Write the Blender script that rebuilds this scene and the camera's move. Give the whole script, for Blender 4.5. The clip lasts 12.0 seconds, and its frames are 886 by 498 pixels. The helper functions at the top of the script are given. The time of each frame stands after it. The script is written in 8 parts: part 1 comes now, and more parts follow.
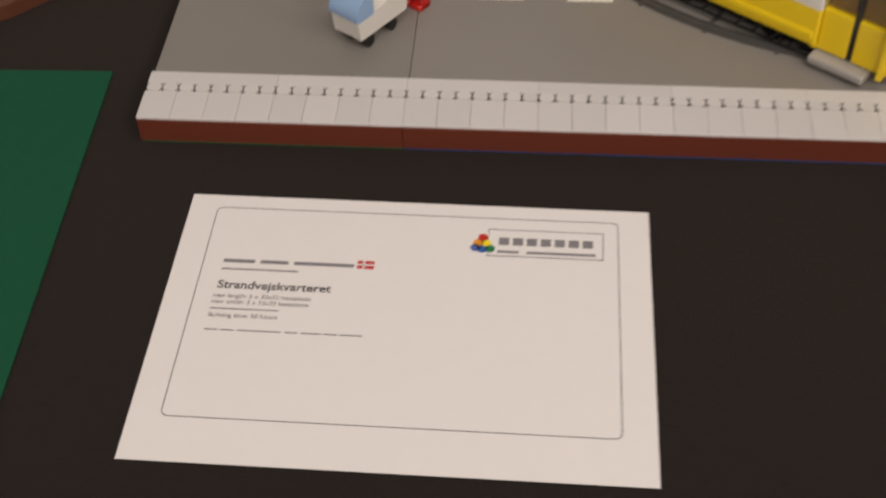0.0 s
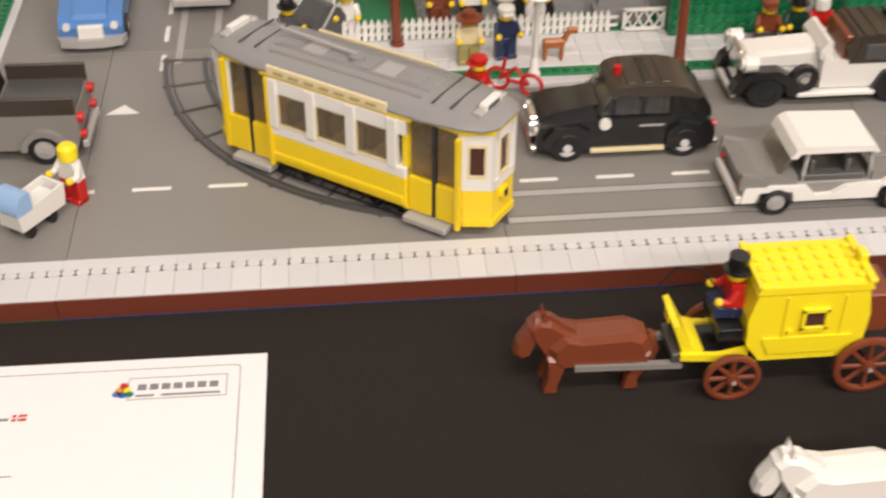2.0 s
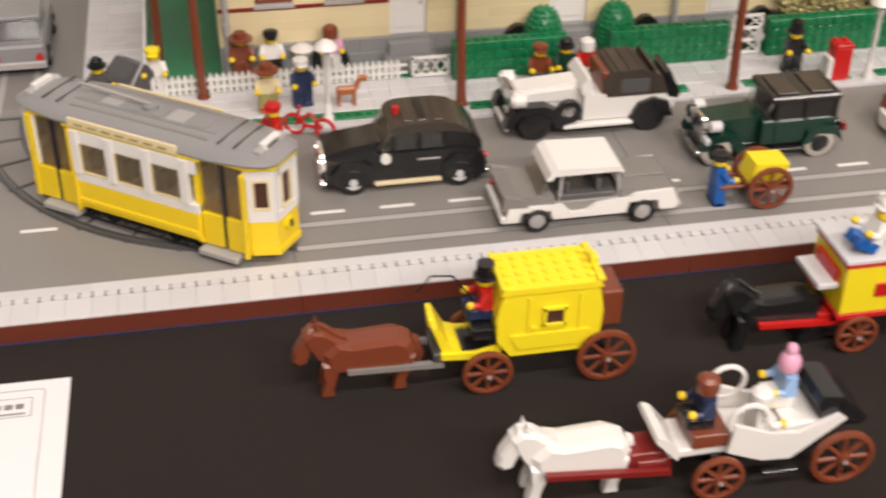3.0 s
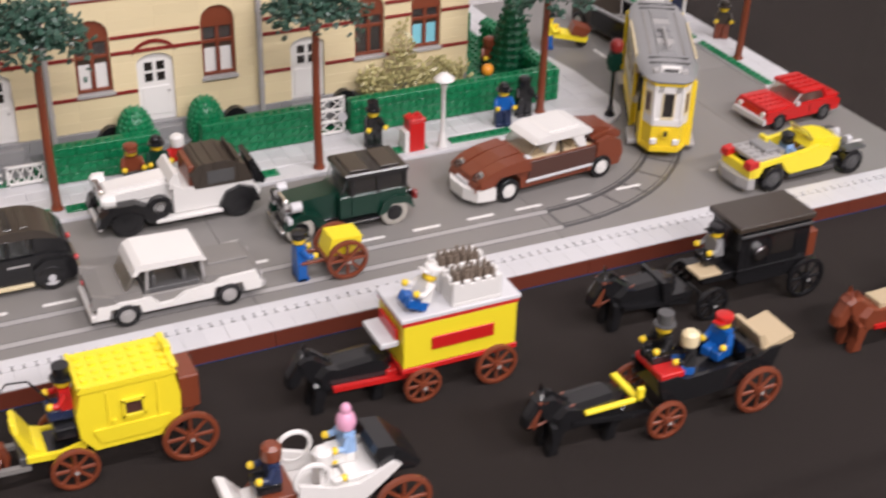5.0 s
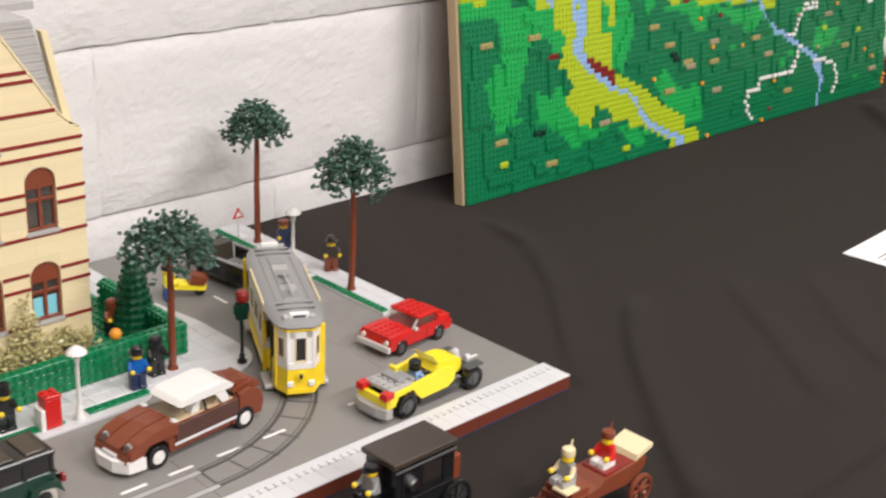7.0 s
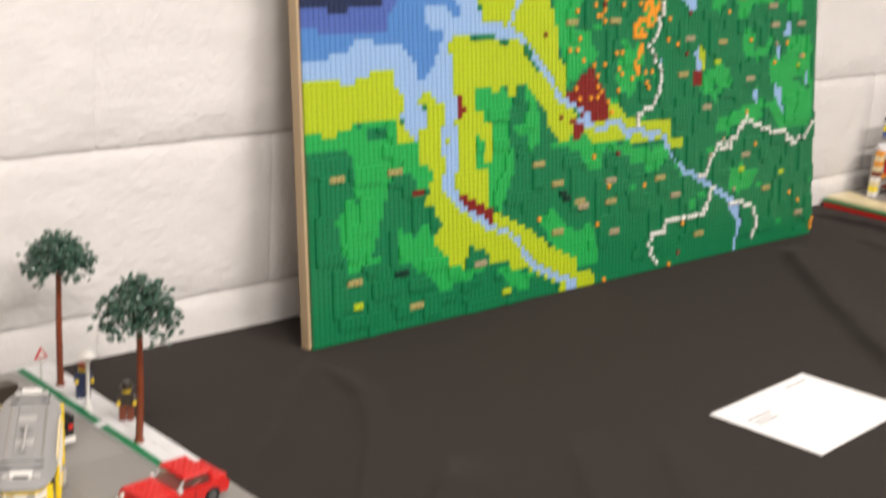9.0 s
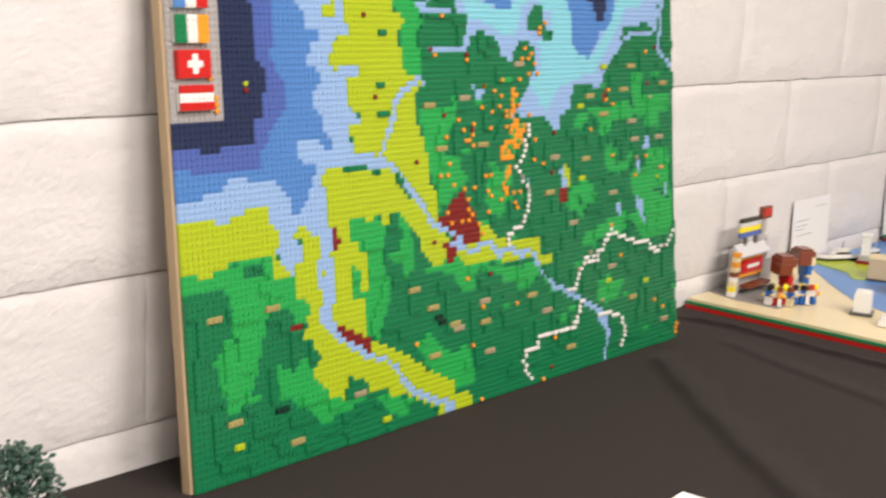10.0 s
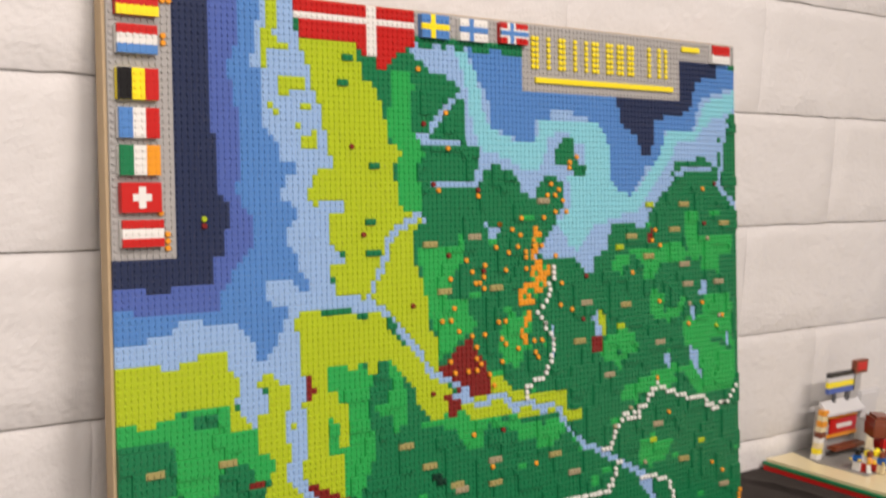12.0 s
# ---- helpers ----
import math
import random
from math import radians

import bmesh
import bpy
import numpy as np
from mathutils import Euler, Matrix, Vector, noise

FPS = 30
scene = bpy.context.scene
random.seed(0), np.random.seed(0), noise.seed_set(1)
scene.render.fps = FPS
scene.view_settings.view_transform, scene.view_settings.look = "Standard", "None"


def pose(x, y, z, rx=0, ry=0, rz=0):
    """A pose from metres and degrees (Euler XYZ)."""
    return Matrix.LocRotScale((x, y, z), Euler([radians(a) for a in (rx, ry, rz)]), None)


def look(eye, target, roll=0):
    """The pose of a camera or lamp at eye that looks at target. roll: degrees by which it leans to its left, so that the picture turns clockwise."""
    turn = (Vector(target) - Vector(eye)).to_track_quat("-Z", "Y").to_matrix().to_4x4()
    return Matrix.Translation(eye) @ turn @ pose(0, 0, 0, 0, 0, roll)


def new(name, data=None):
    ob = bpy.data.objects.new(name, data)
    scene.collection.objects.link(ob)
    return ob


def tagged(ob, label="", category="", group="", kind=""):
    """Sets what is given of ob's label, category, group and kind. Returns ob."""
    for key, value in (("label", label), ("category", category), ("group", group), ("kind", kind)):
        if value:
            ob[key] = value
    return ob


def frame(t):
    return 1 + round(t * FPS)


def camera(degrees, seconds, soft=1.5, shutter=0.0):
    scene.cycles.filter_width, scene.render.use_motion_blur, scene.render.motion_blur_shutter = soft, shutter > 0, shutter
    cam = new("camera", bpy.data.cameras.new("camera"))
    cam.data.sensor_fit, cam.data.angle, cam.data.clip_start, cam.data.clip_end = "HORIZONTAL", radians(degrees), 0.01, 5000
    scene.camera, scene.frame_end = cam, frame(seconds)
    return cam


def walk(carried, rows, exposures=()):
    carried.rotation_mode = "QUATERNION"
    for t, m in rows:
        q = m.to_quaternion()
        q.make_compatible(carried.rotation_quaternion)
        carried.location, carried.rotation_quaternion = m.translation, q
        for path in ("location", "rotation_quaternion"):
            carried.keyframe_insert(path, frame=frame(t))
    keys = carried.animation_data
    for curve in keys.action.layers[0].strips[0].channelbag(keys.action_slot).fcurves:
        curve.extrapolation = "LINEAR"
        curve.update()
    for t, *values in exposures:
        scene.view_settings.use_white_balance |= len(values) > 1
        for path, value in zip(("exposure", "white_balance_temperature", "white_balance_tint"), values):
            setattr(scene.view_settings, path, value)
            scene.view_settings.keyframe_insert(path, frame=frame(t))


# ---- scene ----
# ---- camera and its walk ----
cam = camera(37.39, 12.0, soft=2.3, shutter=0.6)
walk(cam, [
    (0, look((0.1858, -0.4709, 0.4197), (0.1329, 0.1515, -0.2283), -1.44)),
    (0.5, look((0.2128, -0.5209, 0.4442), (0.1622, 0.1369, -0.1679), -0.64)),
    (1, look((0.2494, -0.5561, 0.4465), (0.2154, 0.1368, -0.1269), -0.16)),
    (1.5, look((0.2811, -0.5580, 0.4654), (0.3056, 0.1467, -0.0939), 0.17)),
    (2, look((0.2862, -0.5805, 0.4690), (0.3558, 0.1374, -0.0693), 0.25)),
    (2.5, look((0.3049, -0.6237, 0.4881), (0.4078, 0.1092, -0.0241), 1.24)),
    (2.7, look((0.3213, -0.6462, 0.4923), (0.4433, 0.0895, -0.0116), 0.99)),
    (4.3, look((0.3788, -0.7012, 0.5114), (0.6380, 0.0070, 0.0202), 1.25)),
    (4.5, look((0.3880, -0.7120, 0.5192), (0.6786, -0.0075, 0.0403), 1.34)),
    (5, look((0.4118, -0.7394, 0.5349), (0.7501, -0.0417, 0.0779), 1.77)),
    (5.5, look((0.4273, -0.7642, 0.5488), (0.7862, -0.0610, 0.1167), 2.62)),
    (6, look((0.4096, -0.7467, 0.5680), (0.8622, -0.0761, 0.1738), 0.98)),
    (6.5, look((0.3677, -0.7278, 0.5785), (0.9235, -0.1115, 0.2302), 2.03)),
    (7, look((0.3696, -0.7242, 0.5887), (0.9645, -0.1324, 0.2635), 2.62)),
    (7.2, look((0.3914, -0.7241, 0.5824), (0.9916, -0.1352, 0.2615), 3.08)),
    (8.8, look((0.6163, -0.7822, 0.5716), (1.2085, -0.1588, 0.3058), 4.17)),
    (9, look((0.6264, -0.7913, 0.5771), (1.2233, -0.1627, 0.3352), 3.64)),
    (9.5, look((0.6284, -0.7831, 0.6095), (1.2630, -0.1773, 0.4090), 3.60)),
    (10, look((0.6139, -0.7560, 0.6411), (1.2870, -0.1872, 0.4581), 3.02)),
    (10.5, look((0.6308, -0.7459, 0.6200), (1.3223, -0.1903, 0.4681), 2.15)),
    (11, look((0.7351, -0.7563, 0.6375), (1.3869, -0.1512, 0.4990), 3.88)),
    (11.5, look((0.8406, -0.7923, 0.6524), (1.4607, -0.1528, 0.5237), 3.75)),
    (12, look((0.9074, -0.8158, 0.6583), (1.5000, -0.1468, 0.5524), 3.37)),
], exposures=[(0, -0.65, 6850, 12), (0.6, -0.38, 6700, 10), (1.5, -0.02, 6600, 10), (2.0, 0.08, 6680, 11), (2.7, 0.07, 6620, 12), (4.3, 0.08, 6130, 16), (5.5, 0.14, 5920, 15), (6.5, 0.26, 5980, 11), (7.2, 0.28, 6100, 9), (8.8, 0.36, 6380, 9), (10.0, 0.43, 6450, 11), (11.0, 0.22, 6500, 13), (12, 0.1, 6530, 12)])

# ---- world and lamps: an indoor hall with ceiling lights ----
world = bpy.data.worlds.new("hall_air")
scene.world = world
world.use_nodes = True
world.node_tree.nodes["Background"].inputs[0].default_value = (0.9, 0.92, 1.0, 1)
world.node_tree.nodes["Background"].inputs[1].default_value = 0.1


def ceiling_lamp(x, y, sx, sy, watts):
    data = bpy.data.lights.new("tube_light", "AREA")
    data.shape, data.size, data.size_y, data.energy = "RECTANGLE", sx, sy, watts
    data.color = (1.0, 0.90, 0.83)
    ob = new("tube_light", data)
    ob.matrix_world = pose(x, y, 2.78, 0, 0, 0)
    return tagged(ob, "warm white fluorescent ceiling light of the hall", "ceiling light", "hall lights")


ceiling_lamp(0.3, -1.4, 1.5, 0.25, 50)
ceiling_lamp(2.4, -1.4, 1.5, 0.25, 50)
ceiling_lamp(0.3, -3.4, 1.5, 0.25, 114)
ceiling_lamp(2.4, -3.4, 1.5, 0.25, 114)


# ---- materials ----
def material(name, colour, rough=0.5, metal=0.0, bump=0.0, scale=200.0, spread=0.06, spec=0.5):
    """A surface with fine grain, slow stains and a slight change from piece to piece."""
    m = bpy.data.materials.new(name)
    m.use_nodes = True
    nt = m.node_tree
    b = nt.nodes["Principled BSDF"]
    b.inputs["Roughness"].default_value = rough
    b.inputs["Metallic"].default_value = metal
    b.inputs["Specular IOR Level"].default_value = spec
    geo = nt.nodes.new("ShaderNodeTexCoord")
    slow = nt.nodes.new("ShaderNodeTexNoise")
    slow.inputs["Scale"].default_value = scale * 0.12
    slow.inputs["Detail"].default_value = 3
    nt.links.new(geo.outputs["Object"], slow.inputs["Vector"])
    info = nt.nodes.new("ShaderNodeObjectInfo")
    add = nt.nodes.new("ShaderNodeMath")
    add.operation = "ADD"
    nt.links.new(slow.outputs["Fac"], add.inputs[0])
    nt.links.new(info.outputs["Random"], add.inputs[1])
    mr = nt.nodes.new("ShaderNodeMapRange")
    mr.inputs["From Min"].default_value, mr.inputs["From Max"].default_value = 0.3, 1.7
    mr.inputs["To Min"].default_value, mr.inputs["To Max"].default_value = 1 - spread, 1 + spread
    nt.links.new(add.outputs[0], mr.inputs["Value"])
    hsv = nt.nodes.new("ShaderNodeHueSaturation")
    hsv.inputs["Color"].default_value = (*colour, 1)
    nt.links.new(mr.outputs["Result"], hsv.inputs["Value"])
    nt.links.new(hsv.outputs["Color"], b.inputs["Base Color"])
    if bump:
        fine = nt.nodes.new("ShaderNodeTexNoise")
        fine.inputs["Scale"].default_value = scale
        fine.inputs["Detail"].default_value = 4
        nt.links.new(geo.outputs["Object"], fine.inputs["Vector"])
        bm_ = nt.nodes.new("ShaderNodeBump")
        bm_.inputs["Strength"].default_value = bump
        bm_.inputs["Distance"].default_value = 0.002
        nt.links.new(fine.outputs["Fac"], bm_.inputs["Height"])
        nt.links.new(bm_.outputs["Normal"], b.inputs["Normal"])
    return m


def plastic(name, r, g, b, rough=0.28):
    return material(name, (r, g, b), rough, bump=0.05, scale=60, spread=0.05)


YELLOW = plastic("yellow_plastic", 0.84, 0.69, 0.02)
GOLD = plastic("tram_yellow_plastic", 0.82, 0.595, 0.013)
FLESH = plastic("head_yellow_plastic", 0.82, 0.58, 0.02)
LIME = plastic("lime_plastic", 0.38, 0.48, 0.015)
RUGTAN = plastic("dull_tan_plastic", 0.50, 0.40, 0.25)
BOTTLE = plastic("grey_brown_plastic", 0.19, 0.15, 0.115)
MAPTAN = plastic("dark_tan_plastic", 0.36, 0.30, 0.19)
ORANGE = plastic("orange_plastic", 0.75, 0.30, 0.02)
RED = plastic("red_plastic", 0.50, 0.014, 0.012)
DARKRED = plastic("dark_red_plastic", 0.19, 0.014, 0.012)
BROWN = plastic("brown_plastic", 0.18, 0.045, 0.02)
EDGE = plastic("dark_reddish_brown_plastic", 0.135, 0.034, 0.02)
TAN = plastic("tan_plastic", 0.70, 0.60, 0.37)
OLIVE = plastic("olive_plastic", 0.34, 0.29, 0.11)
WHITE = plastic("white_plastic", 0.73, 0.72, 0.69)
GREY = plastic("light_grey_plastic", 0.38, 0.37, 0.36)
PALE = plastic("pale_grey_plastic", 0.58, 0.58, 0.59, 0.35)
MIDGREY = plastic("stone_grey_plastic", 0.25, 0.25, 0.25)
ROADGREY = material("road_grey_plastic", (0.222, 0.213, 0.2), 0.45, bump=0.08, scale=75, spread=0.13)
DARKGREY = plastic("dark_grey_plastic", 0.075, 0.075, 0.075)
BLACK = plastic("black_plastic", 0.012, 0.012, 0.013, 0.2)
SOFTTOP = plastic("dark_brown_plastic", 0.045, 0.036, 0.028)
GREEN = plastic("green_plastic", 0.007, 0.175, 0.065)
BRIGHTGREEN = plastic("bright_green_plastic", 0.02, 0.345, 0.075)
DARKGREEN = plastic("dark_green_plastic", 0.005, 0.032, 0.02)
LEAF = plastic("sand_green_plastic", 0.04, 0.088, 0.062)
BLUE = plastic("blue_plastic", 0.01, 0.10, 0.38)
MIDBLUE = plastic("medium_blue_plastic", 0.08, 0.22, 0.52)
LIGHTBLUE = plastic("light_blue_plastic", 0.27, 0.42, 0.66)
AQUA = plastic("aqua_plastic", 0.22, 0.55, 0.64)
NAVY = plastic("dark_blue_plastic", 0.018, 0.029, 0.078)
VIOLET = plastic("blue_violet_plastic", 0.075, 0.125, 0.39)
PINK = plastic("pink_plastic", 0.7, 0.35, 0.5)
CHROME = material("chrome_plastic", (0.7, 0.7, 0.7), 0.18, 1.0, spread=0.03)
PAPER = material("paper", (0.74, 0.735, 0.745), 0.7, bump=0.04, scale=900, spread=0.02)
INK = material("printed_ink", (0.07, 0.07, 0.08), 0.7)
GREYINK = material("grey_printed_ink", (0.2, 0.2, 0.22), 0.7)
WOOD = material("pine_plywood", (0.47, 0.35, 0.21), 0.6, bump=0.3, scale=90, spread=0.15)
CLOTH = material("black_tablecloth", (0.0114, 0.0087, 0.0078), 0.95, bump=0.5, scale=1400, spread=0.25, spec=0.2)
CLOTH.node_tree.nodes["Principled BSDF"].inputs["Sheen Weight"].default_value = 0.05
CLOTH.node_tree.nodes["Principled BSDF"].inputs["Sheen Roughness"].default_value = 0.6
CLOTH.node_tree.nodes["Principled BSDF"].inputs["Sheen Tint"].default_value = (1.0, 0.86, 0.76, 1)
FELT = material("green_felt", (0.006, 0.074, 0.038), 0.95, bump=0.3, scale=1500, spread=0.15, spec=0.2)
RUST = material("brown_base", (0.105, 0.035, 0.018), 0.55, bump=0.1, scale=300, spread=0.12)
FLOORMAT = material("hall_floor", (0.22, 0.21, 0.20), 0.6, bump=0.1, scale=30, spread=0.15)
PLAIN = material("plain_paint", (0.62, 0.60, 0.57), 0.8, bump=0.1, scale=80, spread=0.05)
MORTAR = material("wall_joint", (0.60, 0.58, 0.56), 0.95, bump=0.8, scale=160, spread=0.1)


def painted_block():
    m = material("painted_block", (0.655, 0.64, 0.632), 0.75, bump=0.65, scale=110, spread=0.03, spec=0.3)
    nt = m.node_tree
    b = nt.nodes["Principled BSDF"]
    old = b.inputs["Normal"].links[0].from_node
    geo = nt.nodes.new("ShaderNodeTexCoord")
    wide = nt.nodes.new("ShaderNodeTexNoise")
    wide.inputs["Scale"].default_value, wide.inputs["Detail"].default_value = 14, 6
    nt.links.new(geo.outputs["Object"], wide.inputs["Vector"])
    bp = nt.nodes.new("ShaderNodeBump")
    bp.inputs["Strength"].default_value, bp.inputs["Distance"].default_value = 0.55, 0.012
    nt.links.new(wide.outputs["Fac"], bp.inputs["Height"])
    nt.links.new(old.outputs["Normal"], bp.inputs["Normal"])
    nt.links.new(bp.outputs["Normal"], b.inputs["Normal"])
    return m


BLOCKPAINT = painted_block()


def clear(name, tint, rough=0.03):
    m = bpy.data.materials.new(name)
    m.use_nodes = True
    b = m.node_tree.nodes["Principled BSDF"]
    b.inputs["Base Color"].default_value = (*tint, 1)
    b.inputs["Transmission Weight"].default_value = 0.97
    b.inputs["Roughness"].default_value = rough
    b.inputs["IOR"].default_value = 1.12
    return m


GLASS = clear("clear_plastic", (0.85, 0.88, 0.88))
# clear tram panes: the pale brown reflection on them is put into the tint
TRAM_GLASS = clear("smoky_plastic", (0.62, 0.52, 0.36), 0.25)
TRAM_GLASS.node_tree.nodes["Principled BSDF"].inputs["Transmission Weight"].default_value = 0.86
PALE_GLASS = clear("milky_plastic", (0.8, 0.77, 0.7), 0.4)
DARKBROWN = plastic("door_brown_plastic", 0.075, 0.034, 0.026)
CREAM = plastic("cream_tyre_plastic", 0.42, 0.40, 0.35)
# dark colours painted for the shade of the space behind panes and openings
ROOMBROWN = material("painted_room_shade", (0.05, 0.032, 0.02), 0.5, spread=0.4)
DARKPANE = material("painted_inside_shade", (0.02, 0.017, 0.015), 0.25, spread=0.3)


# ---- shapes, in millimetres ----
class Shape:
    def __init__(self):
        self.v, self.f, self.m = [], [], []
        self.slot = 0

    def add(self, verts, faces, turn=None):
        n = len(self.v)
        if turn is not None:
            verts = [tuple(turn @ Vector(p)) for p in verts]
        self.v += verts
        self.f += [tuple(i + n for i in f) for f in faces]
        self.m += [self.slot] * len(faces)
        return self

    def box(self, x0, x1, y0, y1, z0, z1, c=0.25, turn=None):
        """A block with chamfered edges."""
        c = min(c, (x1 - x0) * 0.4, (y1 - y0) * 0.4, (z1 - z0) * 0.4)
        v, ids = [], {}
        X, Y, Z = (x0, x1), (y0, y1), (z0, z1)
        s = (1, -1)
        for i in (0, 1):
            for j in (0, 1):
                for k in (0, 1):
                    for a in range(3):
                        p = [X[i] + s[i] * c, Y[j] + s[j] * c, Z[k] + s[k] * c]
                        p[a] = (X[i], Y[j], Z[k])[a]
                        ids[i, j, k, a] = len(v)
                        v.append(tuple(p))
        f = []
        g = ids
        f.append((g[0, 0, 0, 0], g[0, 0, 1, 0], g[0, 1, 1, 0], g[0, 1, 0, 0]))
        f.append((g[1, 0, 0, 0], g[1, 1, 0, 0], g[1, 1, 1, 0], g[1, 0, 1, 0]))
        f.append((g[0, 0, 0, 1], g[1, 0, 0, 1], g[1, 0, 1, 1], g[0, 0, 1, 1]))
        f.append((g[0, 1, 0, 1], g[0, 1, 1, 1], g[1, 1, 1, 1], g[1, 1, 0, 1]))
        f.append((g[0, 0, 0, 2], g[0, 1, 0, 2], g[1, 1, 0, 2], g[1, 0, 0, 2]))
        f.append((g[0, 0, 1, 2], g[1, 0, 1, 2], g[1, 1, 1, 2], g[0, 1, 1, 2]))
        for j in (0, 1):
            for k in (0, 1):
                f.append((g[0, j, k, 1], g[1, j, k, 1], g[1, j, k, 2], g[0, j, k, 2]))
        for i in (0, 1):
            for k in (0, 1):
                f.append((g[i, 0, k, 0], g[i, 1, k, 0], g[i, 1, k, 2], g[i, 0, k, 2]))
        for i in (0, 1):
            for j in (0, 1):
                f.append((g[i, j, 0, 0], g[i, j, 1, 0], g[i, j, 1, 1], g[i, j, 0, 1]))
        for i in (0, 1):
            for j in (0, 1):
                for k in (0, 1):
                    f.append((g[i, j, k, 0], g[i, j, k, 1], g[i, j, k, 2]))
        return self.add(v, f, turn)

    def prism(self, poly, axis, lo, hi, turn=None):
        """A polygon in the two other axes, drawn out along axis."""
        n = len(poly)

        def at(p, d):
            q = list(p)
            q.insert("xyz".index(axis), d)
            return tuple(q)
        v = [at(p, lo) for p in poly] + [at(p, hi) for p in poly]
        f = [tuple(range(n))[::-1], tuple(range(n, 2 * n))]
        f += [(i, (i + 1) % n, n + (i + 1) % n, n + i) for i in range(n)]
        return self.add(v, f, turn)

    def cyl(self, x, y, z, r, h, axis="z", n=12, r2=None, turn=None):
        r2 = r if r2 is None else r2
        v = []
        for d, rr in ((0, r), (h, r2)):
            for i in range(n):
                a = 2 * math.pi * (i + 0.5) / n
                u, w = rr * math.cos(a), rr * math.sin(a)
                v.append({"z": (x + u, y + w, z + d), "x": (x + d, y + u, z + w), "y": (x + u, y + d, z + w)}[axis])
        f = [tuple(range(n))[::-1], tuple(range(n, 2 * n))] + [(i, (i + 1) % n, n + (i + 1) % n, n + i) for i in range(n)]
        return self.add(v, f, turn)

    def lathe(self, x, y, z, profile, n=14, turn=None):
        """Rings of (radius, height) round a standing axis."""
        v, f = [], []
        for r, h in profile:
            for i in range(n):
                a = 2 * math.pi * i / n
                v.append((x + r * math.cos(a), y + r * math.sin(a), z + h))
        for k in range(len(profile) - 1):
            for i in range(n):
                j = (i + 1) % n
                f.append((k * n + i, k * n + j, (k + 1) * n + j, (k + 1) * n + i))
        f.append(tuple(range(n))[::-1])
        f.append(tuple(range((len(profile) - 1) * n, len(profile) * n)))
        return self.add(v, f, turn)

    def ball(self, x, y, z, r, rz=None, n=12):
        rz = r if rz is None else rz
        return self.lathe(x, y, z, [(r * math.sin(t), -rz * math.cos(t)) for t in np.linspace(0.08, math.pi - 0.08, 8)], n)

    def stud(self, x, y, z, n=10):
        return self.cyl(x, y, z, 2.4, 1.7, n=n)

    def studs(self, x0, y0, nx, ny, z):
        for i in range(nx):
            for j in range(ny):
                self.stud(x0 + 4 + 8 * i, y0 + 4 + 8 * j, z)
        return self

    def rod(self, a, b, r, n=8, r2=None):
        a, b = Vector(a), Vector(b)
        q = (b - a).to_track_quat("Z", "Y").to_matrix().to_4x4()
        return self.cyl(0, 0, 0, r, (b - a).length, n=n, r2=r2, turn=Matrix.Translation(a) @ q)

    def wheel(self, x, y, z, r, w, rim):
        """A ring on the y axis, with a hollow face."""
        n = 20
        prof = [(r * 0.93, -w / 2), (r, -w / 2 + 0.6), (r, w / 2 - 0.6), (r * 0.93, w / 2), (rim, w / 2), (rim * 0.96, w / 2 - 1.2), (rim * 0.96, -w / 2 + 1.2), (rim, -w / 2)]
        v, f = [], []
        m = len(prof)
        for i in range(n):
            a = 2 * math.pi * i / n
            for rr, d in prof:
                v.append((x + rr * math.cos(a), y + d, z + rr * math.sin(a)))
        for i in range(n):
            for k in range(m):
                f.append((i * m + k, i * m + (k + 1) % m, ((i + 1) % n) * m + (k + 1) % m, ((i + 1) % n) * m + k))
        return self.add(v, f)

    def mesh(self, name, mats, scale=0.001, smooth=False):
        me = bpy.data.meshes.new(name)
        me.from_pydata([(a * scale, b * scale, c * scale) for a, b, c in self.v], [], self.f)
        for m in mats:
            me.materials.append(m)
        me.polygons.foreach_set("material_index", self.m)
        bm = bmesh.new()
        bm.from_mesh(me)
        bmesh.ops.recalc_face_normals(bm, faces=bm.faces)
        bm.to_mesh(me)
        bm.free()
        if smooth:
            me.shade_smooth()
            me.set_sharp_from_angle(angle=radians(40))
        me.update()
        return me


def part(name, shape, mats, parent, label="", scale=0.001, smooth=False, at=None):
    mats = mats if isinstance(mats, (list, tuple)) else [mats]
    ob = new(name, shape.mesh(name, mats, scale, smooth))
    ob.parent = parent
    if at is not None:
        ob.matrix_basis = at
    return tagged(ob, label)


def thing(name, label, category, m, group="", kind=""):
    ob = new(name)
    ob.empty_display_size = 0.02
    ob.matrix_world = m
    return tagged(ob, label, category, group, kind)


def solid(name, shape, mats, label, category, m=None, group="", kind="", scale=0.001, smooth=False):
    """A thing of one mesh."""
    mats = mats if isinstance(mats, (list, tuple)) else [mats]
    ob = new(name, shape.mesh(name, mats, scale, smooth))
    if m is not None:
        ob.matrix_world = m
    return tagged(ob, label, category, group, kind)


def setting(name, shape, mat, label, scale=1.0):
    return solid(name, shape, mat, label, "", kind="structure", scale=scale)


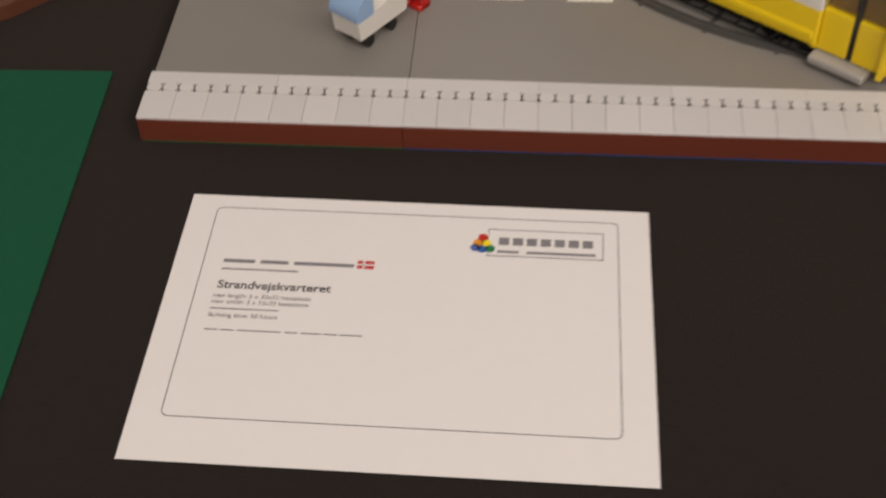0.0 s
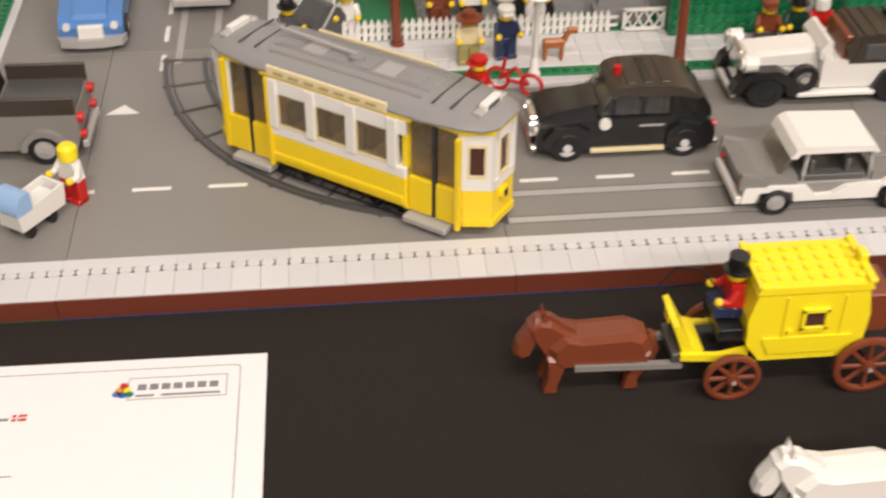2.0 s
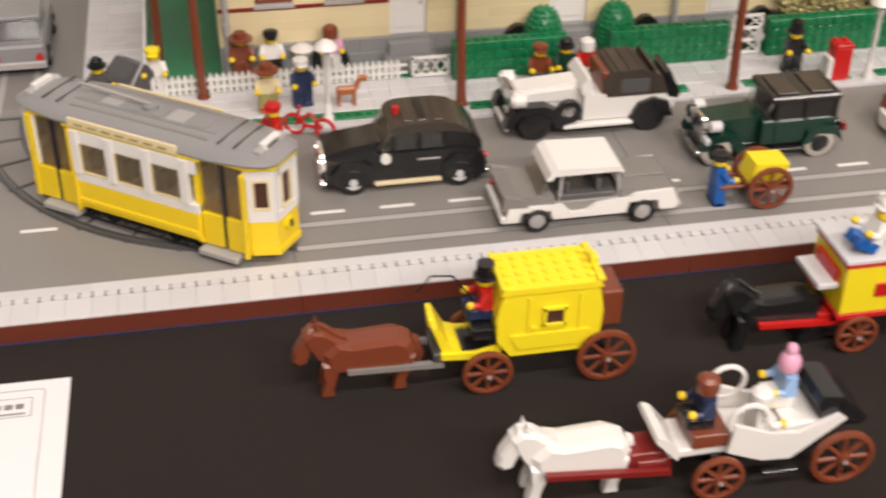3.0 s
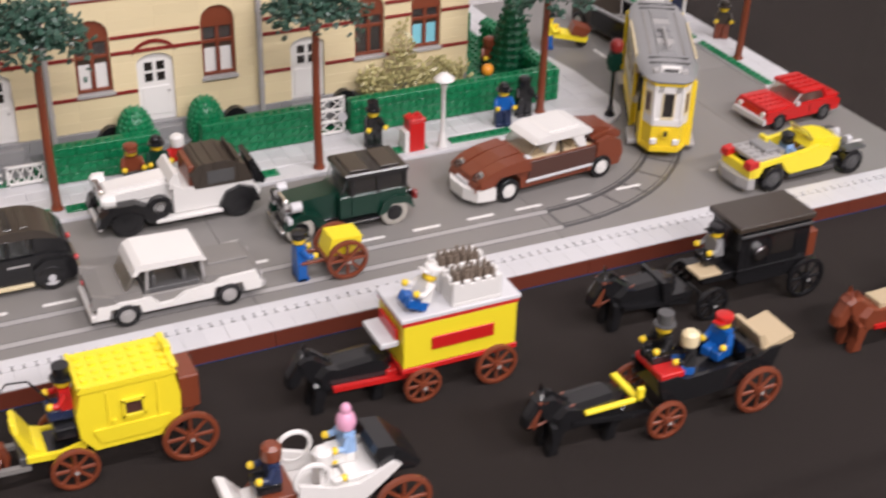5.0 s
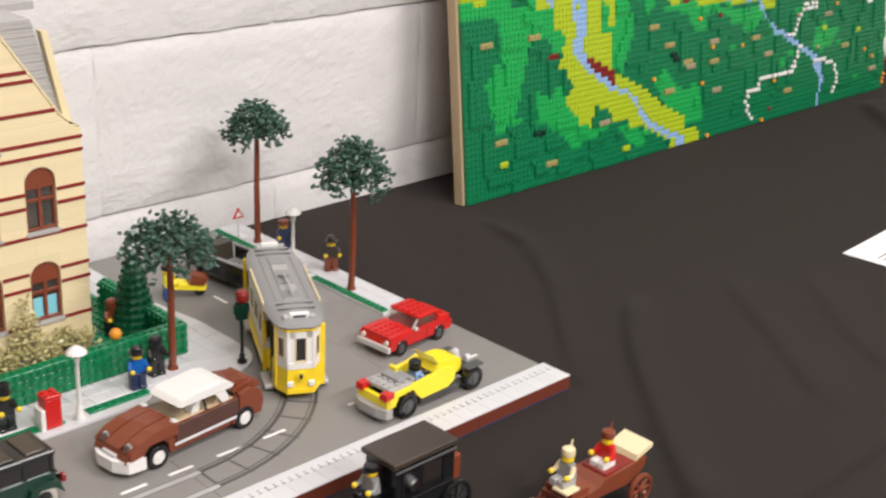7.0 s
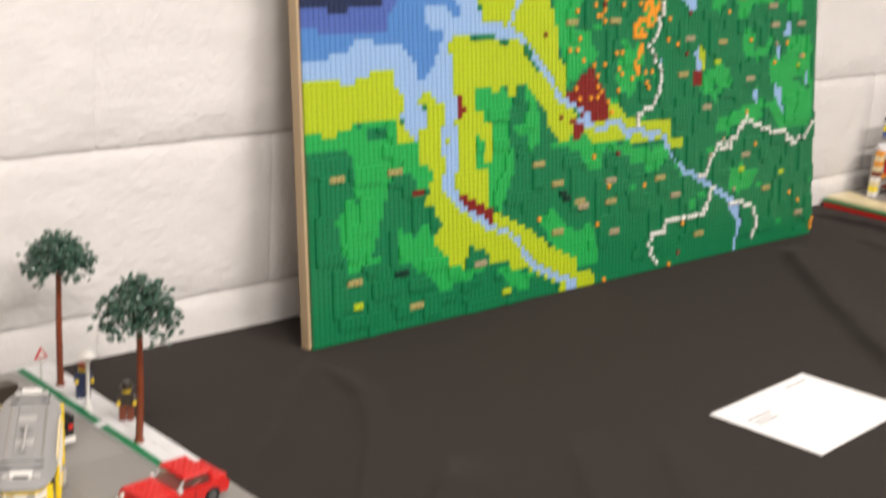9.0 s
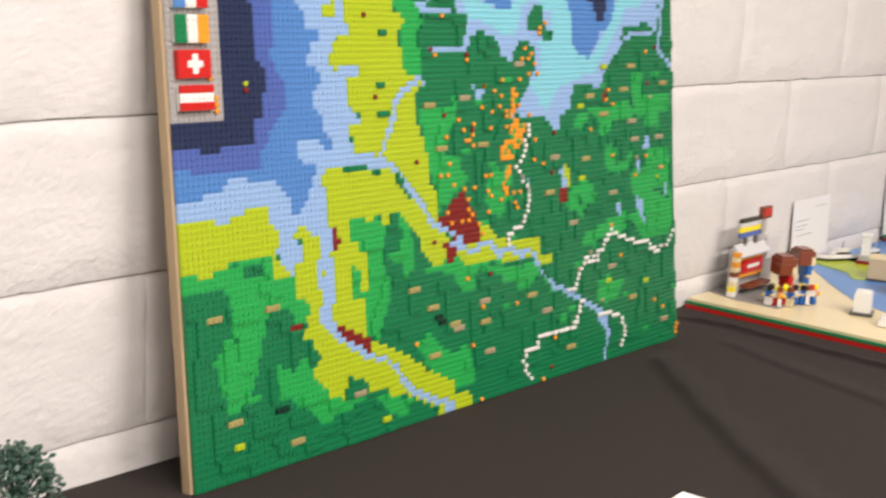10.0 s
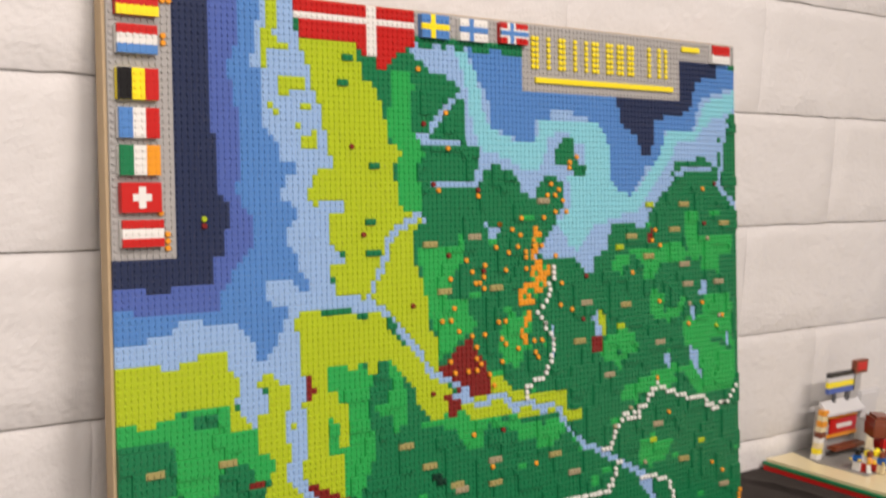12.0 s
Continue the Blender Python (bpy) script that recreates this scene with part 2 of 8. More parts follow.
# ---- the hall ----
WALL_Y = 0.562
FLOOR_Z = -0.74
setting("floor", Shape().box(-4, 7, -6, 1.0, FLOOR_Z - 0.1, FLOOR_Z, 0), FLOORMAT, "plain grey hall floor")
setting("ceiling", Shape().box(-4, 7, -6, 1.0, 2.8, 2.9, 0), PLAIN, "plain pale ceiling of the hall")
setting("wall_west", Shape().box(-4.2, -4.0, -6, 1.0, FLOOR_Z, 2.9, 0), PLAIN, "plain pale wall")
setting("wall_east", Shape().box(7.0, 7.2, -6, 1.0, FLOOR_Z, 2.9, 0), PLAIN, "plain pale wall")
setting("wall_south", Shape().box(-4, 7, -6.2, -6.0, FLOOR_Z, 2.9, 0), PLAIN, "plain pale wall")
wall = setting("wall_north", Shape().box(-4, 7, WALL_Y + 0.0056, 0.95, FLOOR_Z, 2.9, 0), MORTAR, "white painted concrete block wall with rough joints")


FRONT = -0.262


def tablecloth():
    """The cloth over the long table, with soft folds and a front edge that hangs down."""
    xs = [-1.5 + 0.04 * k for k in range(65)] + [1.1 + 0.006 * k for k in range(317)] + [3.0 + 0.04 * k for k in range(1, 41)]
    nx, ny = len(xs), 170
    y0, y1 = FRONT, WALL_Y + 0.004
    folds = [([(1.56, 0.40), (1.537, 0.287), (1.463, 0.18), (1.343, 0.053), (1.263, -0.006)], 0.012, 0.006),
             ([(1.515, 0.113), (1.386, -0.004), (1.272, -0.126), (1.208, -0.201), (1.17, -0.255)], 0.016, 0.009),
             ([(1.66, 0.082), (1.515, -0.109), (1.44, -0.205)], 0.016, 0.004),
             ([(1.57, 0.43), (1.418, 0.278), (1.33, 0.20)], 0.012, 0.0033),
             ([(1.75, 0.02), (1.62, -0.12), (1.55, -0.24)], 0.018, 0.003),
             ([(2.67, 0.495), (2.569, 0.397), (2.329, 0.143), (2.16, -0.056), (2.05, -0.19)], 0.026, 0.0145),
             ([(2.85, 0.545), (2.872, 0.40), (2.866, 0.329), (2.85, 0.18), (2.844, 0.029), (2.82, -0.15)], 0.009, 0.0085),
             ([(2.78, 0.40), (2.70, 0.20), (2.62, -0.05)], 0.02, 0.005)]
    v, f = [], []
    for j in range(ny):
        for i in range(nx):
            x, y = xs[i], y0 + (y1 - y0) * j / (ny - 1)
            z = 0.0
            if x > 1.12 and not (x < 1.295 and y > -0.02):
                for way, w, h in folds:
                    total = sum(math.dist(p, q) for p, q in zip(way, way[1:]))
                    near, side, along, run = 9.0, 1, 0.0, 0.0
                    for (ax, ay), (bx, by) in zip(way, way[1:]):
                        dx, dy = bx - ax, by - ay
                        L = math.hypot(dx, dy)
                        u = min(L, max(0.0, ((x - ax) * dx + (y - ay) * dy) / L))
                        d = math.hypot(x - ax - dx * u / L, y - ay - dy * u / L)
                        if d < near:
                            near, side, along = d, (x - ax) * dy - (y - ay) * dx, run + u
                        run += L
                    if near < 0.09:
                        d = near * (1 if side > 0 else -1) + 0.006 * noise.noise((along * 9, way[0][0], 0))
                        wide = w * (0.55 if d > 0 else 1.9)
                        z += h * math.exp(-(d / wide) ** 2) * min(1, along / 0.07 + 0.05) * min(1, (total - along) / 0.07 + 0.02)
                if not (1.82 < x < 2.08 and -0.16 < y < 0.05) and y < 0.42:
                    z += 0.0005 * max(0.0, noise.noise((x * 7, y * 5, 1)) + 0.4 * noise.noise((x * 21, y * 17, 6)))
            if 1.565 < x < 2.74:
                z *= min(1.0, max(0.0, (0.41 - y) / 0.05))
            v.append((x, y, z - 0.0002))
    for j in range(ny - 1):
        for i in range(nx - 1):
            f.append((j * nx + i, j * nx + i + 1, (j + 1) * nx + i + 1, (j + 1) * nx + i))
    n = len(v)
    drop = ((-0.004, -0.0015), (-0.007, -0.006), (-0.008, -0.02), (-0.012, -0.3), (-0.016, -0.7))
    for i in range(nx):
        x = v[i][0]
        for k, (dy, dz) in enumerate(drop):
            v.append((x, y0 + dy + (0.012 * math.sin(x * 28) * (k - 2) / 2 if k > 2 else 0), dz))
    m = len(drop)
    for i in range(nx - 1):
        f.append((i + 1, i, n + m * i, n + m * i + m))
        for k in range(m - 1):
            f.append((n + m * (i + 1) + k, n + m * i + k, n + m * i + k + 1, n + m * (i + 1) + k + 1))
    s = Shape()
    s.add(v, f)
    return s


table = thing("display_table", "long table covered with a black cloth", "table", pose(0, 0, 0))
part("tabletop", Shape().box(-1.48, 4.58, FRONT + 0.002, WALL_Y, -0.03, -0.004, 0.004), WOOD, table, scale=1.0)
part("cloth", tablecloth(), CLOTH, table, "creased matt black tablecloth", scale=1.0, smooth=True)
for lx in (-1.4, 1.5, 4.5):
    for ly in (-0.21, 0.48):
        part("leg", Shape().box(lx - 0.02, lx + 0.02, ly - 0.02, ly + 0.02, FLOOR_Z, -0.03, 0.003), CHROME, table, scale=1.0)

# ---- the town board: base, roadway, kerbs ----
H = 12.8
KZ = 15.3
board = thing("town_board", "toy brick street base of grey plates with a red-brown edge", "base", pose(0, 0, 0), kind="structure")
BW, BD = 1280, 548
for a, b in ((0, 128), (128, 384), (384, 640), (640, 896), (896, 1152), (1152, 1280)):
    part("edge_brick", Shape().box(a + 0.1, b - 0.1, -2.6, 16, 0.7, KZ - 1.25, 0.3), EDGE, board, "red-brown brick side of the base")
    part("edge_brick", Shape().box(a + 0.2, b - 0.2, BD - 16, BD, 0.9, H - 3.4, 0.3), EDGE, board)
for a in (0, BW - 8):
    part("edge_brick", Shape().box(a, a + 8, 16.1, BD - 16.1, 0.9, H - 3.4, 0.3), EDGE, board)
base = Shape()
base.box(1.2, 127.8, -2.2, BD - 1, 0, 0.9, 0.1)
part("baseplate", base, GREEN, board, "thin green baseplate")
base = Shape()
base.box(128.2, BW - 1.2, -2.2, BD - 1, 0, 0.9, 0.1)
part("baseplate", base, BLUE, board, "thin blue baseplate")
KERB = 32.0
mod = [0, 128, 384, 640, 896, 1152, 1280]
for a, b in zip(mod, mod[1:]):
    for c, d in ((KERB, 288), (288, BD)):
        part("road_plate", Shape().box(a + 0.15, b - 0.15, c + 0.15, d - 0.15, H - 3.2, H - 0.9, 0.2), ROADGREY, board, "smooth grey road plate")

# kerb of white tiles along the front, in three rows
part("kerb_bed", Shape().box(0.3, BW - 0.3, 16.2, KERB - 0.05, H - 4, KZ - 1.25, 0.1), DARKGREY, board, "dark plate under the kerb tiles")
front = Shape().box(0.06, 15.94, -2.5, 17.9, -1.2, 0, 0.15).mesh("kerb_tile", [PALE])
middle = Shape().prism([(1.4, 0), (6.6, 0), (6.6, 0.9), (7.6, 2.0), (7.6, 4.0), (6.6, 5.1), (6.6, 6), (1.4, 6), (1.4, 5.1), (0.4, 4.0), (0.4, 2.0), (1.4, 0.9)], "z", -1.2, 0).mesh("kerb_tile", [PALE])
back = Shape().box(0.05, 63.95, -0.05, 8.8, -1.2, 0, 0.1).mesh("kerb_tile", [PALE])
for me, step, n, y in ((front, 16, 80, 0), (middle, 8, 160, 18.1), (back, 64, 20, 24.2)):
    for i in range(n):
        ob = new("kerb_tile", me)
        ob.parent = board
        ob.location = ((i * step) / 1000, (y + random.uniform(-0.03, 0.03)) / 1000, (KZ + random.uniform(-0.08, 0.02)) / 1000)

# road markings
RZ = H - 0.9


def dash(x, y, turn=0):
    part("road_dash", Shape().box(-12, 12, -1.7, 1.7, -0.4, 0.35, 0.1), WHITE, board, "white painted dash", at=pose(x / 1000, y / 1000, RZ / 1000, 0, 0, turn))


for k in range(5):
    dash(30 + 47 * k, 107)
for k in range(18):
    if k not in (13,):
        dash(412 + 48.6 * k - (k > 9) * 4, 96 - k * 0.2)
for k in range(5):
    dash(165.5, 270 + 45 * k, 90)
dash(1126, 366, 90)
dash(1128, 415, 90)
part("road_arrow", Shape().prism([(-11, -5), (11, -5), (0, 7)], "z", -0.4, 0.4), WHITE, board, "white painted arrow", at=pose(0.144, 0.205, RZ / 1000))


# rails: light strips with dark grooves, and dark curved track
def rail(x0, x1, y):
    part("rail_strip", Shape().box(x0, x1, y - 2.6, y + 2.6, RZ - 1, RZ + 0.3, 0.1), GREY, board, "light grey inlaid rail strip")
    for d in (-3.6, 3.2):
        part("rail_groove", Shape().box(x0, x1, y + d, y + d + 0.5, RZ - 1, RZ + 0.12, 0.02), DARKGREY, board)


rail(385, 905, 54)
rail(385, 905, 82)
part("rail_strip", Shape().box(174, 179, 268, 548, RZ - 1, RZ + 0.3, 0.1), GREY, board)
part("rail_strip", Shape().box(200, 205, 268, 548, RZ - 1, RZ + 0.3, 0.1), GREY, board)


def arc_band(cx, cy, r, w, a0, a1, z0, z1, n=40):
    s = Shape()
    v, f = [], []
    for i in range(n + 1):
        a = radians(a0 + (a1 - a0) * i / n)
        for rr, z in ((r - w / 2, z0), (r - w / 2, z1), (r + w / 2, z1), (r + w / 2, z0)):
            v.append((cx + rr * math.cos(a), cy + rr * math.sin(a), z))
    for i in range(n):
        for k in range(4):
            f.append((4 * i + k, 4 * i + (k + 1) % 4, 4 * i + 4 + (k + 1) % 4, 4 * i + 4 + k))
    f += [(0, 1, 2, 3), (4 * n, 4 * n + 1, 4 * n + 2, 4 * n + 3)]
    s.add(v, f)
    return s


def curved_track(cx, cy, r, a0, a1, n, label, rise=2.6, mat=BLACK, bed=True):
    t = thing("curved_track", label, "tram track", pose(0, 0, 0))
    for d in (-14, 14):
        part("rail", arc_band(cx, cy, r + d, 3.0, a0, a1, RZ, RZ + rise), mat, t)
        if bed:
            part("guard_rail", arc_band(cx, cy, r + d - 4.5, 1.0, a0, a1, RZ, RZ + rise * 0.6), mat, t)
    for i in range(n + 1):
        a = a0 + (a1 - a0) * i / n
        part("sleeper", Shape().box(r - 17, r + 17, -1.1, 1.1, RZ, RZ + rise * 0.45, 0.1), mat, t, at=pose(cx / 1000, cy / 1000, 0, 0, 0, a))
    return t


curved_track(386, 272, 204, 180, 270, 9, "black curved plastic tram track on the grey road", mat=DARKGREY)
curved_track(905, 268, 200, -90, -27, 7, "dark thin curved tram track set into the grey road", 0.6, mat=DARKGREY)
for d in (-14, 14):
    s = Shape().box(0, 300, d - 1.5, d + 1.5, RZ - 1, RZ + 0.5, 0.1)
    part("rail_strip", s, GREY, board, at=pose(1.0832, 0.1772, 0, 0, 0, 63))

# pavements
PZ = H + 2.3


def slab(poly, label):
    part("pavement_slab", Shape().prism(poly, "z", RZ - 2, PZ - 0.6), PALE, board, label)


corner = [(1074 - 44 + 44 * math.sin(a), 208 + 44 - 44 * math.cos(a)) for a in np.linspace(0, math.pi / 2, 8)]
slab([(287, 212), (1000, 212), (1020, 208)] + corner + [(1074, 330), (1060, 420), (1060, 546), (287, 546)], "light grey pavement round the house plot")
slab([(1236, 212), (1279.6, 212), (1279.6, 546), (1236, 546)], "light grey pavement strip")
slab([(0.4, 250), (50, 250), (50, 546), (0.4, 546)], "light grey pavement strip")
slab([(240, 262), (287, 262), (287, 546), (240, 546)], "light grey pavement strip")
tile16 = Shape().box(0.15, 15.85, 0.15, 15.85, -1.6, 0, 0.25).mesh("paving_tile", [PALE])
tile8 = Shape().box(0.15, 15.85, 0.15, 7.85, -1.6, 0, 0.25).mesh("paving_tile", [PALE])


def tiles(me, x, y, nx, ny, dx, dy):
    for i in range(nx):
        for j in range(ny):
            ob = new("paving_tile", me)
            ob.parent = board
            ob.location = ((x + i * dx) / 1000, (y + j * dy) / 1000, (PZ + random.uniform(-0.15, 0.1)) / 1000)


tiles(tile8, 290, 212.3, 44, 1, 16, 8)
tiles(tile16, 290, 236, 46, 3, 16, 16)
tiles(tile16, 1247, 214, 2, 20, 16, 16)
tiles(tile16, 242, 264, 3, 17, 15.8, 16)
tiles(tile16, 2, 252, 1, 18, 16, 16)
tiles(tile16, 1024, 244, 3, 6, 16, 16)
tiles(tile16, 1024, 340, 2, 12, 16, 16)


def green_strip(x0, x1, y0, y1):
    s = Shape().box(x0, x1, y0, y1, PZ - 1.6, PZ + 0.9, 0.2)
    nx, ny = int((x1 - x0) // 8), int((y1 - y0) // 8)
    s.studs(x0 + (x1 - x0 - 8 * nx) / 2, y0 + (y1 - y0 - 8 * ny) / 2, nx, ny, PZ + 0.9)
    part("verge", s, GREEN, board, "narrow green studded verge")


for a, b in ((360, 528), (540, 720), (768, 860), (884, 948)):
    green_strip(a, b, 222, 233)
green_strip(1237, 1246, 226, 348)
green_strip(1237, 1246, 362, 540)
green_strip(20, 44, 262, 540)
lawn = Shape().box(292, 1022, 286, 546, PZ - 1.6, PZ + 0.9, 0.3)
for i in range(91):
    for j in range(3):
        lawn.stud(297 + 8 * i, 291 + 8 * j, PZ + 0.9, 8)
for i in range(9):
    for j in range(20):
        lawn.stud(953 + 8 * i, 315 + 8 * j, PZ + 0.9, 8)
solid("lawn", lawn, GREEN, "green studded lawn plates round the house", "lawn", kind="structure")
# ---- the map board ----
MAPX, MAPY = 1.583, 0.441
LEAN = math.degrees(math.asin(0.09 / 0.768))
mapthing = thing("brick_map", "large toy brick relief map leaning against the white wall", "map", pose(MAPX, MAPY, 0.001, 90 - LEAN, 0, 0))
part("backing_board", Shape().box(-4, 1138, 0, 770, -20, -3.4, 0.8), WOOD, mapthing, "plain plywood backing board")
COLS, ROWS = 142, 96
grid = {}
lift = {}


def inside(poly, x, y):
    hit = False
    for (ax, ay), (bx, by) in zip(poly, poly[1:] + poly[:1]):
        if (ay > y) != (by > y) and x < (bx - ax) * (y - ay) / (by - ay) + ax:
            hit = not hit
    return hit


def area(mat, poly, over=None):
    for u in range(COLS):
        for v in range(ROWS):
            if inside(poly, u + 0.5 + 0.35 * noise.noise((u * 0.31, v * 0.31, 3)), v + 0.5 + 0.35 * noise.noise((u * 0.31, v * 0.31, 7))):
                if over is None or grid[u, v] in over:
                    grid[u, v] = mat


def course(mat, way, half, over=None):
    for (ax, ay), (bx, by) in zip(way, way[1:]):
        n = int(max(abs(bx - ax), abs(by - ay), 1) * 3)
        for k in range(n + 1):
            x, y = ax + (bx - ax) * k / n + 0.5, ay + (by - ay) * k / n + 0.5
            for u in range(round(x - half), round(x - half) + max(1, round(half * 1.7))):
                for v in range(round(y - half), round(y - half) + max(1, round(half * 1.7))):
                    if 0 <= u < COLS and 0 <= v < ROWS and (over is None or grid[u, v] in over):
                        grid[u, v] = mat


dots = []


def border(way):
    """A line of loose white studs."""
    for (ax, ay), (bx, by) in zip(way, way[1:]):
        n = int(max(abs(bx - ax), abs(by - ay), 1)) + 1
        for k in range(n):
            spot = (round(ax + (bx - ax) * k / n - 0.3), round(ay + (by - ay) * k / n - 0.3), WHITE)
            if spot not in dots:
                dots.append(spot)


for u in range(COLS):
    for v in range(ROWS):
        grid[u, v] = GREEN
rnd = random.Random(4)
# the land: bright patches, then sea, lowlands, towns, eastern sea, rivers and borders
area(BRIGHTGREEN, [(49, 86), (54, 86), (54.5, 83), (53.5, 79), (54, 76.5), (56, 74.5), (57, 72.5), (55.5, 71.5), (55, 69), (56.5, 65.5), (56, 62.5), (52.5, 62), (51, 64.5), (50.5, 73), (48.5, 77), (48.5, 79.5)])
area(BRIGHTGREEN, [(54.5, 57), (63, 56.5), (65, 59), (65, 55), (62, 51), (61, 48), (66, 47.5), (67.5, 43.5), (66, 42), (63.5, 41), (59.5, 38), (58.5, 44), (56.5, 45.5), (56.5, 51)])
area(BRIGHTGREEN, [(74, 43.5), (76, 45.5), (80.5, 44), (81, 42), (79, 40), (79.5, 36), (76.5, 35), (74, 36.5), (73, 39.5)])
area(BRIGHTGREEN, [(103, 51), (103.5, 53.5), (110.5, 55), (122.5, 56), (125.5, 54.5), (125, 61.5), (128.5, 62), (129, 57), (140, 57), (140.5, 53), (136.5, 53), (135.5, 49.5), (130.5, 50), (130, 53), (117.5, 51.5), (114, 48.5), (112, 49.5), (112, 52), (109, 54), (105.5, 50.5)])
area(BRIGHTGREEN, [(114.5, 46), (118, 46), (119, 43), (121.5, 43.5), (124, 45.5), (125.5, 45), (122.5, 41), (119.5, 40), (114.5, 42)])
area(BRIGHTGREEN, [(125, 41), (129.5, 41), (131.5, 45), (139.5, 45), (140.5, 33.5), (137, 35.5), (131.5, 36), (124.5, 35), (124, 37.5)])
area(BRIGHTGREEN, [(99, 38), (105.5, 40), (108.5, 39), (110.5, 36), (105, 33.5), (100, 34)])
area(BRIGHTGREEN, [(105, 28), (112.5, 30.5), (122, 32), (125, 30.5), (128, 36), (133.5, 35.5), (141, 32.5), (140.5, 25.5), (129.5, 25), (124, 29), (118.5, 27), (113.5, 27.5), (110, 25.5), (105, 25.5)])
area(BRIGHTGREEN, [(55, 28.5), (59, 28.5), (63.5, 29), (77, 25.5), (83.5, 24.5), (87, 25.5), (89.5, 22.5), (88, 21), (86, 20.5), (82.5, 19.5), (82, 22.5), (76.5, 22), (76.5, 24), (70, 26), (68.5, 22), (65.5, 21.5), (64, 24), (60.5, 26.5), (55, 27.5)])
area(BRIGHTGREEN, [(110, 16.5), (114, 18), (119.5, 16.5), (118, 13.5), (113, 12.5), (109.5, 13.5)])
area(BRIGHTGREEN, [(0.5, 34), (9, 34.5), (18.5, 35.5), (18.5, 31.5), (23, 30.5), (23.5, 27), (25.5, 26.5), (26, 22.5), (22, 23.5), (21.5, 25.5), (17, 26), (15, 21.5), (8.5, 22.5), (9, 30), (1, 31)])
area(BRIGHTGREEN, [(36.5, 39), (42.5, 38.5), (44.5, 36.5), (44, 30), (45.5, 25), (45, 23.5), (43, 21), (42, 17), (38.5, 18), (38, 23.5), (36, 24.5), (35.5, 29.5)])
area(BRIGHTGREEN, [(48.5, 40), (50.5, 38.5), (51.5, 34), (52, 28), (49.5, 27.5), (49, 29.5), (45.5, 30.5), (45, 32), (48, 31.5), (48.5, 34)])
area(BRIGHTGREEN, [(7, 31), (12, 32.5), (18.5, 31), (25, 25), (22, 24.5), (17, 26), (13, 15), (11.5, 13.5), (15, 12), (7, 11), (5.5, 20), (7.5, 23)])
area(BRIGHTGREEN, [(18, 17), (21.5, 15), (24, 17.5), (29, 11), (31.5, 8.5), (39, 8), (35.5, 6.5), (27.5, 5), (24, 8.5), (18.5, 11.5), (17.5, 15)])
area(BRIGHTGREEN, [(40.5, 7.5), (44, 3), (48.5, 2), (50, 4.5)])
area(BRIGHTGREEN, [(51.5, 15), (56, 16), (59, 12), (66.5, 11.5), (68, 4), (63, 3.5), (59.5, 6.5), (55, 9.5)])
area(GREEN, [(8, 30.5), (9, 30), (8.5, 22.5), (15.5, 21.5), (17, 26), (21.5, 25.5), (22, 23.5), (25, 22.5), (25, 20), (1.5, 24), (1.5, 31)])
area(GREEN, [(12, 34.5), (16, 34.5), (16, 32), (12, 32)])
area(LIGHTBLUE, [(24.5, 95), (28, 96), (30.5, 94.5), (32.5, 87.5), (34.5, 85), (34.5, 81.5), (39.5, 78), (38.5, 77), (41.5, 72.5), (39.5, 70.5), (35.5, 70), (33, 65.5), (34.5, 64.5), (40, 65.5), (41.5, 64.5), (37, 62.5), (36.5, 61), (40, 55.5), (36.5, 55), (38.5, 50), (45.5, 49), (48.5, 46.5), (32.5, 48.5), (30, 47), (30.5, 44), (29, 41.5), (30.5, 30), (30, 19.5), (28, 20), (28.5, 36), (24.5, 39), (23, 37), (25, 36), (24.5, 33), (23, 31), (20.5, 32.5), (19, 35.5), (20, 38), (18, 40.5), (18, 43), (8, 41), (0.5, 42), (0, 46.5), (10.5, 48.5)])
area(MIDBLUE, [(10, 94.5), (25, 95), (23, 85), (24.5, 85), (24.5, 78.5), (26.5, 74.5), (28, 73), (28.5, 71), (30.5, 71), (31, 69.5), (29, 69), (28, 65.5), (29.5, 65), (31, 63), (29, 61), (29, 58), (31, 56), (31, 54.5), (34, 50.5), (32, 50.5), (29, 53), (26, 53), (25, 52), (25, 50.5), (26, 49), (28.5, 48.5), (29, 47.5), (27.5, 47), (27.5, 45), (25.5, 41.5), (22.5, 41.5), (23, 43.5), (21, 46), (18, 47.5), (10.5, 47.5), (8.5, 46), (2, 45), (0.5, 46), (0.5, 58.5), (9, 58.5)])
area(VIOLET, [(10, 94.5), (21, 94.5), (21.5, 90), (19, 85.5), (21, 76.5), (21, 70), (20, 66.5), (23, 62.5), (22.5, 58.5), (17.5, 52), (17, 49), (1.5, 49.5), (0.5, 49), (0.5, 58.5), (9, 58.5)])
area(NAVY, [(10, 94.5), (16.5, 94.5), (15.5, 85), (15.5, 80.5), (17, 73), (17.5, 65.5), (19, 64.5), (19, 62), (18, 57.5), (16, 56.5), (16, 53), (9, 52.5), (8.5, 52), (1.5, 53), (1.5, 49.5), (0.5, 49.5), (0.5, 58.5), (9, 58.5)])
area(LIME, [(26.5, 93), (27.5, 93), (27.5, 90), (30.5, 88.5), (30, 88), (26.5, 88.5), (26, 84.5), (25, 84.5), (25.5, 91)])
area(LIME, [(27.5, 82.5), (29, 84), (32, 84), (33, 83), (32.5, 81.5), (28.5, 81.5)])
area(LIME, [(26, 81.5), (26.5, 80), (28, 79), (28, 78), (26.5, 78.5)])
area(LIME, [(31, 80), (34, 80), (33.5, 79.5), (31, 79.5)])
area(LIME, [(30, 77), (32, 77), (32, 76), (30.5, 76.5)])
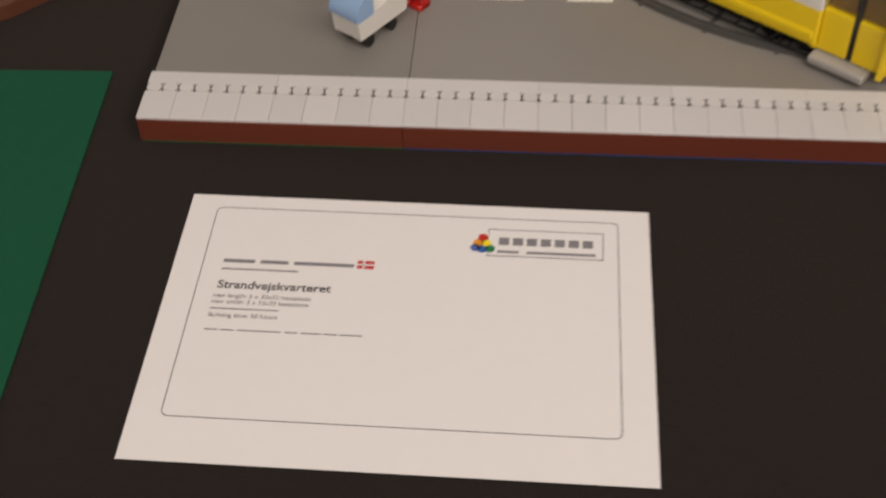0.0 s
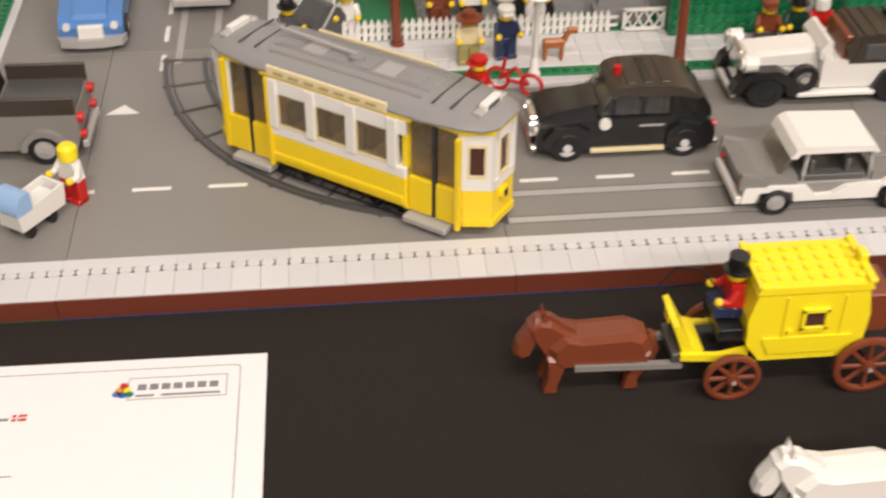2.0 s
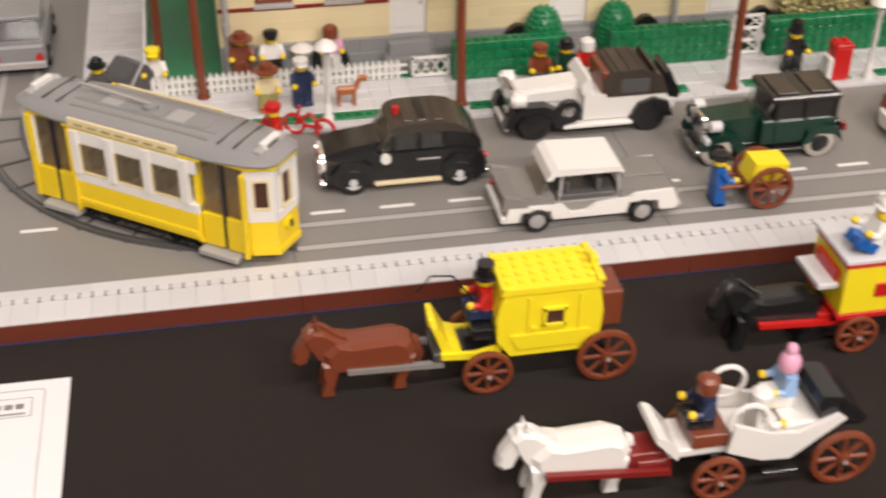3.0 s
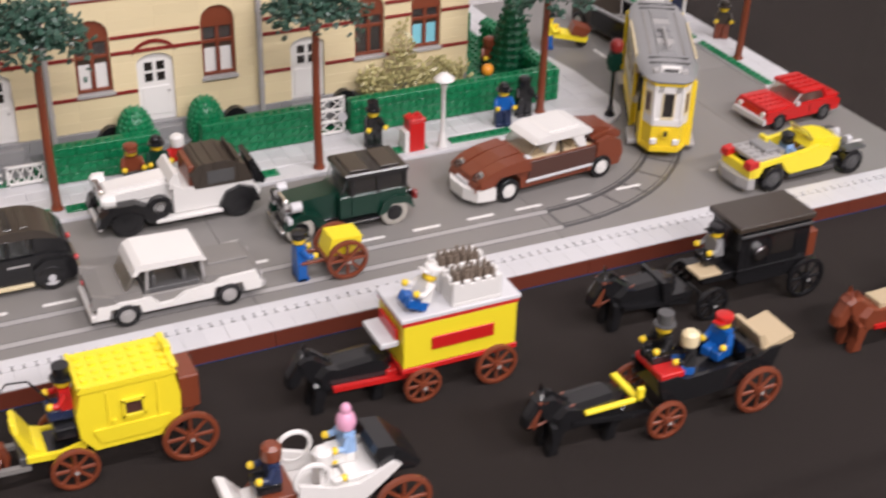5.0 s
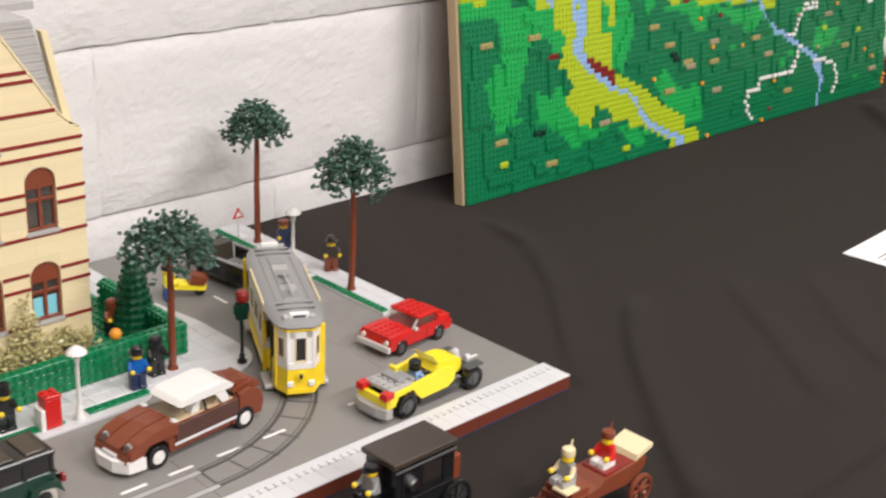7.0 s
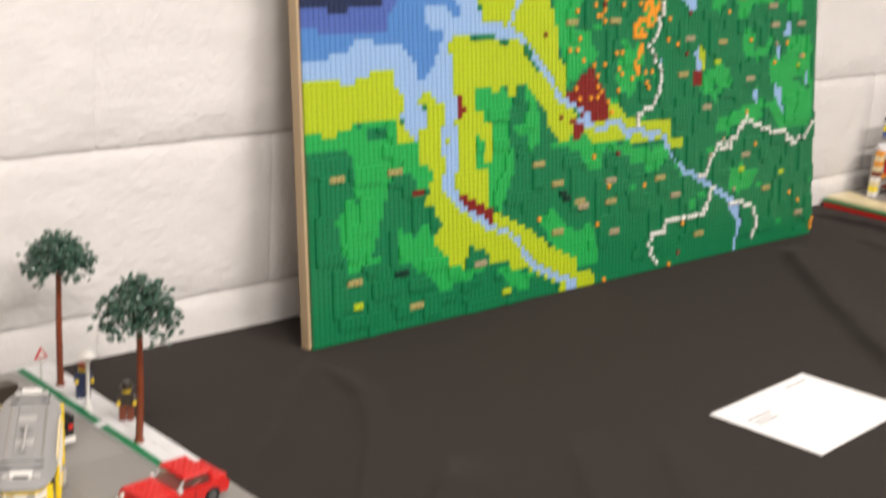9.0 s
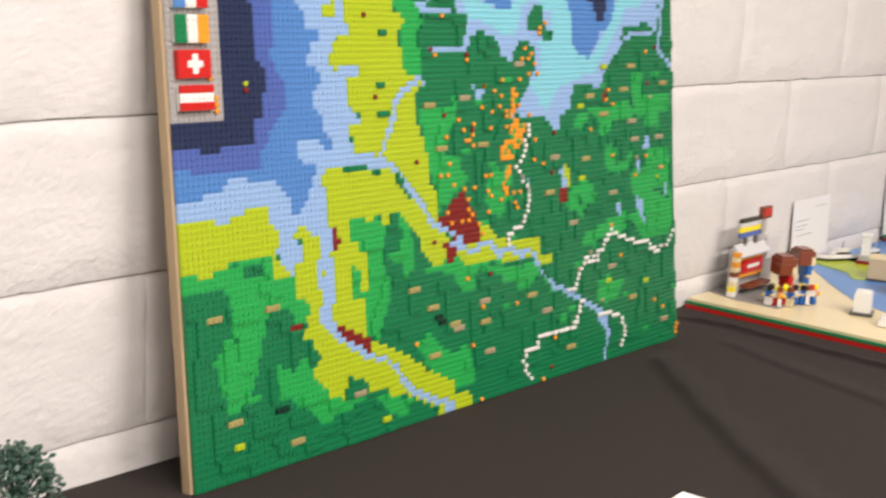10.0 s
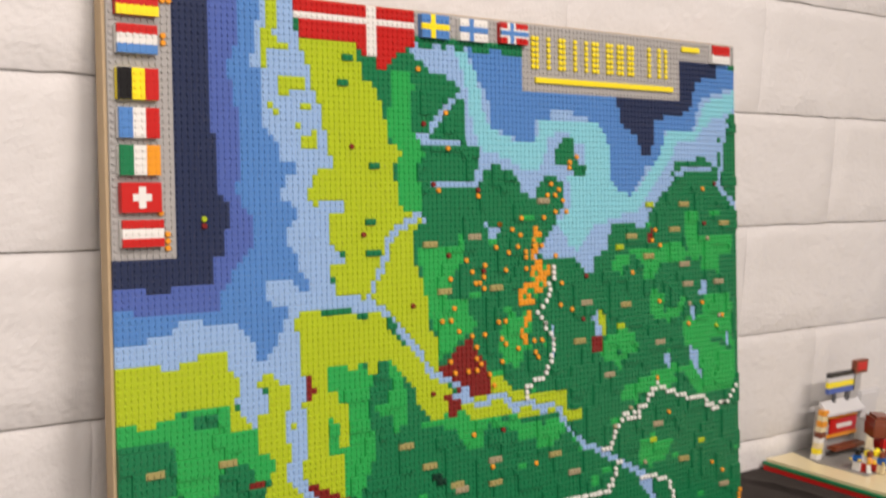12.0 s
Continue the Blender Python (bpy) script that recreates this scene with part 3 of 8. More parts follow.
area(LIME, [(31.5, 74.5), (33.5, 75), (34, 76), (35, 76), (34.5, 73), (33, 73)])
area(LIME, [(37, 74), (40, 74.5), (40, 72.5), (37, 72.5)])
area(LIME, [(26.5, 95), (29, 95.5), (29, 94), (27, 94)])
area(LIME, [(32, 90.5), (42.5, 90), (43.5, 86.5), (44.5, 86), (44.5, 84), (46, 83.5), (47.5, 81.5), (48, 79.5), (49.5, 74.5), (52, 73), (50.5, 71), (50.5, 67), (51.5, 64), (52.5, 62.5), (57, 62), (53.5, 59), (54.5, 53), (56.5, 51), (56.5, 47.5), (57, 44), (59, 41.5), (59, 38.5), (58.5, 36.5), (57, 35.5), (48.5, 46.5), (45.5, 48.5)])
area(LIME, [(32, 90.5), (32.5, 87.5), (33.5, 87), (34.5, 85), (34.5, 81.5), (38, 80), (39.5, 78), (38.5, 77), (38.5, 74.5), (40.5, 74), (41.5, 72.5), (39.5, 70.5), (35.5, 70), (33.5, 67.5), (33, 65.5), (34.5, 64.5), (40, 65.5), (41.5, 64.5), (37, 62.5), (36.5, 61), (37.5, 58), (39.5, 57), (40, 55.5), (36.5, 55), (38.5, 52), (38.5, 50), (45.5, 48.5), (52.5, 57), (43.5, 79)])
area(GREEN, [(43.5, 89), (49.5, 87.5), (50, 80.5), (48.5, 80), (46, 84), (44.5, 84), (44, 86.5)])
area(LIME, [(30, 47), (32.5, 48.5), (36, 47.5), (43, 46.5), (46.5, 47), (49.5, 42.5), (53.5, 40), (57, 35.5), (53.5, 33.5), (49, 39), (46, 39), (45.5, 37), (44, 37), (43.5, 39), (41.5, 38), (39.5, 39), (36.5, 39), (36, 35.5), (37.5, 35), (38, 33), (40, 32.5), (40.5, 25.5), (38.5, 26.5), (37.5, 30.5), (36, 32), (35.5, 29), (36, 25.5), (38.5, 24), (38.5, 18), (30, 19), (29.5, 36), (29, 41.5)])
area(LIME, [(0.5, 42), (6, 42), (8, 41), (12.5, 42.5), (18, 43), (18.5, 40), (20.5, 37), (19, 36), (18.5, 35.5), (9, 35), (9, 34), (5.5, 33.5), (4.5, 33), (3, 33), (2.5, 34), (0.5, 34)])
area(LIME, [(18.5, 35.5), (19, 35), (20.5, 32.5), (23, 31), (23.5, 33), (24.5, 33), (25, 36.5), (22.5, 37), (24, 39), (25.5, 39), (26.5, 37.5), (28.5, 37), (28.5, 23.5), (26, 25), (25.5, 26.5), (23, 27), (23, 30.5), (18.5, 31.5)])
area(LIME, [(54, 38.5), (62, 32.5), (61, 28.5), (58.5, 28), (56, 29), (54.5, 31.5)])
area(LIME, [(63.5, 30.5), (71.5, 34.5), (74, 34), (76, 31.5), (80.5, 30), (89.5, 30), (90.5, 26.5), (94, 25.5), (94, 23.5), (89.5, 24), (88, 26), (77, 25.5), (76.5, 27), (66, 27.5)])
area(LIME, [(35.5, 32.5), (35, 30), (36, 28), (36, 25), (39, 24.5), (39, 18.5), (41.5, 16.5), (49, 13), (56.5, 8), (61.5, 6), (62, 3), (66, 2.5), (68.5, 0), (60.5, 0), (48.5, 5.5), (44.5, 6.5), (44, 8), (39, 8.5), (38.5, 10.5), (34, 12), (33, 8), (29.5, 9.5), (26, 13.5), (28, 17), (26, 18), (24.5, 23.5), (28, 25.5), (29.5, 33.5)])
area(LIME, [(27, 22), (28.5, 22.5), (28.5, 19.5), (24, 20), (24, 22)])
area(DARKRED, [(65, 41), (66.5, 41), (68, 38.5), (71, 34.5), (70.5, 31.5), (69, 30.5), (65.5, 31), (62, 33.5), (60, 36), (58, 36), (62.5, 38.5)])
area(DARKRED, [(60.5, 32), (64, 31), (63, 28), (61, 28.5)])
area(DARKRED, [(30.5, 38), (33, 38), (33.5, 35), (32, 33), (31.5, 34), (30.5, 34.5)])
area(DARKRED, [(31.5, 21), (33.5, 21), (40, 17.5), (39.5, 15.5), (37, 16)])
area(DARKRED, [(21.5, 23.5), (23.5, 23), (23.5, 22), (21.5, 22.5)])
area(DARKRED, [(97, 39), (100, 38.5), (99.5, 36), (97, 36.5)])
area(DARKRED, [(112.5, 58.5), (115, 58.5), (115, 56), (112.5, 56)])
area(LIGHTBLUE, [(54, 90.5), (67, 90.5), (90.5, 85.5), (144, 91.5), (144, 81.5), (140, 81), (138.5, 77.5), (136.5, 77), (136, 71.5), (123, 72), (121, 67), (116.5, 64.5), (112.5, 59), (106, 60), (103.5, 59.5), (101.5, 55), (98.5, 54), (97.5, 51), (94.5, 51.5), (93, 54), (88, 54), (82.5, 54.5), (90, 63), (90.5, 67), (88, 68.5), (85, 69), (82.5, 65.5), (80, 65.5), (78, 68.5), (76, 70), (72.5, 71), (70.5, 70), (69, 67), (68.5, 68), (69, 73.5), (65.5, 75), (66, 79.5), (65, 83.5), (63, 85.5), (58.5, 86), (57, 88), (54, 88.5)])
area(AQUA, [(64, 90), (66.5, 90), (68.5, 86.5), (71.5, 77.5), (78.5, 75), (83.5, 75.5), (84.5, 79), (100, 79.5), (102.5, 76.5), (103.5, 68), (110, 65.5), (117, 72.5), (120, 77.5), (129, 78.5), (131.5, 83.5), (144, 87.5), (144, 83), (134.5, 80.5), (129, 76.5), (123, 76), (121.5, 72.5), (111, 62.5), (98, 59.5), (94.5, 55.5), (92, 55.5), (88.5, 60.5), (92, 63), (92, 67), (90.5, 69), (95, 69), (96.5, 74), (90.5, 77), (87, 76.5), (84, 70), (79.5, 70), (76, 72), (70, 73.5), (68, 76), (67, 83.5)])
area(MIDBLUE, [(67, 90.5), (80, 90.5), (80, 85), (124, 85), (124.5, 92), (144, 91.5), (144, 88), (130.5, 84.5), (128, 78.5), (119.5, 78), (118, 73), (113.5, 70.5), (109, 65.5), (106, 66), (103.5, 68), (102.5, 76.5), (100, 78), (100, 79.5), (93.5, 80), (92.5, 81), (87.5, 81), (87, 79.5), (83.5, 79), (83, 75.5), (79, 74.5), (77, 76), (72, 77.5), (71.5, 82), (68.5, 86.5)])
area(NAVY, [(104.5, 85), (124, 85), (124.5, 92), (136.5, 91.5), (136, 89.5), (129, 88), (127, 82), (116.5, 80), (115, 73.5), (112, 73.5), (110.5, 77.5), (107, 77.5)])
area(GREEN, [(88, 71), (88, 73.5), (90.5, 76), (93, 75.5), (93.5, 71.5), (96, 70.5), (95.5, 69.5), (93.5, 69.5), (92, 71)])
area(GREEN, [(139, 81), (144, 82.5), (144, 77.5), (140, 77.5)])
area(GREEN, [(122.5, 72), (132, 72.5), (133, 70), (137, 70), (141.5, 75.5), (144, 75.5), (144, 64.5), (119.5, 65)])
course(LIGHTBLUE, [(138.5, 77.5), (136.5, 75), (137, 71.5), (135.5, 67), (141.5, 62.5)], 0.6)
course(LIGHTBLUE, [(121.5, 68.5), (127, 70.5), (133, 70)], 0.6)
course(LIGHTBLUE, [(65, 82.5), (62.5, 81), (57.5, 75.5), (55.5, 75)], 0.8)
course(LIGHTBLUE, [(56, 73.5), (63, 73.5), (64.5, 74)], 0.5)
course(LIGHTBLUE, [(58.5, 67), (63.5, 67), (68.5, 67.5), (69, 69)], 0.8)
area(LIGHTBLUE, [(118, 34.5), (120, 34.5), (120.5, 31), (118.5, 32)])
area(LIGHTBLUE, [(125.5, 35), (128.5, 34), (130, 28), (127.5, 29.5)])
area(LIGHTBLUE, [(138, 37.5), (139.5, 37), (139, 33.5), (137.5, 34)])
area(LIGHTBLUE, [(126, 43), (128.5, 43), (128, 40.5), (126.5, 41)])
area(LIGHTBLUE, [(129.5, 47.5), (132.5, 47.5), (131.5, 45), (129.5, 45.5)])
area(LIGHTBLUE, [(97.5, 43.5), (99.5, 43.5), (99.5, 39), (97.5, 39)])
area(LIME, [(99.5, 43.5), (101, 42.5), (101.5, 38.5), (99.5, 39.5)])
area(LIGHTBLUE, [(70.5, 60.5), (74, 60), (73, 57.5), (71, 58.5)])
area(LIGHTBLUE, [(25, 52), (26.5, 53), (29, 53), (34, 49), (33, 48), (28.5, 48.5), (26, 49.5)])
course(LIGHTBLUE, [(56.5, 61.5), (54.5, 62), (49, 59), (47.5, 54.5), (45.5, 51.5), (44, 48)], 0.7)
course(LIGHTBLUE, [(32, 49), (44, 48)], 1.2)
course(LIGHTBLUE, [(44, 48), (48, 46), (53.5, 40.5), (57, 35.5), (65, 32), (65, 31), (62.5, 31), (68, 29), (71, 30), (74.5, 29.5), (76.5, 27.5), (80.5, 28), (83.5, 26.5), (86, 27), (88, 25.5), (89, 23), (93.5, 19), (98.5, 17), (102, 15), (106.5, 13)], 0.6)
course(LIGHTBLUE, [(106.5, 13), (109, 12), (110.5, 9.5), (114.5, 5.5)], 0.6)
course(LIGHTBLUE, [(109, 12), (113, 9), (113.5, 4.5), (112, 1)], 0.6)
course(LIGHTBLUE, [(29.5, 43), (30, 35), (29.5, 32), (30.5, 29.5), (29.5, 27.5), (30.5, 26.5), (29.5, 24), (28.5, 22.5), (30.5, 20)], 0.9)
course(LIGHTBLUE, [(28.5, 32), (28.5, 29), (29.5, 27), (28.5, 24), (30.5, 20.5), (32.5, 18.5), (39, 14), (43, 13), (45.5, 11), (48, 7.5), (50.5, 5.5), (61, 0.5)], 0.6)
course(LIGHTBLUE, [(86, 40.5), (85.5, 38), (86, 36)], 0.4)
border([(86.5, 52), (85, 47.5), (82.5, 44), (86, 39.5), (86, 37), (84, 33), (79.5, 31), (79.5, 28.5)])
border([(140.5, 25), (136.5, 22), (132.5, 21.5), (130.5, 22.5), (128.5, 24.5), (124, 24.5), (120.5, 26), (115, 28), (113, 26.5), (111.5, 24.5), (108, 23.5), (109, 22), (106, 23), (104, 22.5), (101, 17.5), (99, 17.5)])
border([(104, 14.5), (102, 13), (101.5, 10.5), (99, 9), (95, 9)])
border([(100.5, 9.5), (97, 9), (93, 9.5), (88, 9), (87, 7.5), (84, 7.5), (82.5, 5.5), (84, 2.5), (86, 0.5)])
border([(110.5, 10), (114.5, 10), (117.5, 9), (119.5, 6), (117.5, 1)])
# the rims repeat what lies beside them
for u in range(COLS):
    for v in (93, 94, 95):
        if u < 54:
            grid[u, v] = grid[u, 92]
    grid[u, 0] = grid[u, 1]
for v in range(ROWS):
    grid[0, v] = grid[1, v] = grid[2, v]
# the large red flag with its white cross
area(RED, [(30.5, 97), (55, 97), (54.5, 90.5), (52.5, 89), (50.5, 88), (49, 86.5), (47.5, 86.5), (47, 88), (45, 88), (42.5, 90), (32, 90.5)])
for u in range(31, 55):
    grid[u, 93] = WHITE
for v in range(88, 96):
    grid[45, v] = grid[46, v] = WHITE
for u0, u1, v0, v1 in ((0, 10, 57, 96), (55, 81, 92, 96), (80, 124, 84, 96), (124, 142, 92, 96)):
    for u in range(u0, u1):
        for v in range(v0, v1):
            grid[u, v] = GREY
# raised plates in the land
LAND = (GREEN, BRIGHTGREEN, LIME, DARKRED)
patch = []
for k in range(520):
    a, b = rnd.choice(((2, 1), (4, 2), (3, 6), (6, 3), (2, 8), (8, 2), (1, 6), (2, 4)))
    patch.append((rnd.randrange(0, COLS), rnd.randrange(0, 80), a, b))
for u in range(COLS):
    for v in range(ROWS):
        lift[u, v] = 0.9 * (grid[u, v] in LAND) + 2.2 * (grid[u, v] in (RED, WHITE))
for u0, v0, a, b in patch:
    g = grid[u0, v0]
    if g in (GREEN, BRIGHTGREEN):
        for u in range(u0, min(u0 + a, COLS)):
            for v in range(v0, min(v0 + b, ROWS)):
                if grid[u, v] is g:
                    lift[u, v] = 3.6
# single ragged cells of the other green along the wooded slopes
for k in range(150):
    u, v = rnd.randrange(55, 141), rnd.randrange(2, 62)
    g = grid[u, v]
    if g in (GREEN, BRIGHTGREEN):
        for q in range(u, min(u + rnd.choice((1, 2, 3)), COLS)):
            if grid[q, v] is g and (grid[q, min(v + 1, 95)] is not g or grid[q, v - 1] is not g or k % 9 == 0):
                grid[q, v] = BRIGHTGREEN if g is GREEN else GREEN
for u, v in ((86, 67), (88, 66), (85, 65), (87, 65), (89, 64), (87, 62), (90, 62), (84, 61), (78, 61), (73, 60), (76, 59), (78, 58), (81, 57), (72, 56), (77, 56), (79, 55), (81, 56), (83, 56), (75, 55), (87, 54), (65, 54), (79, 54), (66, 52), (74, 52), (69, 53), (69, 51), (61, 51), (67, 50), (68, 50), (69, 49), (79, 52), (88, 49), (88, 45), (62, 46), (59, 44), (61, 44), (63, 42), (66, 41), (67, 39), (69, 41), (72, 43), (74, 43), (73, 40), (78, 40), (81, 39), (86, 39)):
    dots.append((u, v, ORANGE))
for u, v in ((84, 42), (108, 50), (116, 55), (114, 56), (115, 58), (68, 65), (59, 66), (61, 79), (61, 73), (93, 72), (91, 71), (91, 70), (130, 66), (61, 37), (67, 37), (68, 36), (65, 35), (62, 35), (67, 35), (70, 34), (71, 32), (83, 39), (81, 37), (82, 36), (74, 39), (77, 38), (73, 36), (66, 24), (70, 18), (81, 17), (51, 14), (67, 11)):
    dots.append((u, v, ORANGE))
for u, v in ((57, 57), (67, 58), (60, 49), (72, 49), (84, 64), (95, 45), (106, 44), (93, 38), (116, 36), (125, 47), (135, 47), (124, 51), (113, 53), (121, 58), (124, 63), (137, 59), (108, 57), (101, 31), (115, 20), (123, 12), (136, 5), (91, 14), (86, 18), (71, 19), (71, 15), (63, 15), (56, 20), (5, 26), (17, 26), (51, 24), (8, 9), (21, 3), (36, 8), (62, 16), (72, 9), (99, 5), (56, 11)):
    for q in (u - 1, u, u + 1):
        grid[q, v], lift[q, v] = rnd.choice((OLIVE, MAPTAN)) if q < u else grid[u - 1, v], 4.0
for u, v in ((40, 87), (39, 83), (45, 70), (44, 61), (44, 56), (45, 56)):
    for q in (u, u + 1):
        grid[q, v], lift[q, v] = GREEN, 4.0
for u, v in ((41, 73), (43, 59), (53, 47), (61, 55), (69, 52), (73, 60), (95, 50), (58, 67), (68, 66), (56, 77), (134, 67), (57, 32), (73, 24)):
    dots.append((u, v, DARKRED))
area(ORANGE, [(81.5, 53.5), (86, 53), (85.5, 51), (84, 48), (81, 48), (80.5, 46), (77.5, 46), (78, 49), (81, 50)], LAND)
for v in range(38, 60):
    mid = 82.5 - 0.25 * max(0, 52 - v) + 0.4 * math.sin(v)
    for u in range(round(mid - 1.2), round(mid + 1.4)):
        if rnd.random() < 0.5 and grid[u, v] in LAND:
            grid[u, v] = ORANGE
for uv in grid:
    if grid[uv] is ORANGE and rnd.random() < 0.3:
        grid[uv] = BRIGHTGREEN
    if grid[uv] is ORANGE:
        lift[uv] = 2.6
for u, v, m in ((8, 5, LIME), (42, 2, LIME), (17, 9, DARKGREEN), (18, 9, DARKGREEN), (57, 18, DARKGREEN), (58, 17, DARKGREEN), (104, 40, LIME), (113, 63, LIME), (104, 55, LIME), (113, 17, LIME), (128, 15, LIME)):
    for q in (u, u + 1):
        grid[q, v], lift[q, v] = m, 4.0
for k in range(26):
    u, v = rnd.randrange(90, 141), rnd.randrange(2, 60)
    if grid[u, v] in (GREEN, BRIGHTGREEN):
        dots.append((u, v, rnd.choice((ORANGE, DARKRED, LIME, MAPTAN, MAPTAN))))
for u, v, m in ((14, 62, LIME), (14, 61, DARKRED), (141, 1, ORANGE), (141, 2, ORANGE), (141, 3, ORANGE), (89, 0, ORANGE), (69, 0, ORANGE), (7, 63, ORANGE), (55, 86, ORANGE)):
    dots.append((u, v, m))
for u, v in ((8, 94), (9, 94), (8, 95), (9, 95), (8, 93), (9, 93), (8, 88), (8, 87), (8, 58), (8, 59), (8, 60)):
    dots.append((u, v, ORANGE))
# the name on the grey plate, as plain upright bars of round yellow pieces
for u in (82, 83, 86, 89, 90, 93, 96, 98, 99, 102, 103, 105, 106, 108, 109, 114, 117, 119):
    for v in range(88, 94):
        dots.append((u, v, YELLOW))
ring = [(2.4 * math.cos(2 * math.pi * (i + 0.5) / 8), 2.4 * math.sin(2 * math.pi * (i + 0.5) / 8)) for i in range(8)]


def mosaic(mat, cells, name, label):
    """Plates with their studs, all of one colour."""
    V, F = [], []
    for u, v in cells:
        x, y, z = 8 * u, 8 * v, lift[u, v]
        n = len(V)
        V += [(x + 0.06, y + 0.06, z), (x + 7.94, y + 0.06, z), (x + 7.94, y + 7.94, z), (x + 0.06, y + 7.94, z)]
        F.append((n, n + 1, n + 2, n + 3))
        m = len(V)
        V += [(x, y, -3.2), (x + 8, y, -3.2), (x + 8, y + 8, -3.2), (x, y + 8, -3.2)]
        for i, (du, dv) in enumerate(((0, -1), (1, 0), (0, 1), (-1, 0))):
            if lift.get((u + du, v + dv), -9) < z:
                F.append((m + i, m + (i + 1) % 4, n + (i + 1) % 4, n + i))
        k = len(V)
        V += [(x + 4 + a, y + 4 + b, z) for a, b in ring] + [(x + 4 + a, y + 4 + b, z + 1.7) for a, b in ring]
        F += [(k + i, k + (i + 1) % 8, k + 8 + (i + 1) % 8, k + 8 + i) for i in range(8)]
        F.append(tuple(range(k + 8, k + 16)))
    me = bpy.data.meshes.new(name)
    me.from_pydata([(a / 1000, b / 1000, c / 1000) for a, b, c in V], [], F)
    me.materials.append(mat)
    ob = new(name, me)
    ob.parent = mapthing
    return tagged(ob, label, kind="stuff")


by = {}
for uv in sorted(grid):
    by.setdefault(grid[uv].name, []).append(uv)
for mname, cells in by.items():
    word = mname.replace("_plastic", "").replace("_", " ")
    mosaic(bpy.data.materials[mname], cells, "map_plate_field", word + " studded plates of the map")
peg = {}
for u, v, m in dots:
    if 0 <= u < COLS and 0 <= v < ROWS:
        if m.name not in peg:
            peg[m.name] = Shape().lathe(0, 0, 0, [(2.9, 0), (3.5, 0.5), (3.5, 3.2), (2.9, 3.8)], 10).mesh("map_peg", [m])
        ob = new("map_peg", peg[m.name])
        ob.parent = mapthing
        ob.location = ((8 * u + 4) / 1000, (8 * v + 4) / 1000, (lift[u, v] + 0.5) / 1000)


def flag(u, v, w, h, base, bands, label, smooth_top=False):
    """A small brick-built flag: a block and its coloured strips, in studs from its corner."""
    x, y = 8 * u, 8 * v
    f = part("flag", Shape().box(x, x + 8 * w, y, y + 8 * h, 0.2, 9, 0.4), base, mapthing, label)
    tops = {}
    for i in range(0 if smooth_top else int(w)):
        for j in range(int(h)):
            p, q = (w - int(w)) / 2 + i + 0.5, (h - int(h)) / 2 + j + 0.5
            m = base
            for m2, a, b, c, d in bands:
                m = m2 if a <= p <= b and c <= q <= d else m
            tops.setdefault(m.name, []).append((p, q))
    for mname, spots in tops.items():
        f2 = Shape()
        for p, q in spots:
            f2.cyl(x + 8 * p, y + 8 * q, 8.4, 2.4, 1.9, n=8)
        part("flag_studs", f2, bpy.data.materials[mname], f)
    for k, (m, a, b, c, d) in enumerate(bands):
        part("flag_strip", Shape().box(x + 8 * a - 0.05, x + 8 * b + 0.05, y + 8 * c - 0.05, y + 8 * d + 0.05, 6 + 0.2 * k, 9.5 + 0.25 * k, 0.2), m, f)


flag(1, 91, 6.5, 4.2, RED, [(BLACK, 0, 6.5, 2.8, 4.2), (YELLOW, 0, 6.5, 0, 1.4)], "black, red and gold striped flag")
flag(1, 85.7, 6.2, 4, WHITE, [(RED, 0, 6.2, 2.7, 4), (MIDBLUE, 0, 6.2, 0, 1.3)], "red, white and blue striped flag")
flag(1, 79.3, 6.2, 4.4, YELLOW, [(BLACK, 0, 2.1, 0, 4.4), (RED, 4.1, 6.2, 0, 4.4)], "black, yellow and red upright striped flag")
flag(1, 74, 6.2, 4.2, WHITE, [(MIDBLUE, 0, 2.1, 0, 4.2), (RED, 4.1, 6.2, 0, 4.2)], "blue, white and red upright striped flag")
flag(1, 68.8, 6.2, 4.2, WHITE, [(GREEN, 0, 2.1, 0, 4.2), (ORANGE, 4.1, 6.2, 0, 4.2)], "green, white and orange upright striped flag")
flag(1.1, 63.6, 6.2, 4.2, RED, [(WHITE, 1.7, 4.6, 1.6, 2.6), (WHITE, 2.6, 3.7, 0.6, 3.6)], "red flag with a white cross", True)
flag(1.1, 58.8, 6.4, 3.8, WHITE, [(RED, 0, 6.4, 2.6, 3.8), (RED, 0, 6.4, 0, 1.2)], "red and white striped flag")
flag(56, 91.7, 6, 3.9, MIDBLUE, [(YELLOW, 0, 6, 1.4, 2.4), (YELLOW, 1.9, 2.9, 0, 3.9)], "blue flag with a yellow cross")
flag(64.5, 91.8, 6.3, 3.7, WHITE, [(MIDBLUE, 0, 6.3, 1.4, 2.4), (MIDBLUE, 2, 3, 0, 3.7)], "white flag with a blue cross")
flag(74, 92, 6.6, 3.6, RED, [(WHITE, 0, 6.6, 1, 2.6), (WHITE, 1.5, 3.5, 0, 3.6), (MIDBLUE, 0, 6.6, 1.4, 2.2), (MIDBLUE, 2.1, 2.9, 0, 3.6)], "red flag with a blue and white cross")
flag(133.6, 92, 5.6, 3.6, WHITE, [(RED, 0, 5.6, 1.8, 3.6)], "white and red flag")
part("underline", Shape().box(8 * 83, 8 * 121.5, 8 * 85.6, 8 * 86.6, 0.2, 4.4, 0.5), YELLOW, mapthing, "yellow bar under the name")
part("sign_bar", Shape().box(8 * 124.5, 8 * 130, 8 * 93.8, 8 * 94.8, 0.2, 4.4, 0.5), YELLOW, mapthing, "short yellow bar")

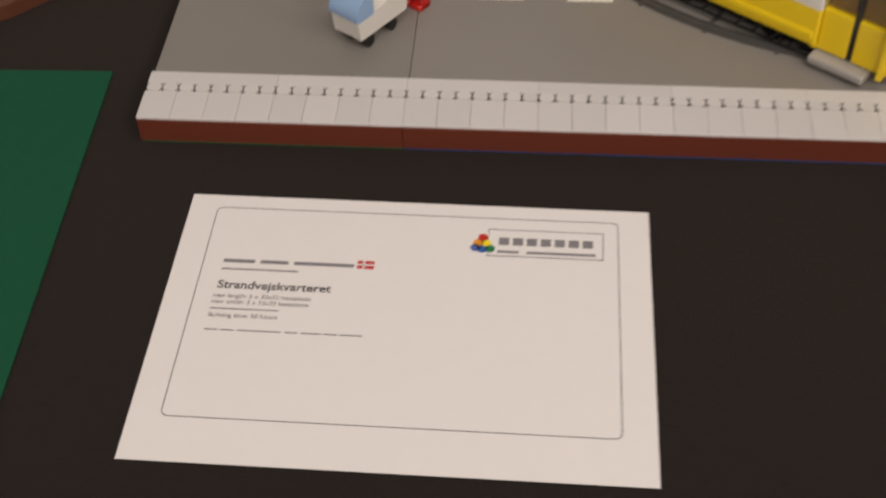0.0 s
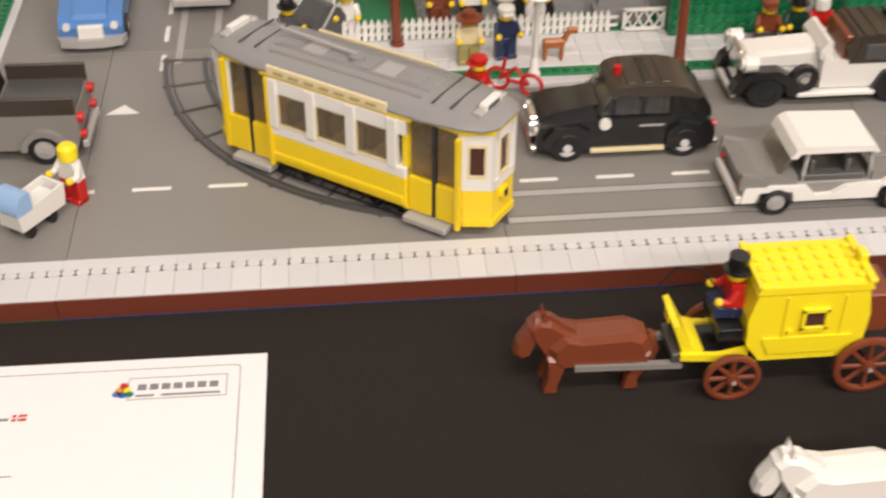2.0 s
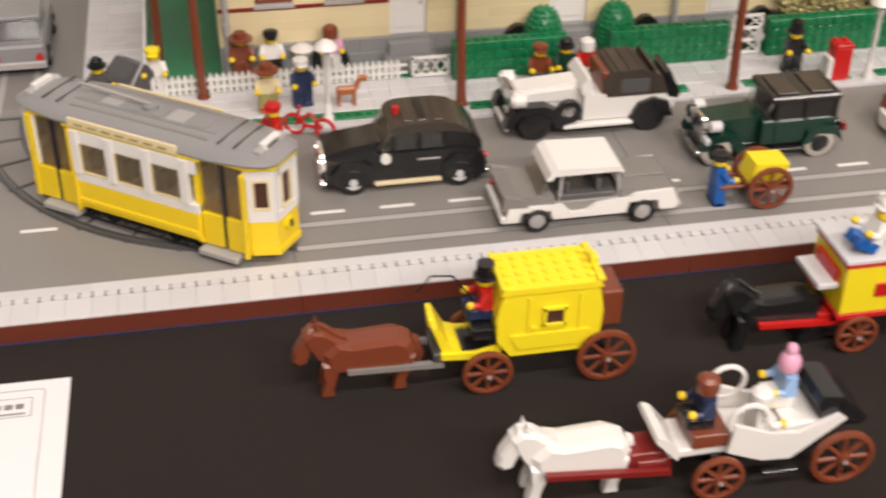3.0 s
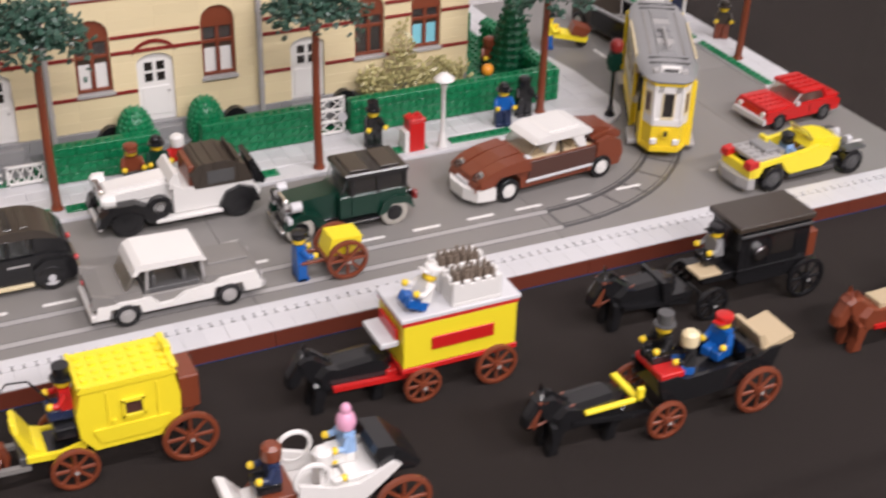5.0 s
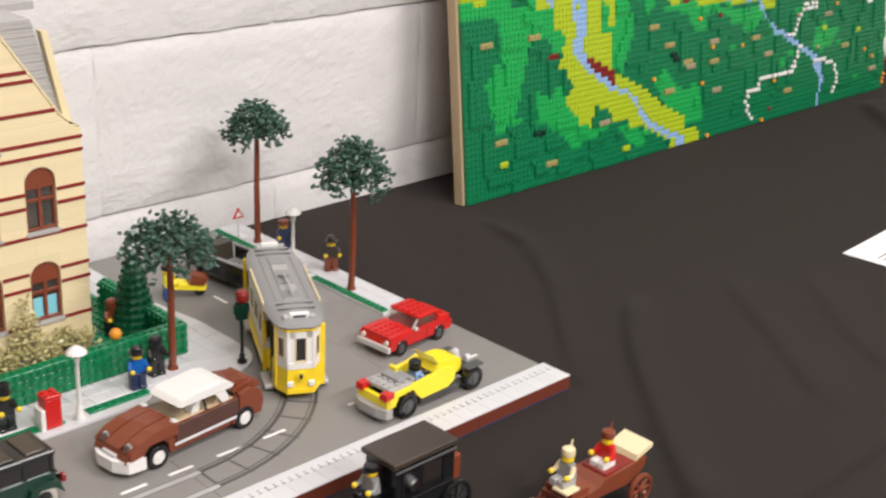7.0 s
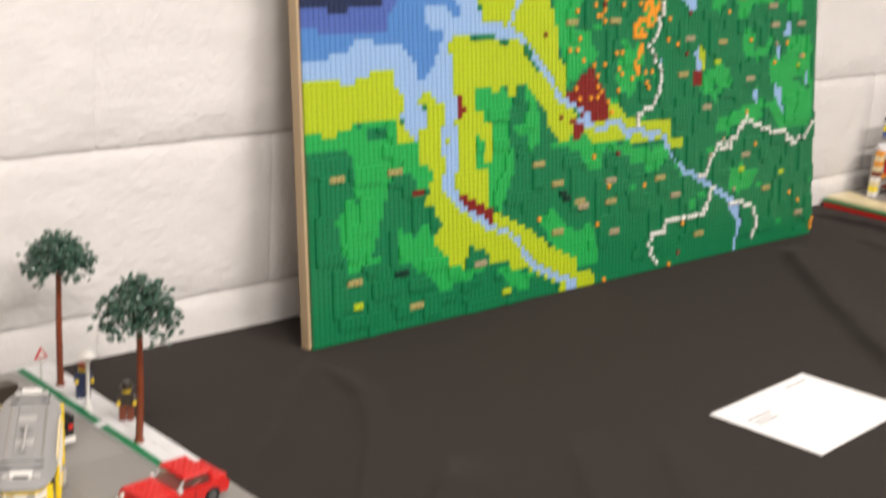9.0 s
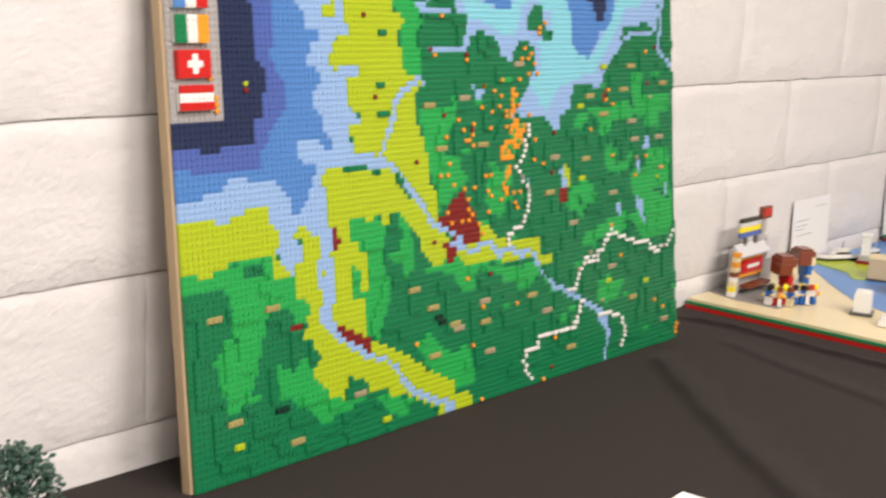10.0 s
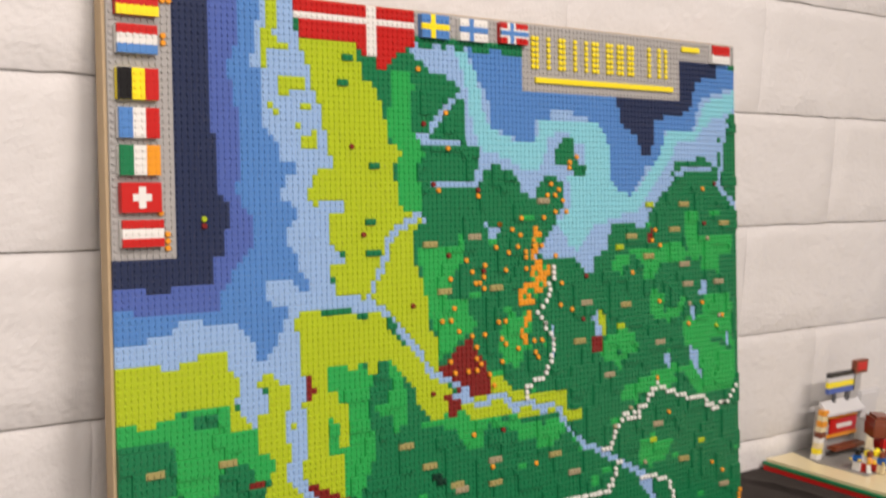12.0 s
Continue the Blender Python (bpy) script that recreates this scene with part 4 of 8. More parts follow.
# ---- the block wall: single painted blocks ----
# each block: a ragged lower lip, a rough face and an upper edge that slopes back into the joint above
BH, BL = 0.2, 0.5
levels = [(0.0, 4.2), (0.4, 1.2), (3.0, 0.2), (50.0, 0.0), (100.0, 0.0), (150.0, 0.0), (176.0, 0.2), (184.0, 0.9), (192.0, 2.8), (198.8, 4.4)]
z0 = 0.056 - 3 * BH
row = 1
while z0 < 1.35:
    x0 = -1.4 + (0.25 if row % 2 else 0.0)
    while x0 < 5.4:
        w, nx = (BL - 0.0001) * 1000, 20
        v, f = [], []
        for k, (z, deep) in enumerate(levels):
            for i in range(nx + 1):
                x = 5.0 if i == 1 else w - 5.0 if i == nx - 1 else w * i / nx
                end = i in (0, nx)
                lip = 2.4 * noise.noise((x0 * 5 + i * 0.7, z0 * 3, 0)) + 1.2 * noise.noise((x0 * 9 + i * 2.1, z0, 4))
                rough = 1.0 * noise.noise((x0 * 11 + x / 60, z0 * 11 + z / 60, 2)) + 0.5 * noise.noise((x0 * 40 + x / 17, z0 * 40 + z / 17, 5))
                slope = 2.5 * noise.noise((x0 * 7 + i * 0.5, z0 * 5, 9)) if 6 <= k <= 8 else 0
                v.append((x, deep + rough * (1 < k < 8) + (1.7 + 0.5 * noise.noise((x0 * 3, z / 40, z0)) if end else 0.0), z + slope + (lip if k < 3 else 0)))
        for k in range(len(levels) - 1):
            for i in range(nx):
                a = k * (nx + 1) + i
                f.append((a, a + 1, a + nx + 2, a + nx + 1))
        s = Shape()
        s.add(v, f)
        ob = part("wall_block", s, BLOCKPAINT, wall, smooth=True)
        ob.matrix_basis = Matrix.Translation((x0, WALL_Y, z0 + 0.001))
        x0 += BL
    z0 += BH
    row += 1

# ---- the town house ----
FY = 312.0
house = thing("town_house", "cream toy brick town house with brown windows and slate roof", "house", pose(0, 0, 0))
GX0, GX1 = 734, 940
left_low = [(382, 412, 75, 140), (438, 468, 75, 140), (574, 604, 75, 140), (683, 713, 75, 140)]
right_low = [(825, 854, 73, 131), (881, 911, 73, 131)]
upper = [(382, 411), (438, 467), (494, 523), (576, 606), (631, 660), (686, 716), (769, 797), (828, 856), (882, 912)]
windows = left_low + right_low + [(a, b, 161, 221) for a, b in upper] + [(833, 861, 241, 295)]
doors = [(490, 521, 41, 104), (625, 657, 41, 104), (763, 795, 39, 100)]
holes = windows + doors


def wall_courses(name, label, x0, x1, za, zb, y0, y1, clip=None, step=9.6):
    """A wall of single long bricks, each a piece of its own, broken by the openings."""
    wl = part(name, Shape().box(x0 + 60, x0 + 60.4, y1 - 1, y1 - 0.6, za + 4, za + 4.4, 0), TAN, house, label)
    z = za
    while z < zb - 0.5:
        t = min(z + step, zb)
        cuts = sorted((a, b) for a, b, c, d in holes if b > x0 and a < x1 and c < t - 1 and d > z + 1)
        lo, hi = (x0, x1) if clip is None else clip((z + t) / 2, x0, x1)
        x = lo
        for a, b in cuts + [(hi, hi)]:
            a = min(a, hi)
            if a - x > 0.6:
                n = max(1, round((a - x) / 48))
                for k in range(n):
                    part("brick", Shape().box(x + (a - x) * k / n, x + (a - x) * (k + 1) / n - 0.04, y0, y1, z, t - 0.05, 0.16), TAN, wl)
            x = max(x, b)
        z += step
    return wl


wall_courses("front_wall", "smooth cream brick front", 352, GX0, 41, 252, FY, FY + 8)
wall_courses("bay_wall", "smooth cream brick front of the gabled bay", GX0, GX1, 41, 252, FY - 1.5, FY + 8)


def gable_clip(z, x0, x1):
    """The curved outline of the gable: steep shoulders, then a straight slope."""
    half = float(np.interp(z, [252, 257, 267, 276, 302, 327, 350], [84, 73, 63, 57, 40, 23, 8]))
    return (855.5 - half, 855.5 + half)


wall_courses("gable", "curved cream brick gable", GX0, GX1, 252, 350, FY - 1.5, FY + 8, gable_clip, 3.2)
part("end_wall", Shape().box(GX1 - 8, GX1, FY + 8.2, 520, 18, 252, 0.2), TAN, house)
part("end_wall", Shape().box(352, 360, FY + 8.2, 520, 18, 252, 0.2), TAN, house)
part("back_wall", Shape().box(352, GX1, 520, 528, 18, 252, 0.2), TAN, house)
part("floor_slab", Shape().box(361, GX1 - 9, FY + 24, 519, 150, 153, 0.1), DARKGREY, house)
plinth = part("plinth", Shape().box(354, GX1 - 2, FY + 6, FY + 8, 16, 40, 0.2), MIDGREY, house, "grey stone plinth")
for row in range(2):
    x = 352
    while x < GX1 - 1:
        e = min(x + (16 if row and x == 352 else 32), GX1)
        part("plinth_stone", Shape().box(x, e - 0.15, FY - 2.5, FY + 5.9, 16 + 12.5 * row, 28.4 + 12.5 * row, 0.4), MIDGREY, plinth)
        x = e
for a, b, c, d in doors:
    st = Shape().box(a - 6, b + 6, FY - 18, FY - 2.6, 16, 27, 0.3).box(a - 2, b + 2, FY - 10, FY - 2.6, 27, 38, 0.3)
    part("door_step", st, MIDGREY, house, "grey stone doorstep")
# slate roof with a lip and dormers
roof = part("roof", Shape().box(350, 942, FY + 74, 530, 345, 352, 0.4), GREY, house, "stepped grey slate roof")
for k in range(9):
    part("slate_course", Shape().box(350, 744, FY + 2 + 8 * k, FY + 12 + 8 * k, 252 + 11 * k, 263 + 11 * k, 0.4), GREY, roof)
roof2 = part("gable_roof", Shape().box(745, 900, FY + 20, 520, 252.2, 330, 0.3), GREY, house, "grey slate roof behind the gable")
for k in range(26):
    z = 252.2 + 3.8 * k
    part("slate_course", Shape().box(741, 930 - 0.27 * (z - 252), FY + 8.5 + 0.6 * (k % 2), 525, z, z + 3.7, 0.3), GREY, roof2)
part("verge_coping", Shape().prism([(929, 252.3), (936, 252.3), (917, 340), (911, 340)], "y", FY + 5, FY + 14), TAN, house, "cream verge coping")
for k in range(12):
    z0, z1 = 253 + 8 * k, 261.2 + 8 * k
    for d in (0, 1):
        a, b = gable_clip(z0, 0, 0)[d], gable_clip(z1, 0, 0)[d]
        o = 2.2 if d else -2.2
        part("coping_stone", Shape().prism([(a, z0), (a + o, z0), (b + o, z1), (b, z1)], "y", FY - 2.3, FY + 8.4), TAN, house)
for dx in (640, 560, 470):
    d = part("dormer", Shape().box(dx - 22, dx + 22, FY + 4, FY + 50, 262, 312, 0.5), GREY, house, "grey dormer with a brown window")
    part("dormer_window", Shape().box(dx - 14, dx + 14, FY + 2, FY + 4.2, 268, 306, 0.4), BROWN, d)


def band(x0, x1, z, y):
    """A red-brown string course, broken by the openings."""
    cuts = sorted((a - 0.5, b + 0.5) for a, b, c, d in holes if c - 2 < z < d + 1)
    x = x0
    for a, b in cuts + [(x1, x1)]:
        if a > x + 1 and a <= x1:
            part("string_course", Shape().box(x, a, y - 0.9, y + 1, z - 1.6, z + 1.6, 0.25), DARKRED, house, "red-brown string course")
        x = max(x, b)
        if x >= x1:
            break


for z in (72, 108, 122, 157, 185, 198, 231, 243):
    band(352, GX0 - 4, z, FY)
    band(GX0 + 4, GX1 + 0.8, z, FY - 1.5)
for z in (271, 300, 308):
    lo, hi = gable_clip(z, 0, 0)
    band(lo, hi, z, FY - 1.5)


def arch_poly(w, h, rise, n=8):
    """The outline of an opening with a curved head, from its bottom left corner."""
    pts = [(0, 0), (w, 0), (w, h - rise)]
    for i in range(1, n):
        a = math.pi * i / n
        pts.append((w / 2 + w / 2 * math.cos(a), h - rise + rise * math.sin(a)))
    return pts + [(0, h - rise)]


def window(x0, x1, za, zb, y, curtain):
    w, h = x1 - x0, zb - za
    rise = min(w * 0.45, 13)
    # backing sheet: the shade of the room is put into its dark brown
    win = part("window", Shape().box(x0, x1, y + 5.6, y + 6.8, za, zb, 0.1), ROOMBROWN, house, "brown arched window")
    sp = Shape()
    n = 8
    top = 41 + 9.6 * math.ceil((zb - 42) / 9.6) if zb < 250 else 252 + 3.2 * math.ceil((zb - 253) / 3.2)
    sp.prism([(x0 + w / 2 + w / 2 * math.cos(math.pi * i / n), zb - rise + rise * math.sin(math.pi * i / n)) for i in range(n + 1)] + [(x0, top), (x1, top)], "y", y + 0.05, y + 7)
    part("arch_filling", sp, TAN, win)
    fr = Shape()
    for a, b in ((0, 2.6), (w / 2 - 1.7, w / 2 + 1.7), (w - 2.6, w)):
        fr.box(x0 + a, x0 + b, y + 2.6, y + 5.4, za, zb - 2, 0.3)
    for a, b in ((0, 3), (h * 0.46, h * 0.46 + 3.2)):
        fr.box(x0, x1, y + 2.9, y + 5.5, za + a, za + b, 0.3)
    fr.prism([(x0 + p, zb - rise - 7 + q) for p, q in arch_poly(w, rise + 7, rise)], "y", y + 2.4, y + 5.2)
    part("frame", fr, BROWN, win, "red-brown window frame")
    part("sill", Shape().box(x0 - 1.5, x1 + 1.5, y - 1.8, y + 4, za - 3.4, za - 0.2, 0.3), GREY, win, "light grey sill")
    pane = Shape()
    for a, b in ((2.6, w / 2 - 1.7), (w / 2 + 1.7, w - 2.6)):
        if curtain is None:
            pane.box(x0 + a, x0 + b, y + 4.2, y + 4.6, za + 3, za + h * 0.46, 0.02)
        pane.box(x0 + a, x0 + b, y + 4.2, y + 4.6, za + h * 0.46 + 3.2, zb - rise - 7, 0.02)
    part("pane", pane, GLASS, win, "clear pane")
    if curtain is not None:
        for a, b in ((3, w / 2 - 2), (w / 2 + 2, w - 3)):
            part("curtain", Shape().box(x0 + a, x0 + b, y + 4.9, y + 5.4, za + 2.5, za + h * 0.38, 0.1), curtain, win)


for i, (a, b, c, d) in enumerate(windows):
    y = FY if b < GX0 else FY - 1.5
    window(a, b, c, d, y, {0: None, 1: WHITE, 2: WHITE, 3: WHITE, 5: AQUA, 13: WHITE}.get(i))
for i, (a, b, c, d) in enumerate(doors):
    y = FY if b < GX0 else FY - 1.5
    w, h = b - a, d - c
    rise = 8
    dr = part("door", Shape().prism([(a + p, c + q) for p, q in arch_poly(w, h, rise)], "y", y + 3, y + 5.6), WHITE, house, "white panelled house door with four panes")
    sp = Shape()
    top = 41 + 9.6 * math.ceil((d - 42) / 9.6)
    sp.prism([(a + w / 2 + w / 2 * math.cos(math.pi * k / 8), d - rise + rise * math.sin(math.pi * k / 8)) for k in range(9)] + [(a, top), (b, top)], "y", y + 0.05, y + 7)
    part("arch_filling", sp, TAN, dr)
    for px in (0.22, 0.55):
        for pz in (0.58, 0.74):
            part("door_pane", Shape().box(a + w * px, a + w * (px + 0.22), y + 2.4, y + 3.4, c + h * pz, c + h * (pz + 0.12), 0.2), DARKPANE, dr)
    part("door_panel", Shape().box(a + 4, b - 4, y + 2.3, y + 3.1, c + 5, c + h * 0.5, 0.4), WHITE, dr)
    part("door_knob", Shape().ball(b - 5, y + 1.6, c + h * 0.42, 1.2, n=8), GREY, dr)
    if i < 2:
        hood = Shape()
        for k in range(10):
            t0, t1 = -0.9 + 1.8 * k / 10, -0.9 + 1.8 * (k + 1) / 10
            q = [(a + w / 2 + 24 * math.sin(t), 108 - 15 + 24 * math.cos(t) - 3) for t in (t0, t1)]
            hood.prism([q[0], q[1], (q[1][0], q[1][1] + 3.2), (q[0][0], q[0][1] + 3.2)], "y", y - 1.3, y + 1)
        part("door_hood", hood, DARKRED, house, "curved red-brown hood moulding")
for px in (734, 549, 358):
    pipe = part("downpipe", Shape().cyl(px, FY - 4.2, 17, 2.6, 238, n=10), GREY, house, "grey downpipe")
    for z in (60, 130, 200):
        part("pipe_clip", Shape().cyl(px, FY - 4.2, z, 3.3, 3, n=10), GREY, pipe)
for px in (597, 708, 812, 440):
    part("cellar_arch", Shape().prism([(px + 16 * math.cos(t), 17 + 29 * math.sin(t)) for t in np.linspace(0, math.pi, 10)], "y", FY - 9, FY - 2.6), BLACK, house, "black arched cellar opening")


# ---- hedges, fences, plants ----
def hedge(x0, x1, y0, y1, label):
    h = thing("hedge", label, "hedge", pose(0, 0, 0), "garden hedges")
    long_x = (x1 - x0) > (y1 - y0)
    for k in range(4):
        z = PZ + 0.1 + 8.0 * k
        s = Shape()
        a, e = (x0, x1) if long_x else (y0, y1)
        p = a - (8 if k % 2 else 0)
        while p < e:
            lo, hi = max(p, a), min(p + 16, e)
            if hi - lo > 1:
                j = random.uniform(-0.25, 0.25)
                if long_x:
                    s.box(lo, hi - 0.12, y0 + j, y1 + j, z, z + 7.9, 0.5)
                else:
                    s.box(x0 + j, x1 + j, lo, hi - 0.12, z, z + 7.9, 0.5)
            p += 16
        q = a + 4
        while q < e:
            if long_x:
                s.cyl(q, y0 - 1.9, z + 4, 2.45, 2.4, "y", 10)
            else:
                s.cyl(x0 - 1.9, q, z + 4, 2.45, 2.4, "x", 10)
            if k == 3:
                s.stud(q if long_x else (x0 + x1) / 2, (y0 + y1) / 2 if long_x else q, z + 7.8, 8)
            q += 8
        part("hedge_course", s, GREEN, h)
    return h


hedge(536, 632, 273, 285, "green brick-built hedge of stacked studded courses beside a trunk")
hedge(668, 770, 273, 285, "green brick-built hedge of stacked studded courses before the house")
hedge(806, 1022, 273, 285, "long green brick-built hedge of stacked studded courses")
hedge(1010, 1022, 286, 420, "green brick-built hedge running back along the side pavement")
hedge(950, 1008, 440, 452, "green brick-built hedge at the back of the lawn")


def picket_fence(points, label):
    f = thing("picket_fence", label, "fence", pose(0, 0, 0), "white fences")
    pk = Shape().prism([(-1.7, 0), (1.7, 0), (1.7, 14), (0, 17.5), (-1.7, 14)], "y", -0.9, 0.9).mesh("picket", [WHITE])
    (ax, ay), (bx, by) = points
    L = math.hypot(bx - ax, by - ay)
    ang = math.degrees(math.atan2(by - ay, bx - ax))
    for k in range(int(L / 5)):
        ob = new("picket", pk)
        ob.parent = f
        ob.matrix_basis = pose((ax + (bx - ax) * k * 5 / L) / 1000, (ay + (by - ay) * k * 5 / L) / 1000, (PZ + 0.5) / 1000, 0, 0, ang)
    for z in (3.5, 10):
        part("fence_rail", Shape().box(0, L, 0.9, 1.9, z, z + 2.4, 0.2), WHITE, f, at=pose(ax / 1000, ay / 1000, PZ / 1000, 0, 0, ang))
    return f


picket_fence([(292, 284), (500, 284)], "white plastic picket fence along the front garden")
picket_fence([(291, 286), (291, 540)], "white plastic picket fence along the side street")


def lattice(x0, x1, y, label, high=19, rows=1):
    g = thing("lattice_gate", label, "gate", pose(0, 0, 0), "lattice gates")
    fr = Shape().box(x0, x0 + 2.4, y - 1.2, y + 1.2, PZ, PZ + high, 0.3).box(x1 - 2.4, x1, y - 1.2, y + 1.2, PZ, PZ + high, 0.3)
    step = (high - 3.6) / rows
    for k in range(rows + 1):
        fr.box(x0, x1, y - 1.2, y + 1.2, PZ + 1 + step * k, PZ + 3.4 + step * k, 0.3)
    part("gate_frame", fr, WHITE, g)
    n = max(2, int((x1 - x0) / (8 if rows == 1 else 14)))
    for r in range(rows):
        z0, z1 = PZ + 2.4 + step * r, PZ + 2.4 + step * (r + 1)
        for k in range(n):
            a, b = x0 + (x1 - x0) * k / n, x0 + (x1 - x0) * (k + 1) / n
            part("lattice_bar", Shape().rod((a, y, z0), (b, y, z1), 0.8, 6), WHITE, g)
            part("lattice_bar", Shape().rod((b, y, z0), (a, y, z1), 0.8, 6), WHITE, g)
    return g


lattice(503, 535, 283, "white lattice garden gate at the end of the fence")
gate = lattice(774, 802, 279, "tall white lattice gate between two hedges", 37, 3)
part("gate_disc", Shape().cyl(799, 276, PZ + 17, 4.6, 2, "y", 12), PALE, gate, "pale round plate")


def tree(x, y, zc, top, half, seed, label, base=None):
    t = thing("street_tree", label, "tree", pose(x / 1000, y / 1000, (PZ if base is None else base) / 1000), "street trees")
    b = PZ if base is None else base
    r = random.Random(seed)
    tr = Shape()
    bend = r.uniform(-2, 2)
    n = 6
    pts = [(bend * math.sin(3 * k / n), 0.4 * r.uniform(-1, 1), (zc - b) * k / n) for k in range(n + 1)]
    for k in range(n):
        tr.rod(pts[k], pts[k + 1], 3.9 - 0.14 * k, 10, 3.76 - 0.14 * k)
    tr.cyl(0, 0, 0, 5.6, 3, n=10, r2=4.6)
    part("trunk", tr, BROWN, t, "smooth reddish-brown stem", smooth=True)
    cr = Shape()
    limb = Shape()
    tip = zc - b
    H2 = top - zc
    for i in range(44):
        a = 2 * math.pi * i * 0.618 + r.uniform(-0.2, 0.2)
        rad = half * math.sqrt((i + 0.6) / 44)
        z = tip + H2 * (0.88 - 0.8 * (rad / half) ** 2) + r.uniform(-4, 4)
        end = (rad * math.cos(a), rad * math.sin(a), z)
        limb.rod((0.25 * end[0], 0.25 * end[1], tip + 2), end, 1.1, 5, 0.6)
        hang = 4 if rad > half * 0.8 and i % 3 == 0 else 0
        for k in range(15 + hang):
            px, py = end[0] + r.gauss(0, 4.8), end[1] + r.gauss(0, 4.8)
            pz = z + r.gauss(0, 4.2)
            if k >= 15:
                px, py, pz = end[0] + r.gauss(0, 1.2), end[1] + r.gauss(0, 1.2), z - 6 * (k - 14)
            m = pose(px, py, pz, r.uniform(-50, 50), r.uniform(-50, 50), r.uniform(0, 360))
            w = r.uniform(2.0, 3.4)
            cr.prism([(0, 0), (w, -w * 0.8), (w * 2.0, -w * 0.45), (w * 2.3, 0), (w * 2.0, w * 0.45), (w, w * 0.8)], "z", -0.8, 0.8, turn=m)
    part("branchwork", limb, LEAF, t)
    part("crown", cr, LEAF, t, "dark grey-green leafy crown with gaps")
    return t


tree(335, 278, 150, 186, 36, 1, "slender toy street tree with red-brown stem beside the picket fence")
tree(302, 320, 150, 183, 34, 2, "slender toy tree with red-brown stem on the lawn")
tree(534, 232, 155, 188, 36, 3, "slender toy street tree with sparse dark crown on the verge")
tree(756, 222, 152, 184, 37, 4, "slender toy street tree with red-brown stem before the lattice gate")
tree(991, 253, 130, 168, 42, 5, "toy street tree with wide dark crown on the pavement")
tree(1252, 295, 136, 190, 36, 6, "slender toy tree with drooping dark crown on the side verge")
tree(1258, 476, 146, 188, 34, 7, "slender toy tree with small dark crown near the wall")
tree(16, 268, 150, 188, 36, 8, "slender toy tree with red-brown stem on the corner verge")


def bush(x, y, r, rz, label):
    t = thing("round_bush", label, "bush", pose(x / 1000, y / 1000, (PZ + 0.9) / 1000), "clipped bushes")
    tall, foot = 2 * rz, r * 0.72
    prof = [(foot, 0.0)] + [(r - (r - foot) * (1 - k / 4) ** 2, rz * 0.9 * k / 4) for k in range(1, 5)]
    prof += [(r * math.cos(a), rz * 0.9 + (tall - rz * 0.9) * math.sin(a)) for a in (0.3, 0.6, 0.9, 1.2, 1.45)]
    s = Shape().lathe(0, 0, 0, prof, 16)
    dist = [0.0]
    for (r0, z0), (r1, z1) in zip(prof, prof[1:]):
        dist.append(dist[-1] + math.hypot(r1 - r0, z1 - z0))
    for k in range(int(dist[-1] / 4.6)):
        d = 2 + 4.6 * k
        rr, z = float(np.interp(d, dist, [p[0] for p in prof])), float(np.interp(d, dist, [p[1] for p in prof]))
        n = max(3, int(2 * math.pi * rr / 5.4))
        for i in range(n):
            a = 2 * math.pi * i / n
            s.ball(rr * math.cos(a), rr * math.sin(a), z, 2.0, n=6)
    part("foliage", s, GREEN, t, "studded green ball")
    return t


bush(616, 297, 15.2, 24, "round clipped green bush of studded bricks by the house door")
bush(678, 297, 15.2, 24, "round clipped green bush of studded bricks by the house window")
CONIFER = plastic("conifer_plastic", 0.006, 0.085, 0.035)
cone = thing("conifer", "tall dark green studded toy conifer on the lawn", "tree", pose(1.006, 0.345, (PZ + 0.9) / 1000))
part("trunk", Shape().cyl(0, 0, 0, 4, 8, n=10), BROWN, cone)
for k in range(11):
    s = Shape()
    h = k / 10.5
    r0 = 21 * (1 - h) ** 0.75 + 2.2
    r1 = 21 * (1 - (k + 1) / 10.5) ** 0.75 + 2.2 if k < 10 else 1.2
    s.lathe(0, 0, 4 + 7.6 * k, [(r0, 0), (r0, 1.2), (r0 - 0.3, 4.5), (r1, 7.7)], 14)
    n = max(5, int(r0 * 0.85))
    for i in range(n):
        a = 2 * math.pi * (i + 0.5 * (k % 2)) / n
        s.rod((r0 * 0.8 * math.cos(a), r0 * 0.8 * math.sin(a), 4 + 7.6 * k + 3.4), ((r0 + 1.7) * math.cos(a), (r0 + 1.7) * math.sin(a), 4 + 7.6 * k + 3.4), 2.3, 7)
    part("tier", s, CONIFER, cone)
SHRUB = plastic("olive_tan_plastic", 0.42, 0.38, 0.17)
ol = Shape()
rr = random.Random(9)
for k in range(1000):
    u = rr.random()
    x = 826 + 106 * u
    hmax = 44 + 40 * math.exp(-((x - 867) / 11) ** 2) + 7 * math.sin(u * 19)
    z = PZ + 2 + hmax * rr.random() ** 0.7
    m = pose(x + rr.gauss(0, 3), 298 + rr.gauss(0, 4.5), z, rr.uniform(-60, 60), rr.uniform(-60, 60), rr.uniform(0, 360))
    w = rr.uniform(1.6, 2.6)
    ol.prism([(0, 0), (w, -w * 0.8), (w * 2.6, 0), (w, w * 0.8)], "z", -0.6, 0.6, turn=m)
for k in range(14):
    x = 832 + 7 * k
    ol.rod((x, 298, PZ), (x + rr.uniform(-5, 5), 298, PZ + 42), 1.0, 6)
solid("flowering_shrub", ol, SHRUB, "loose olive and tan leafy shrub before the house", "shrub")


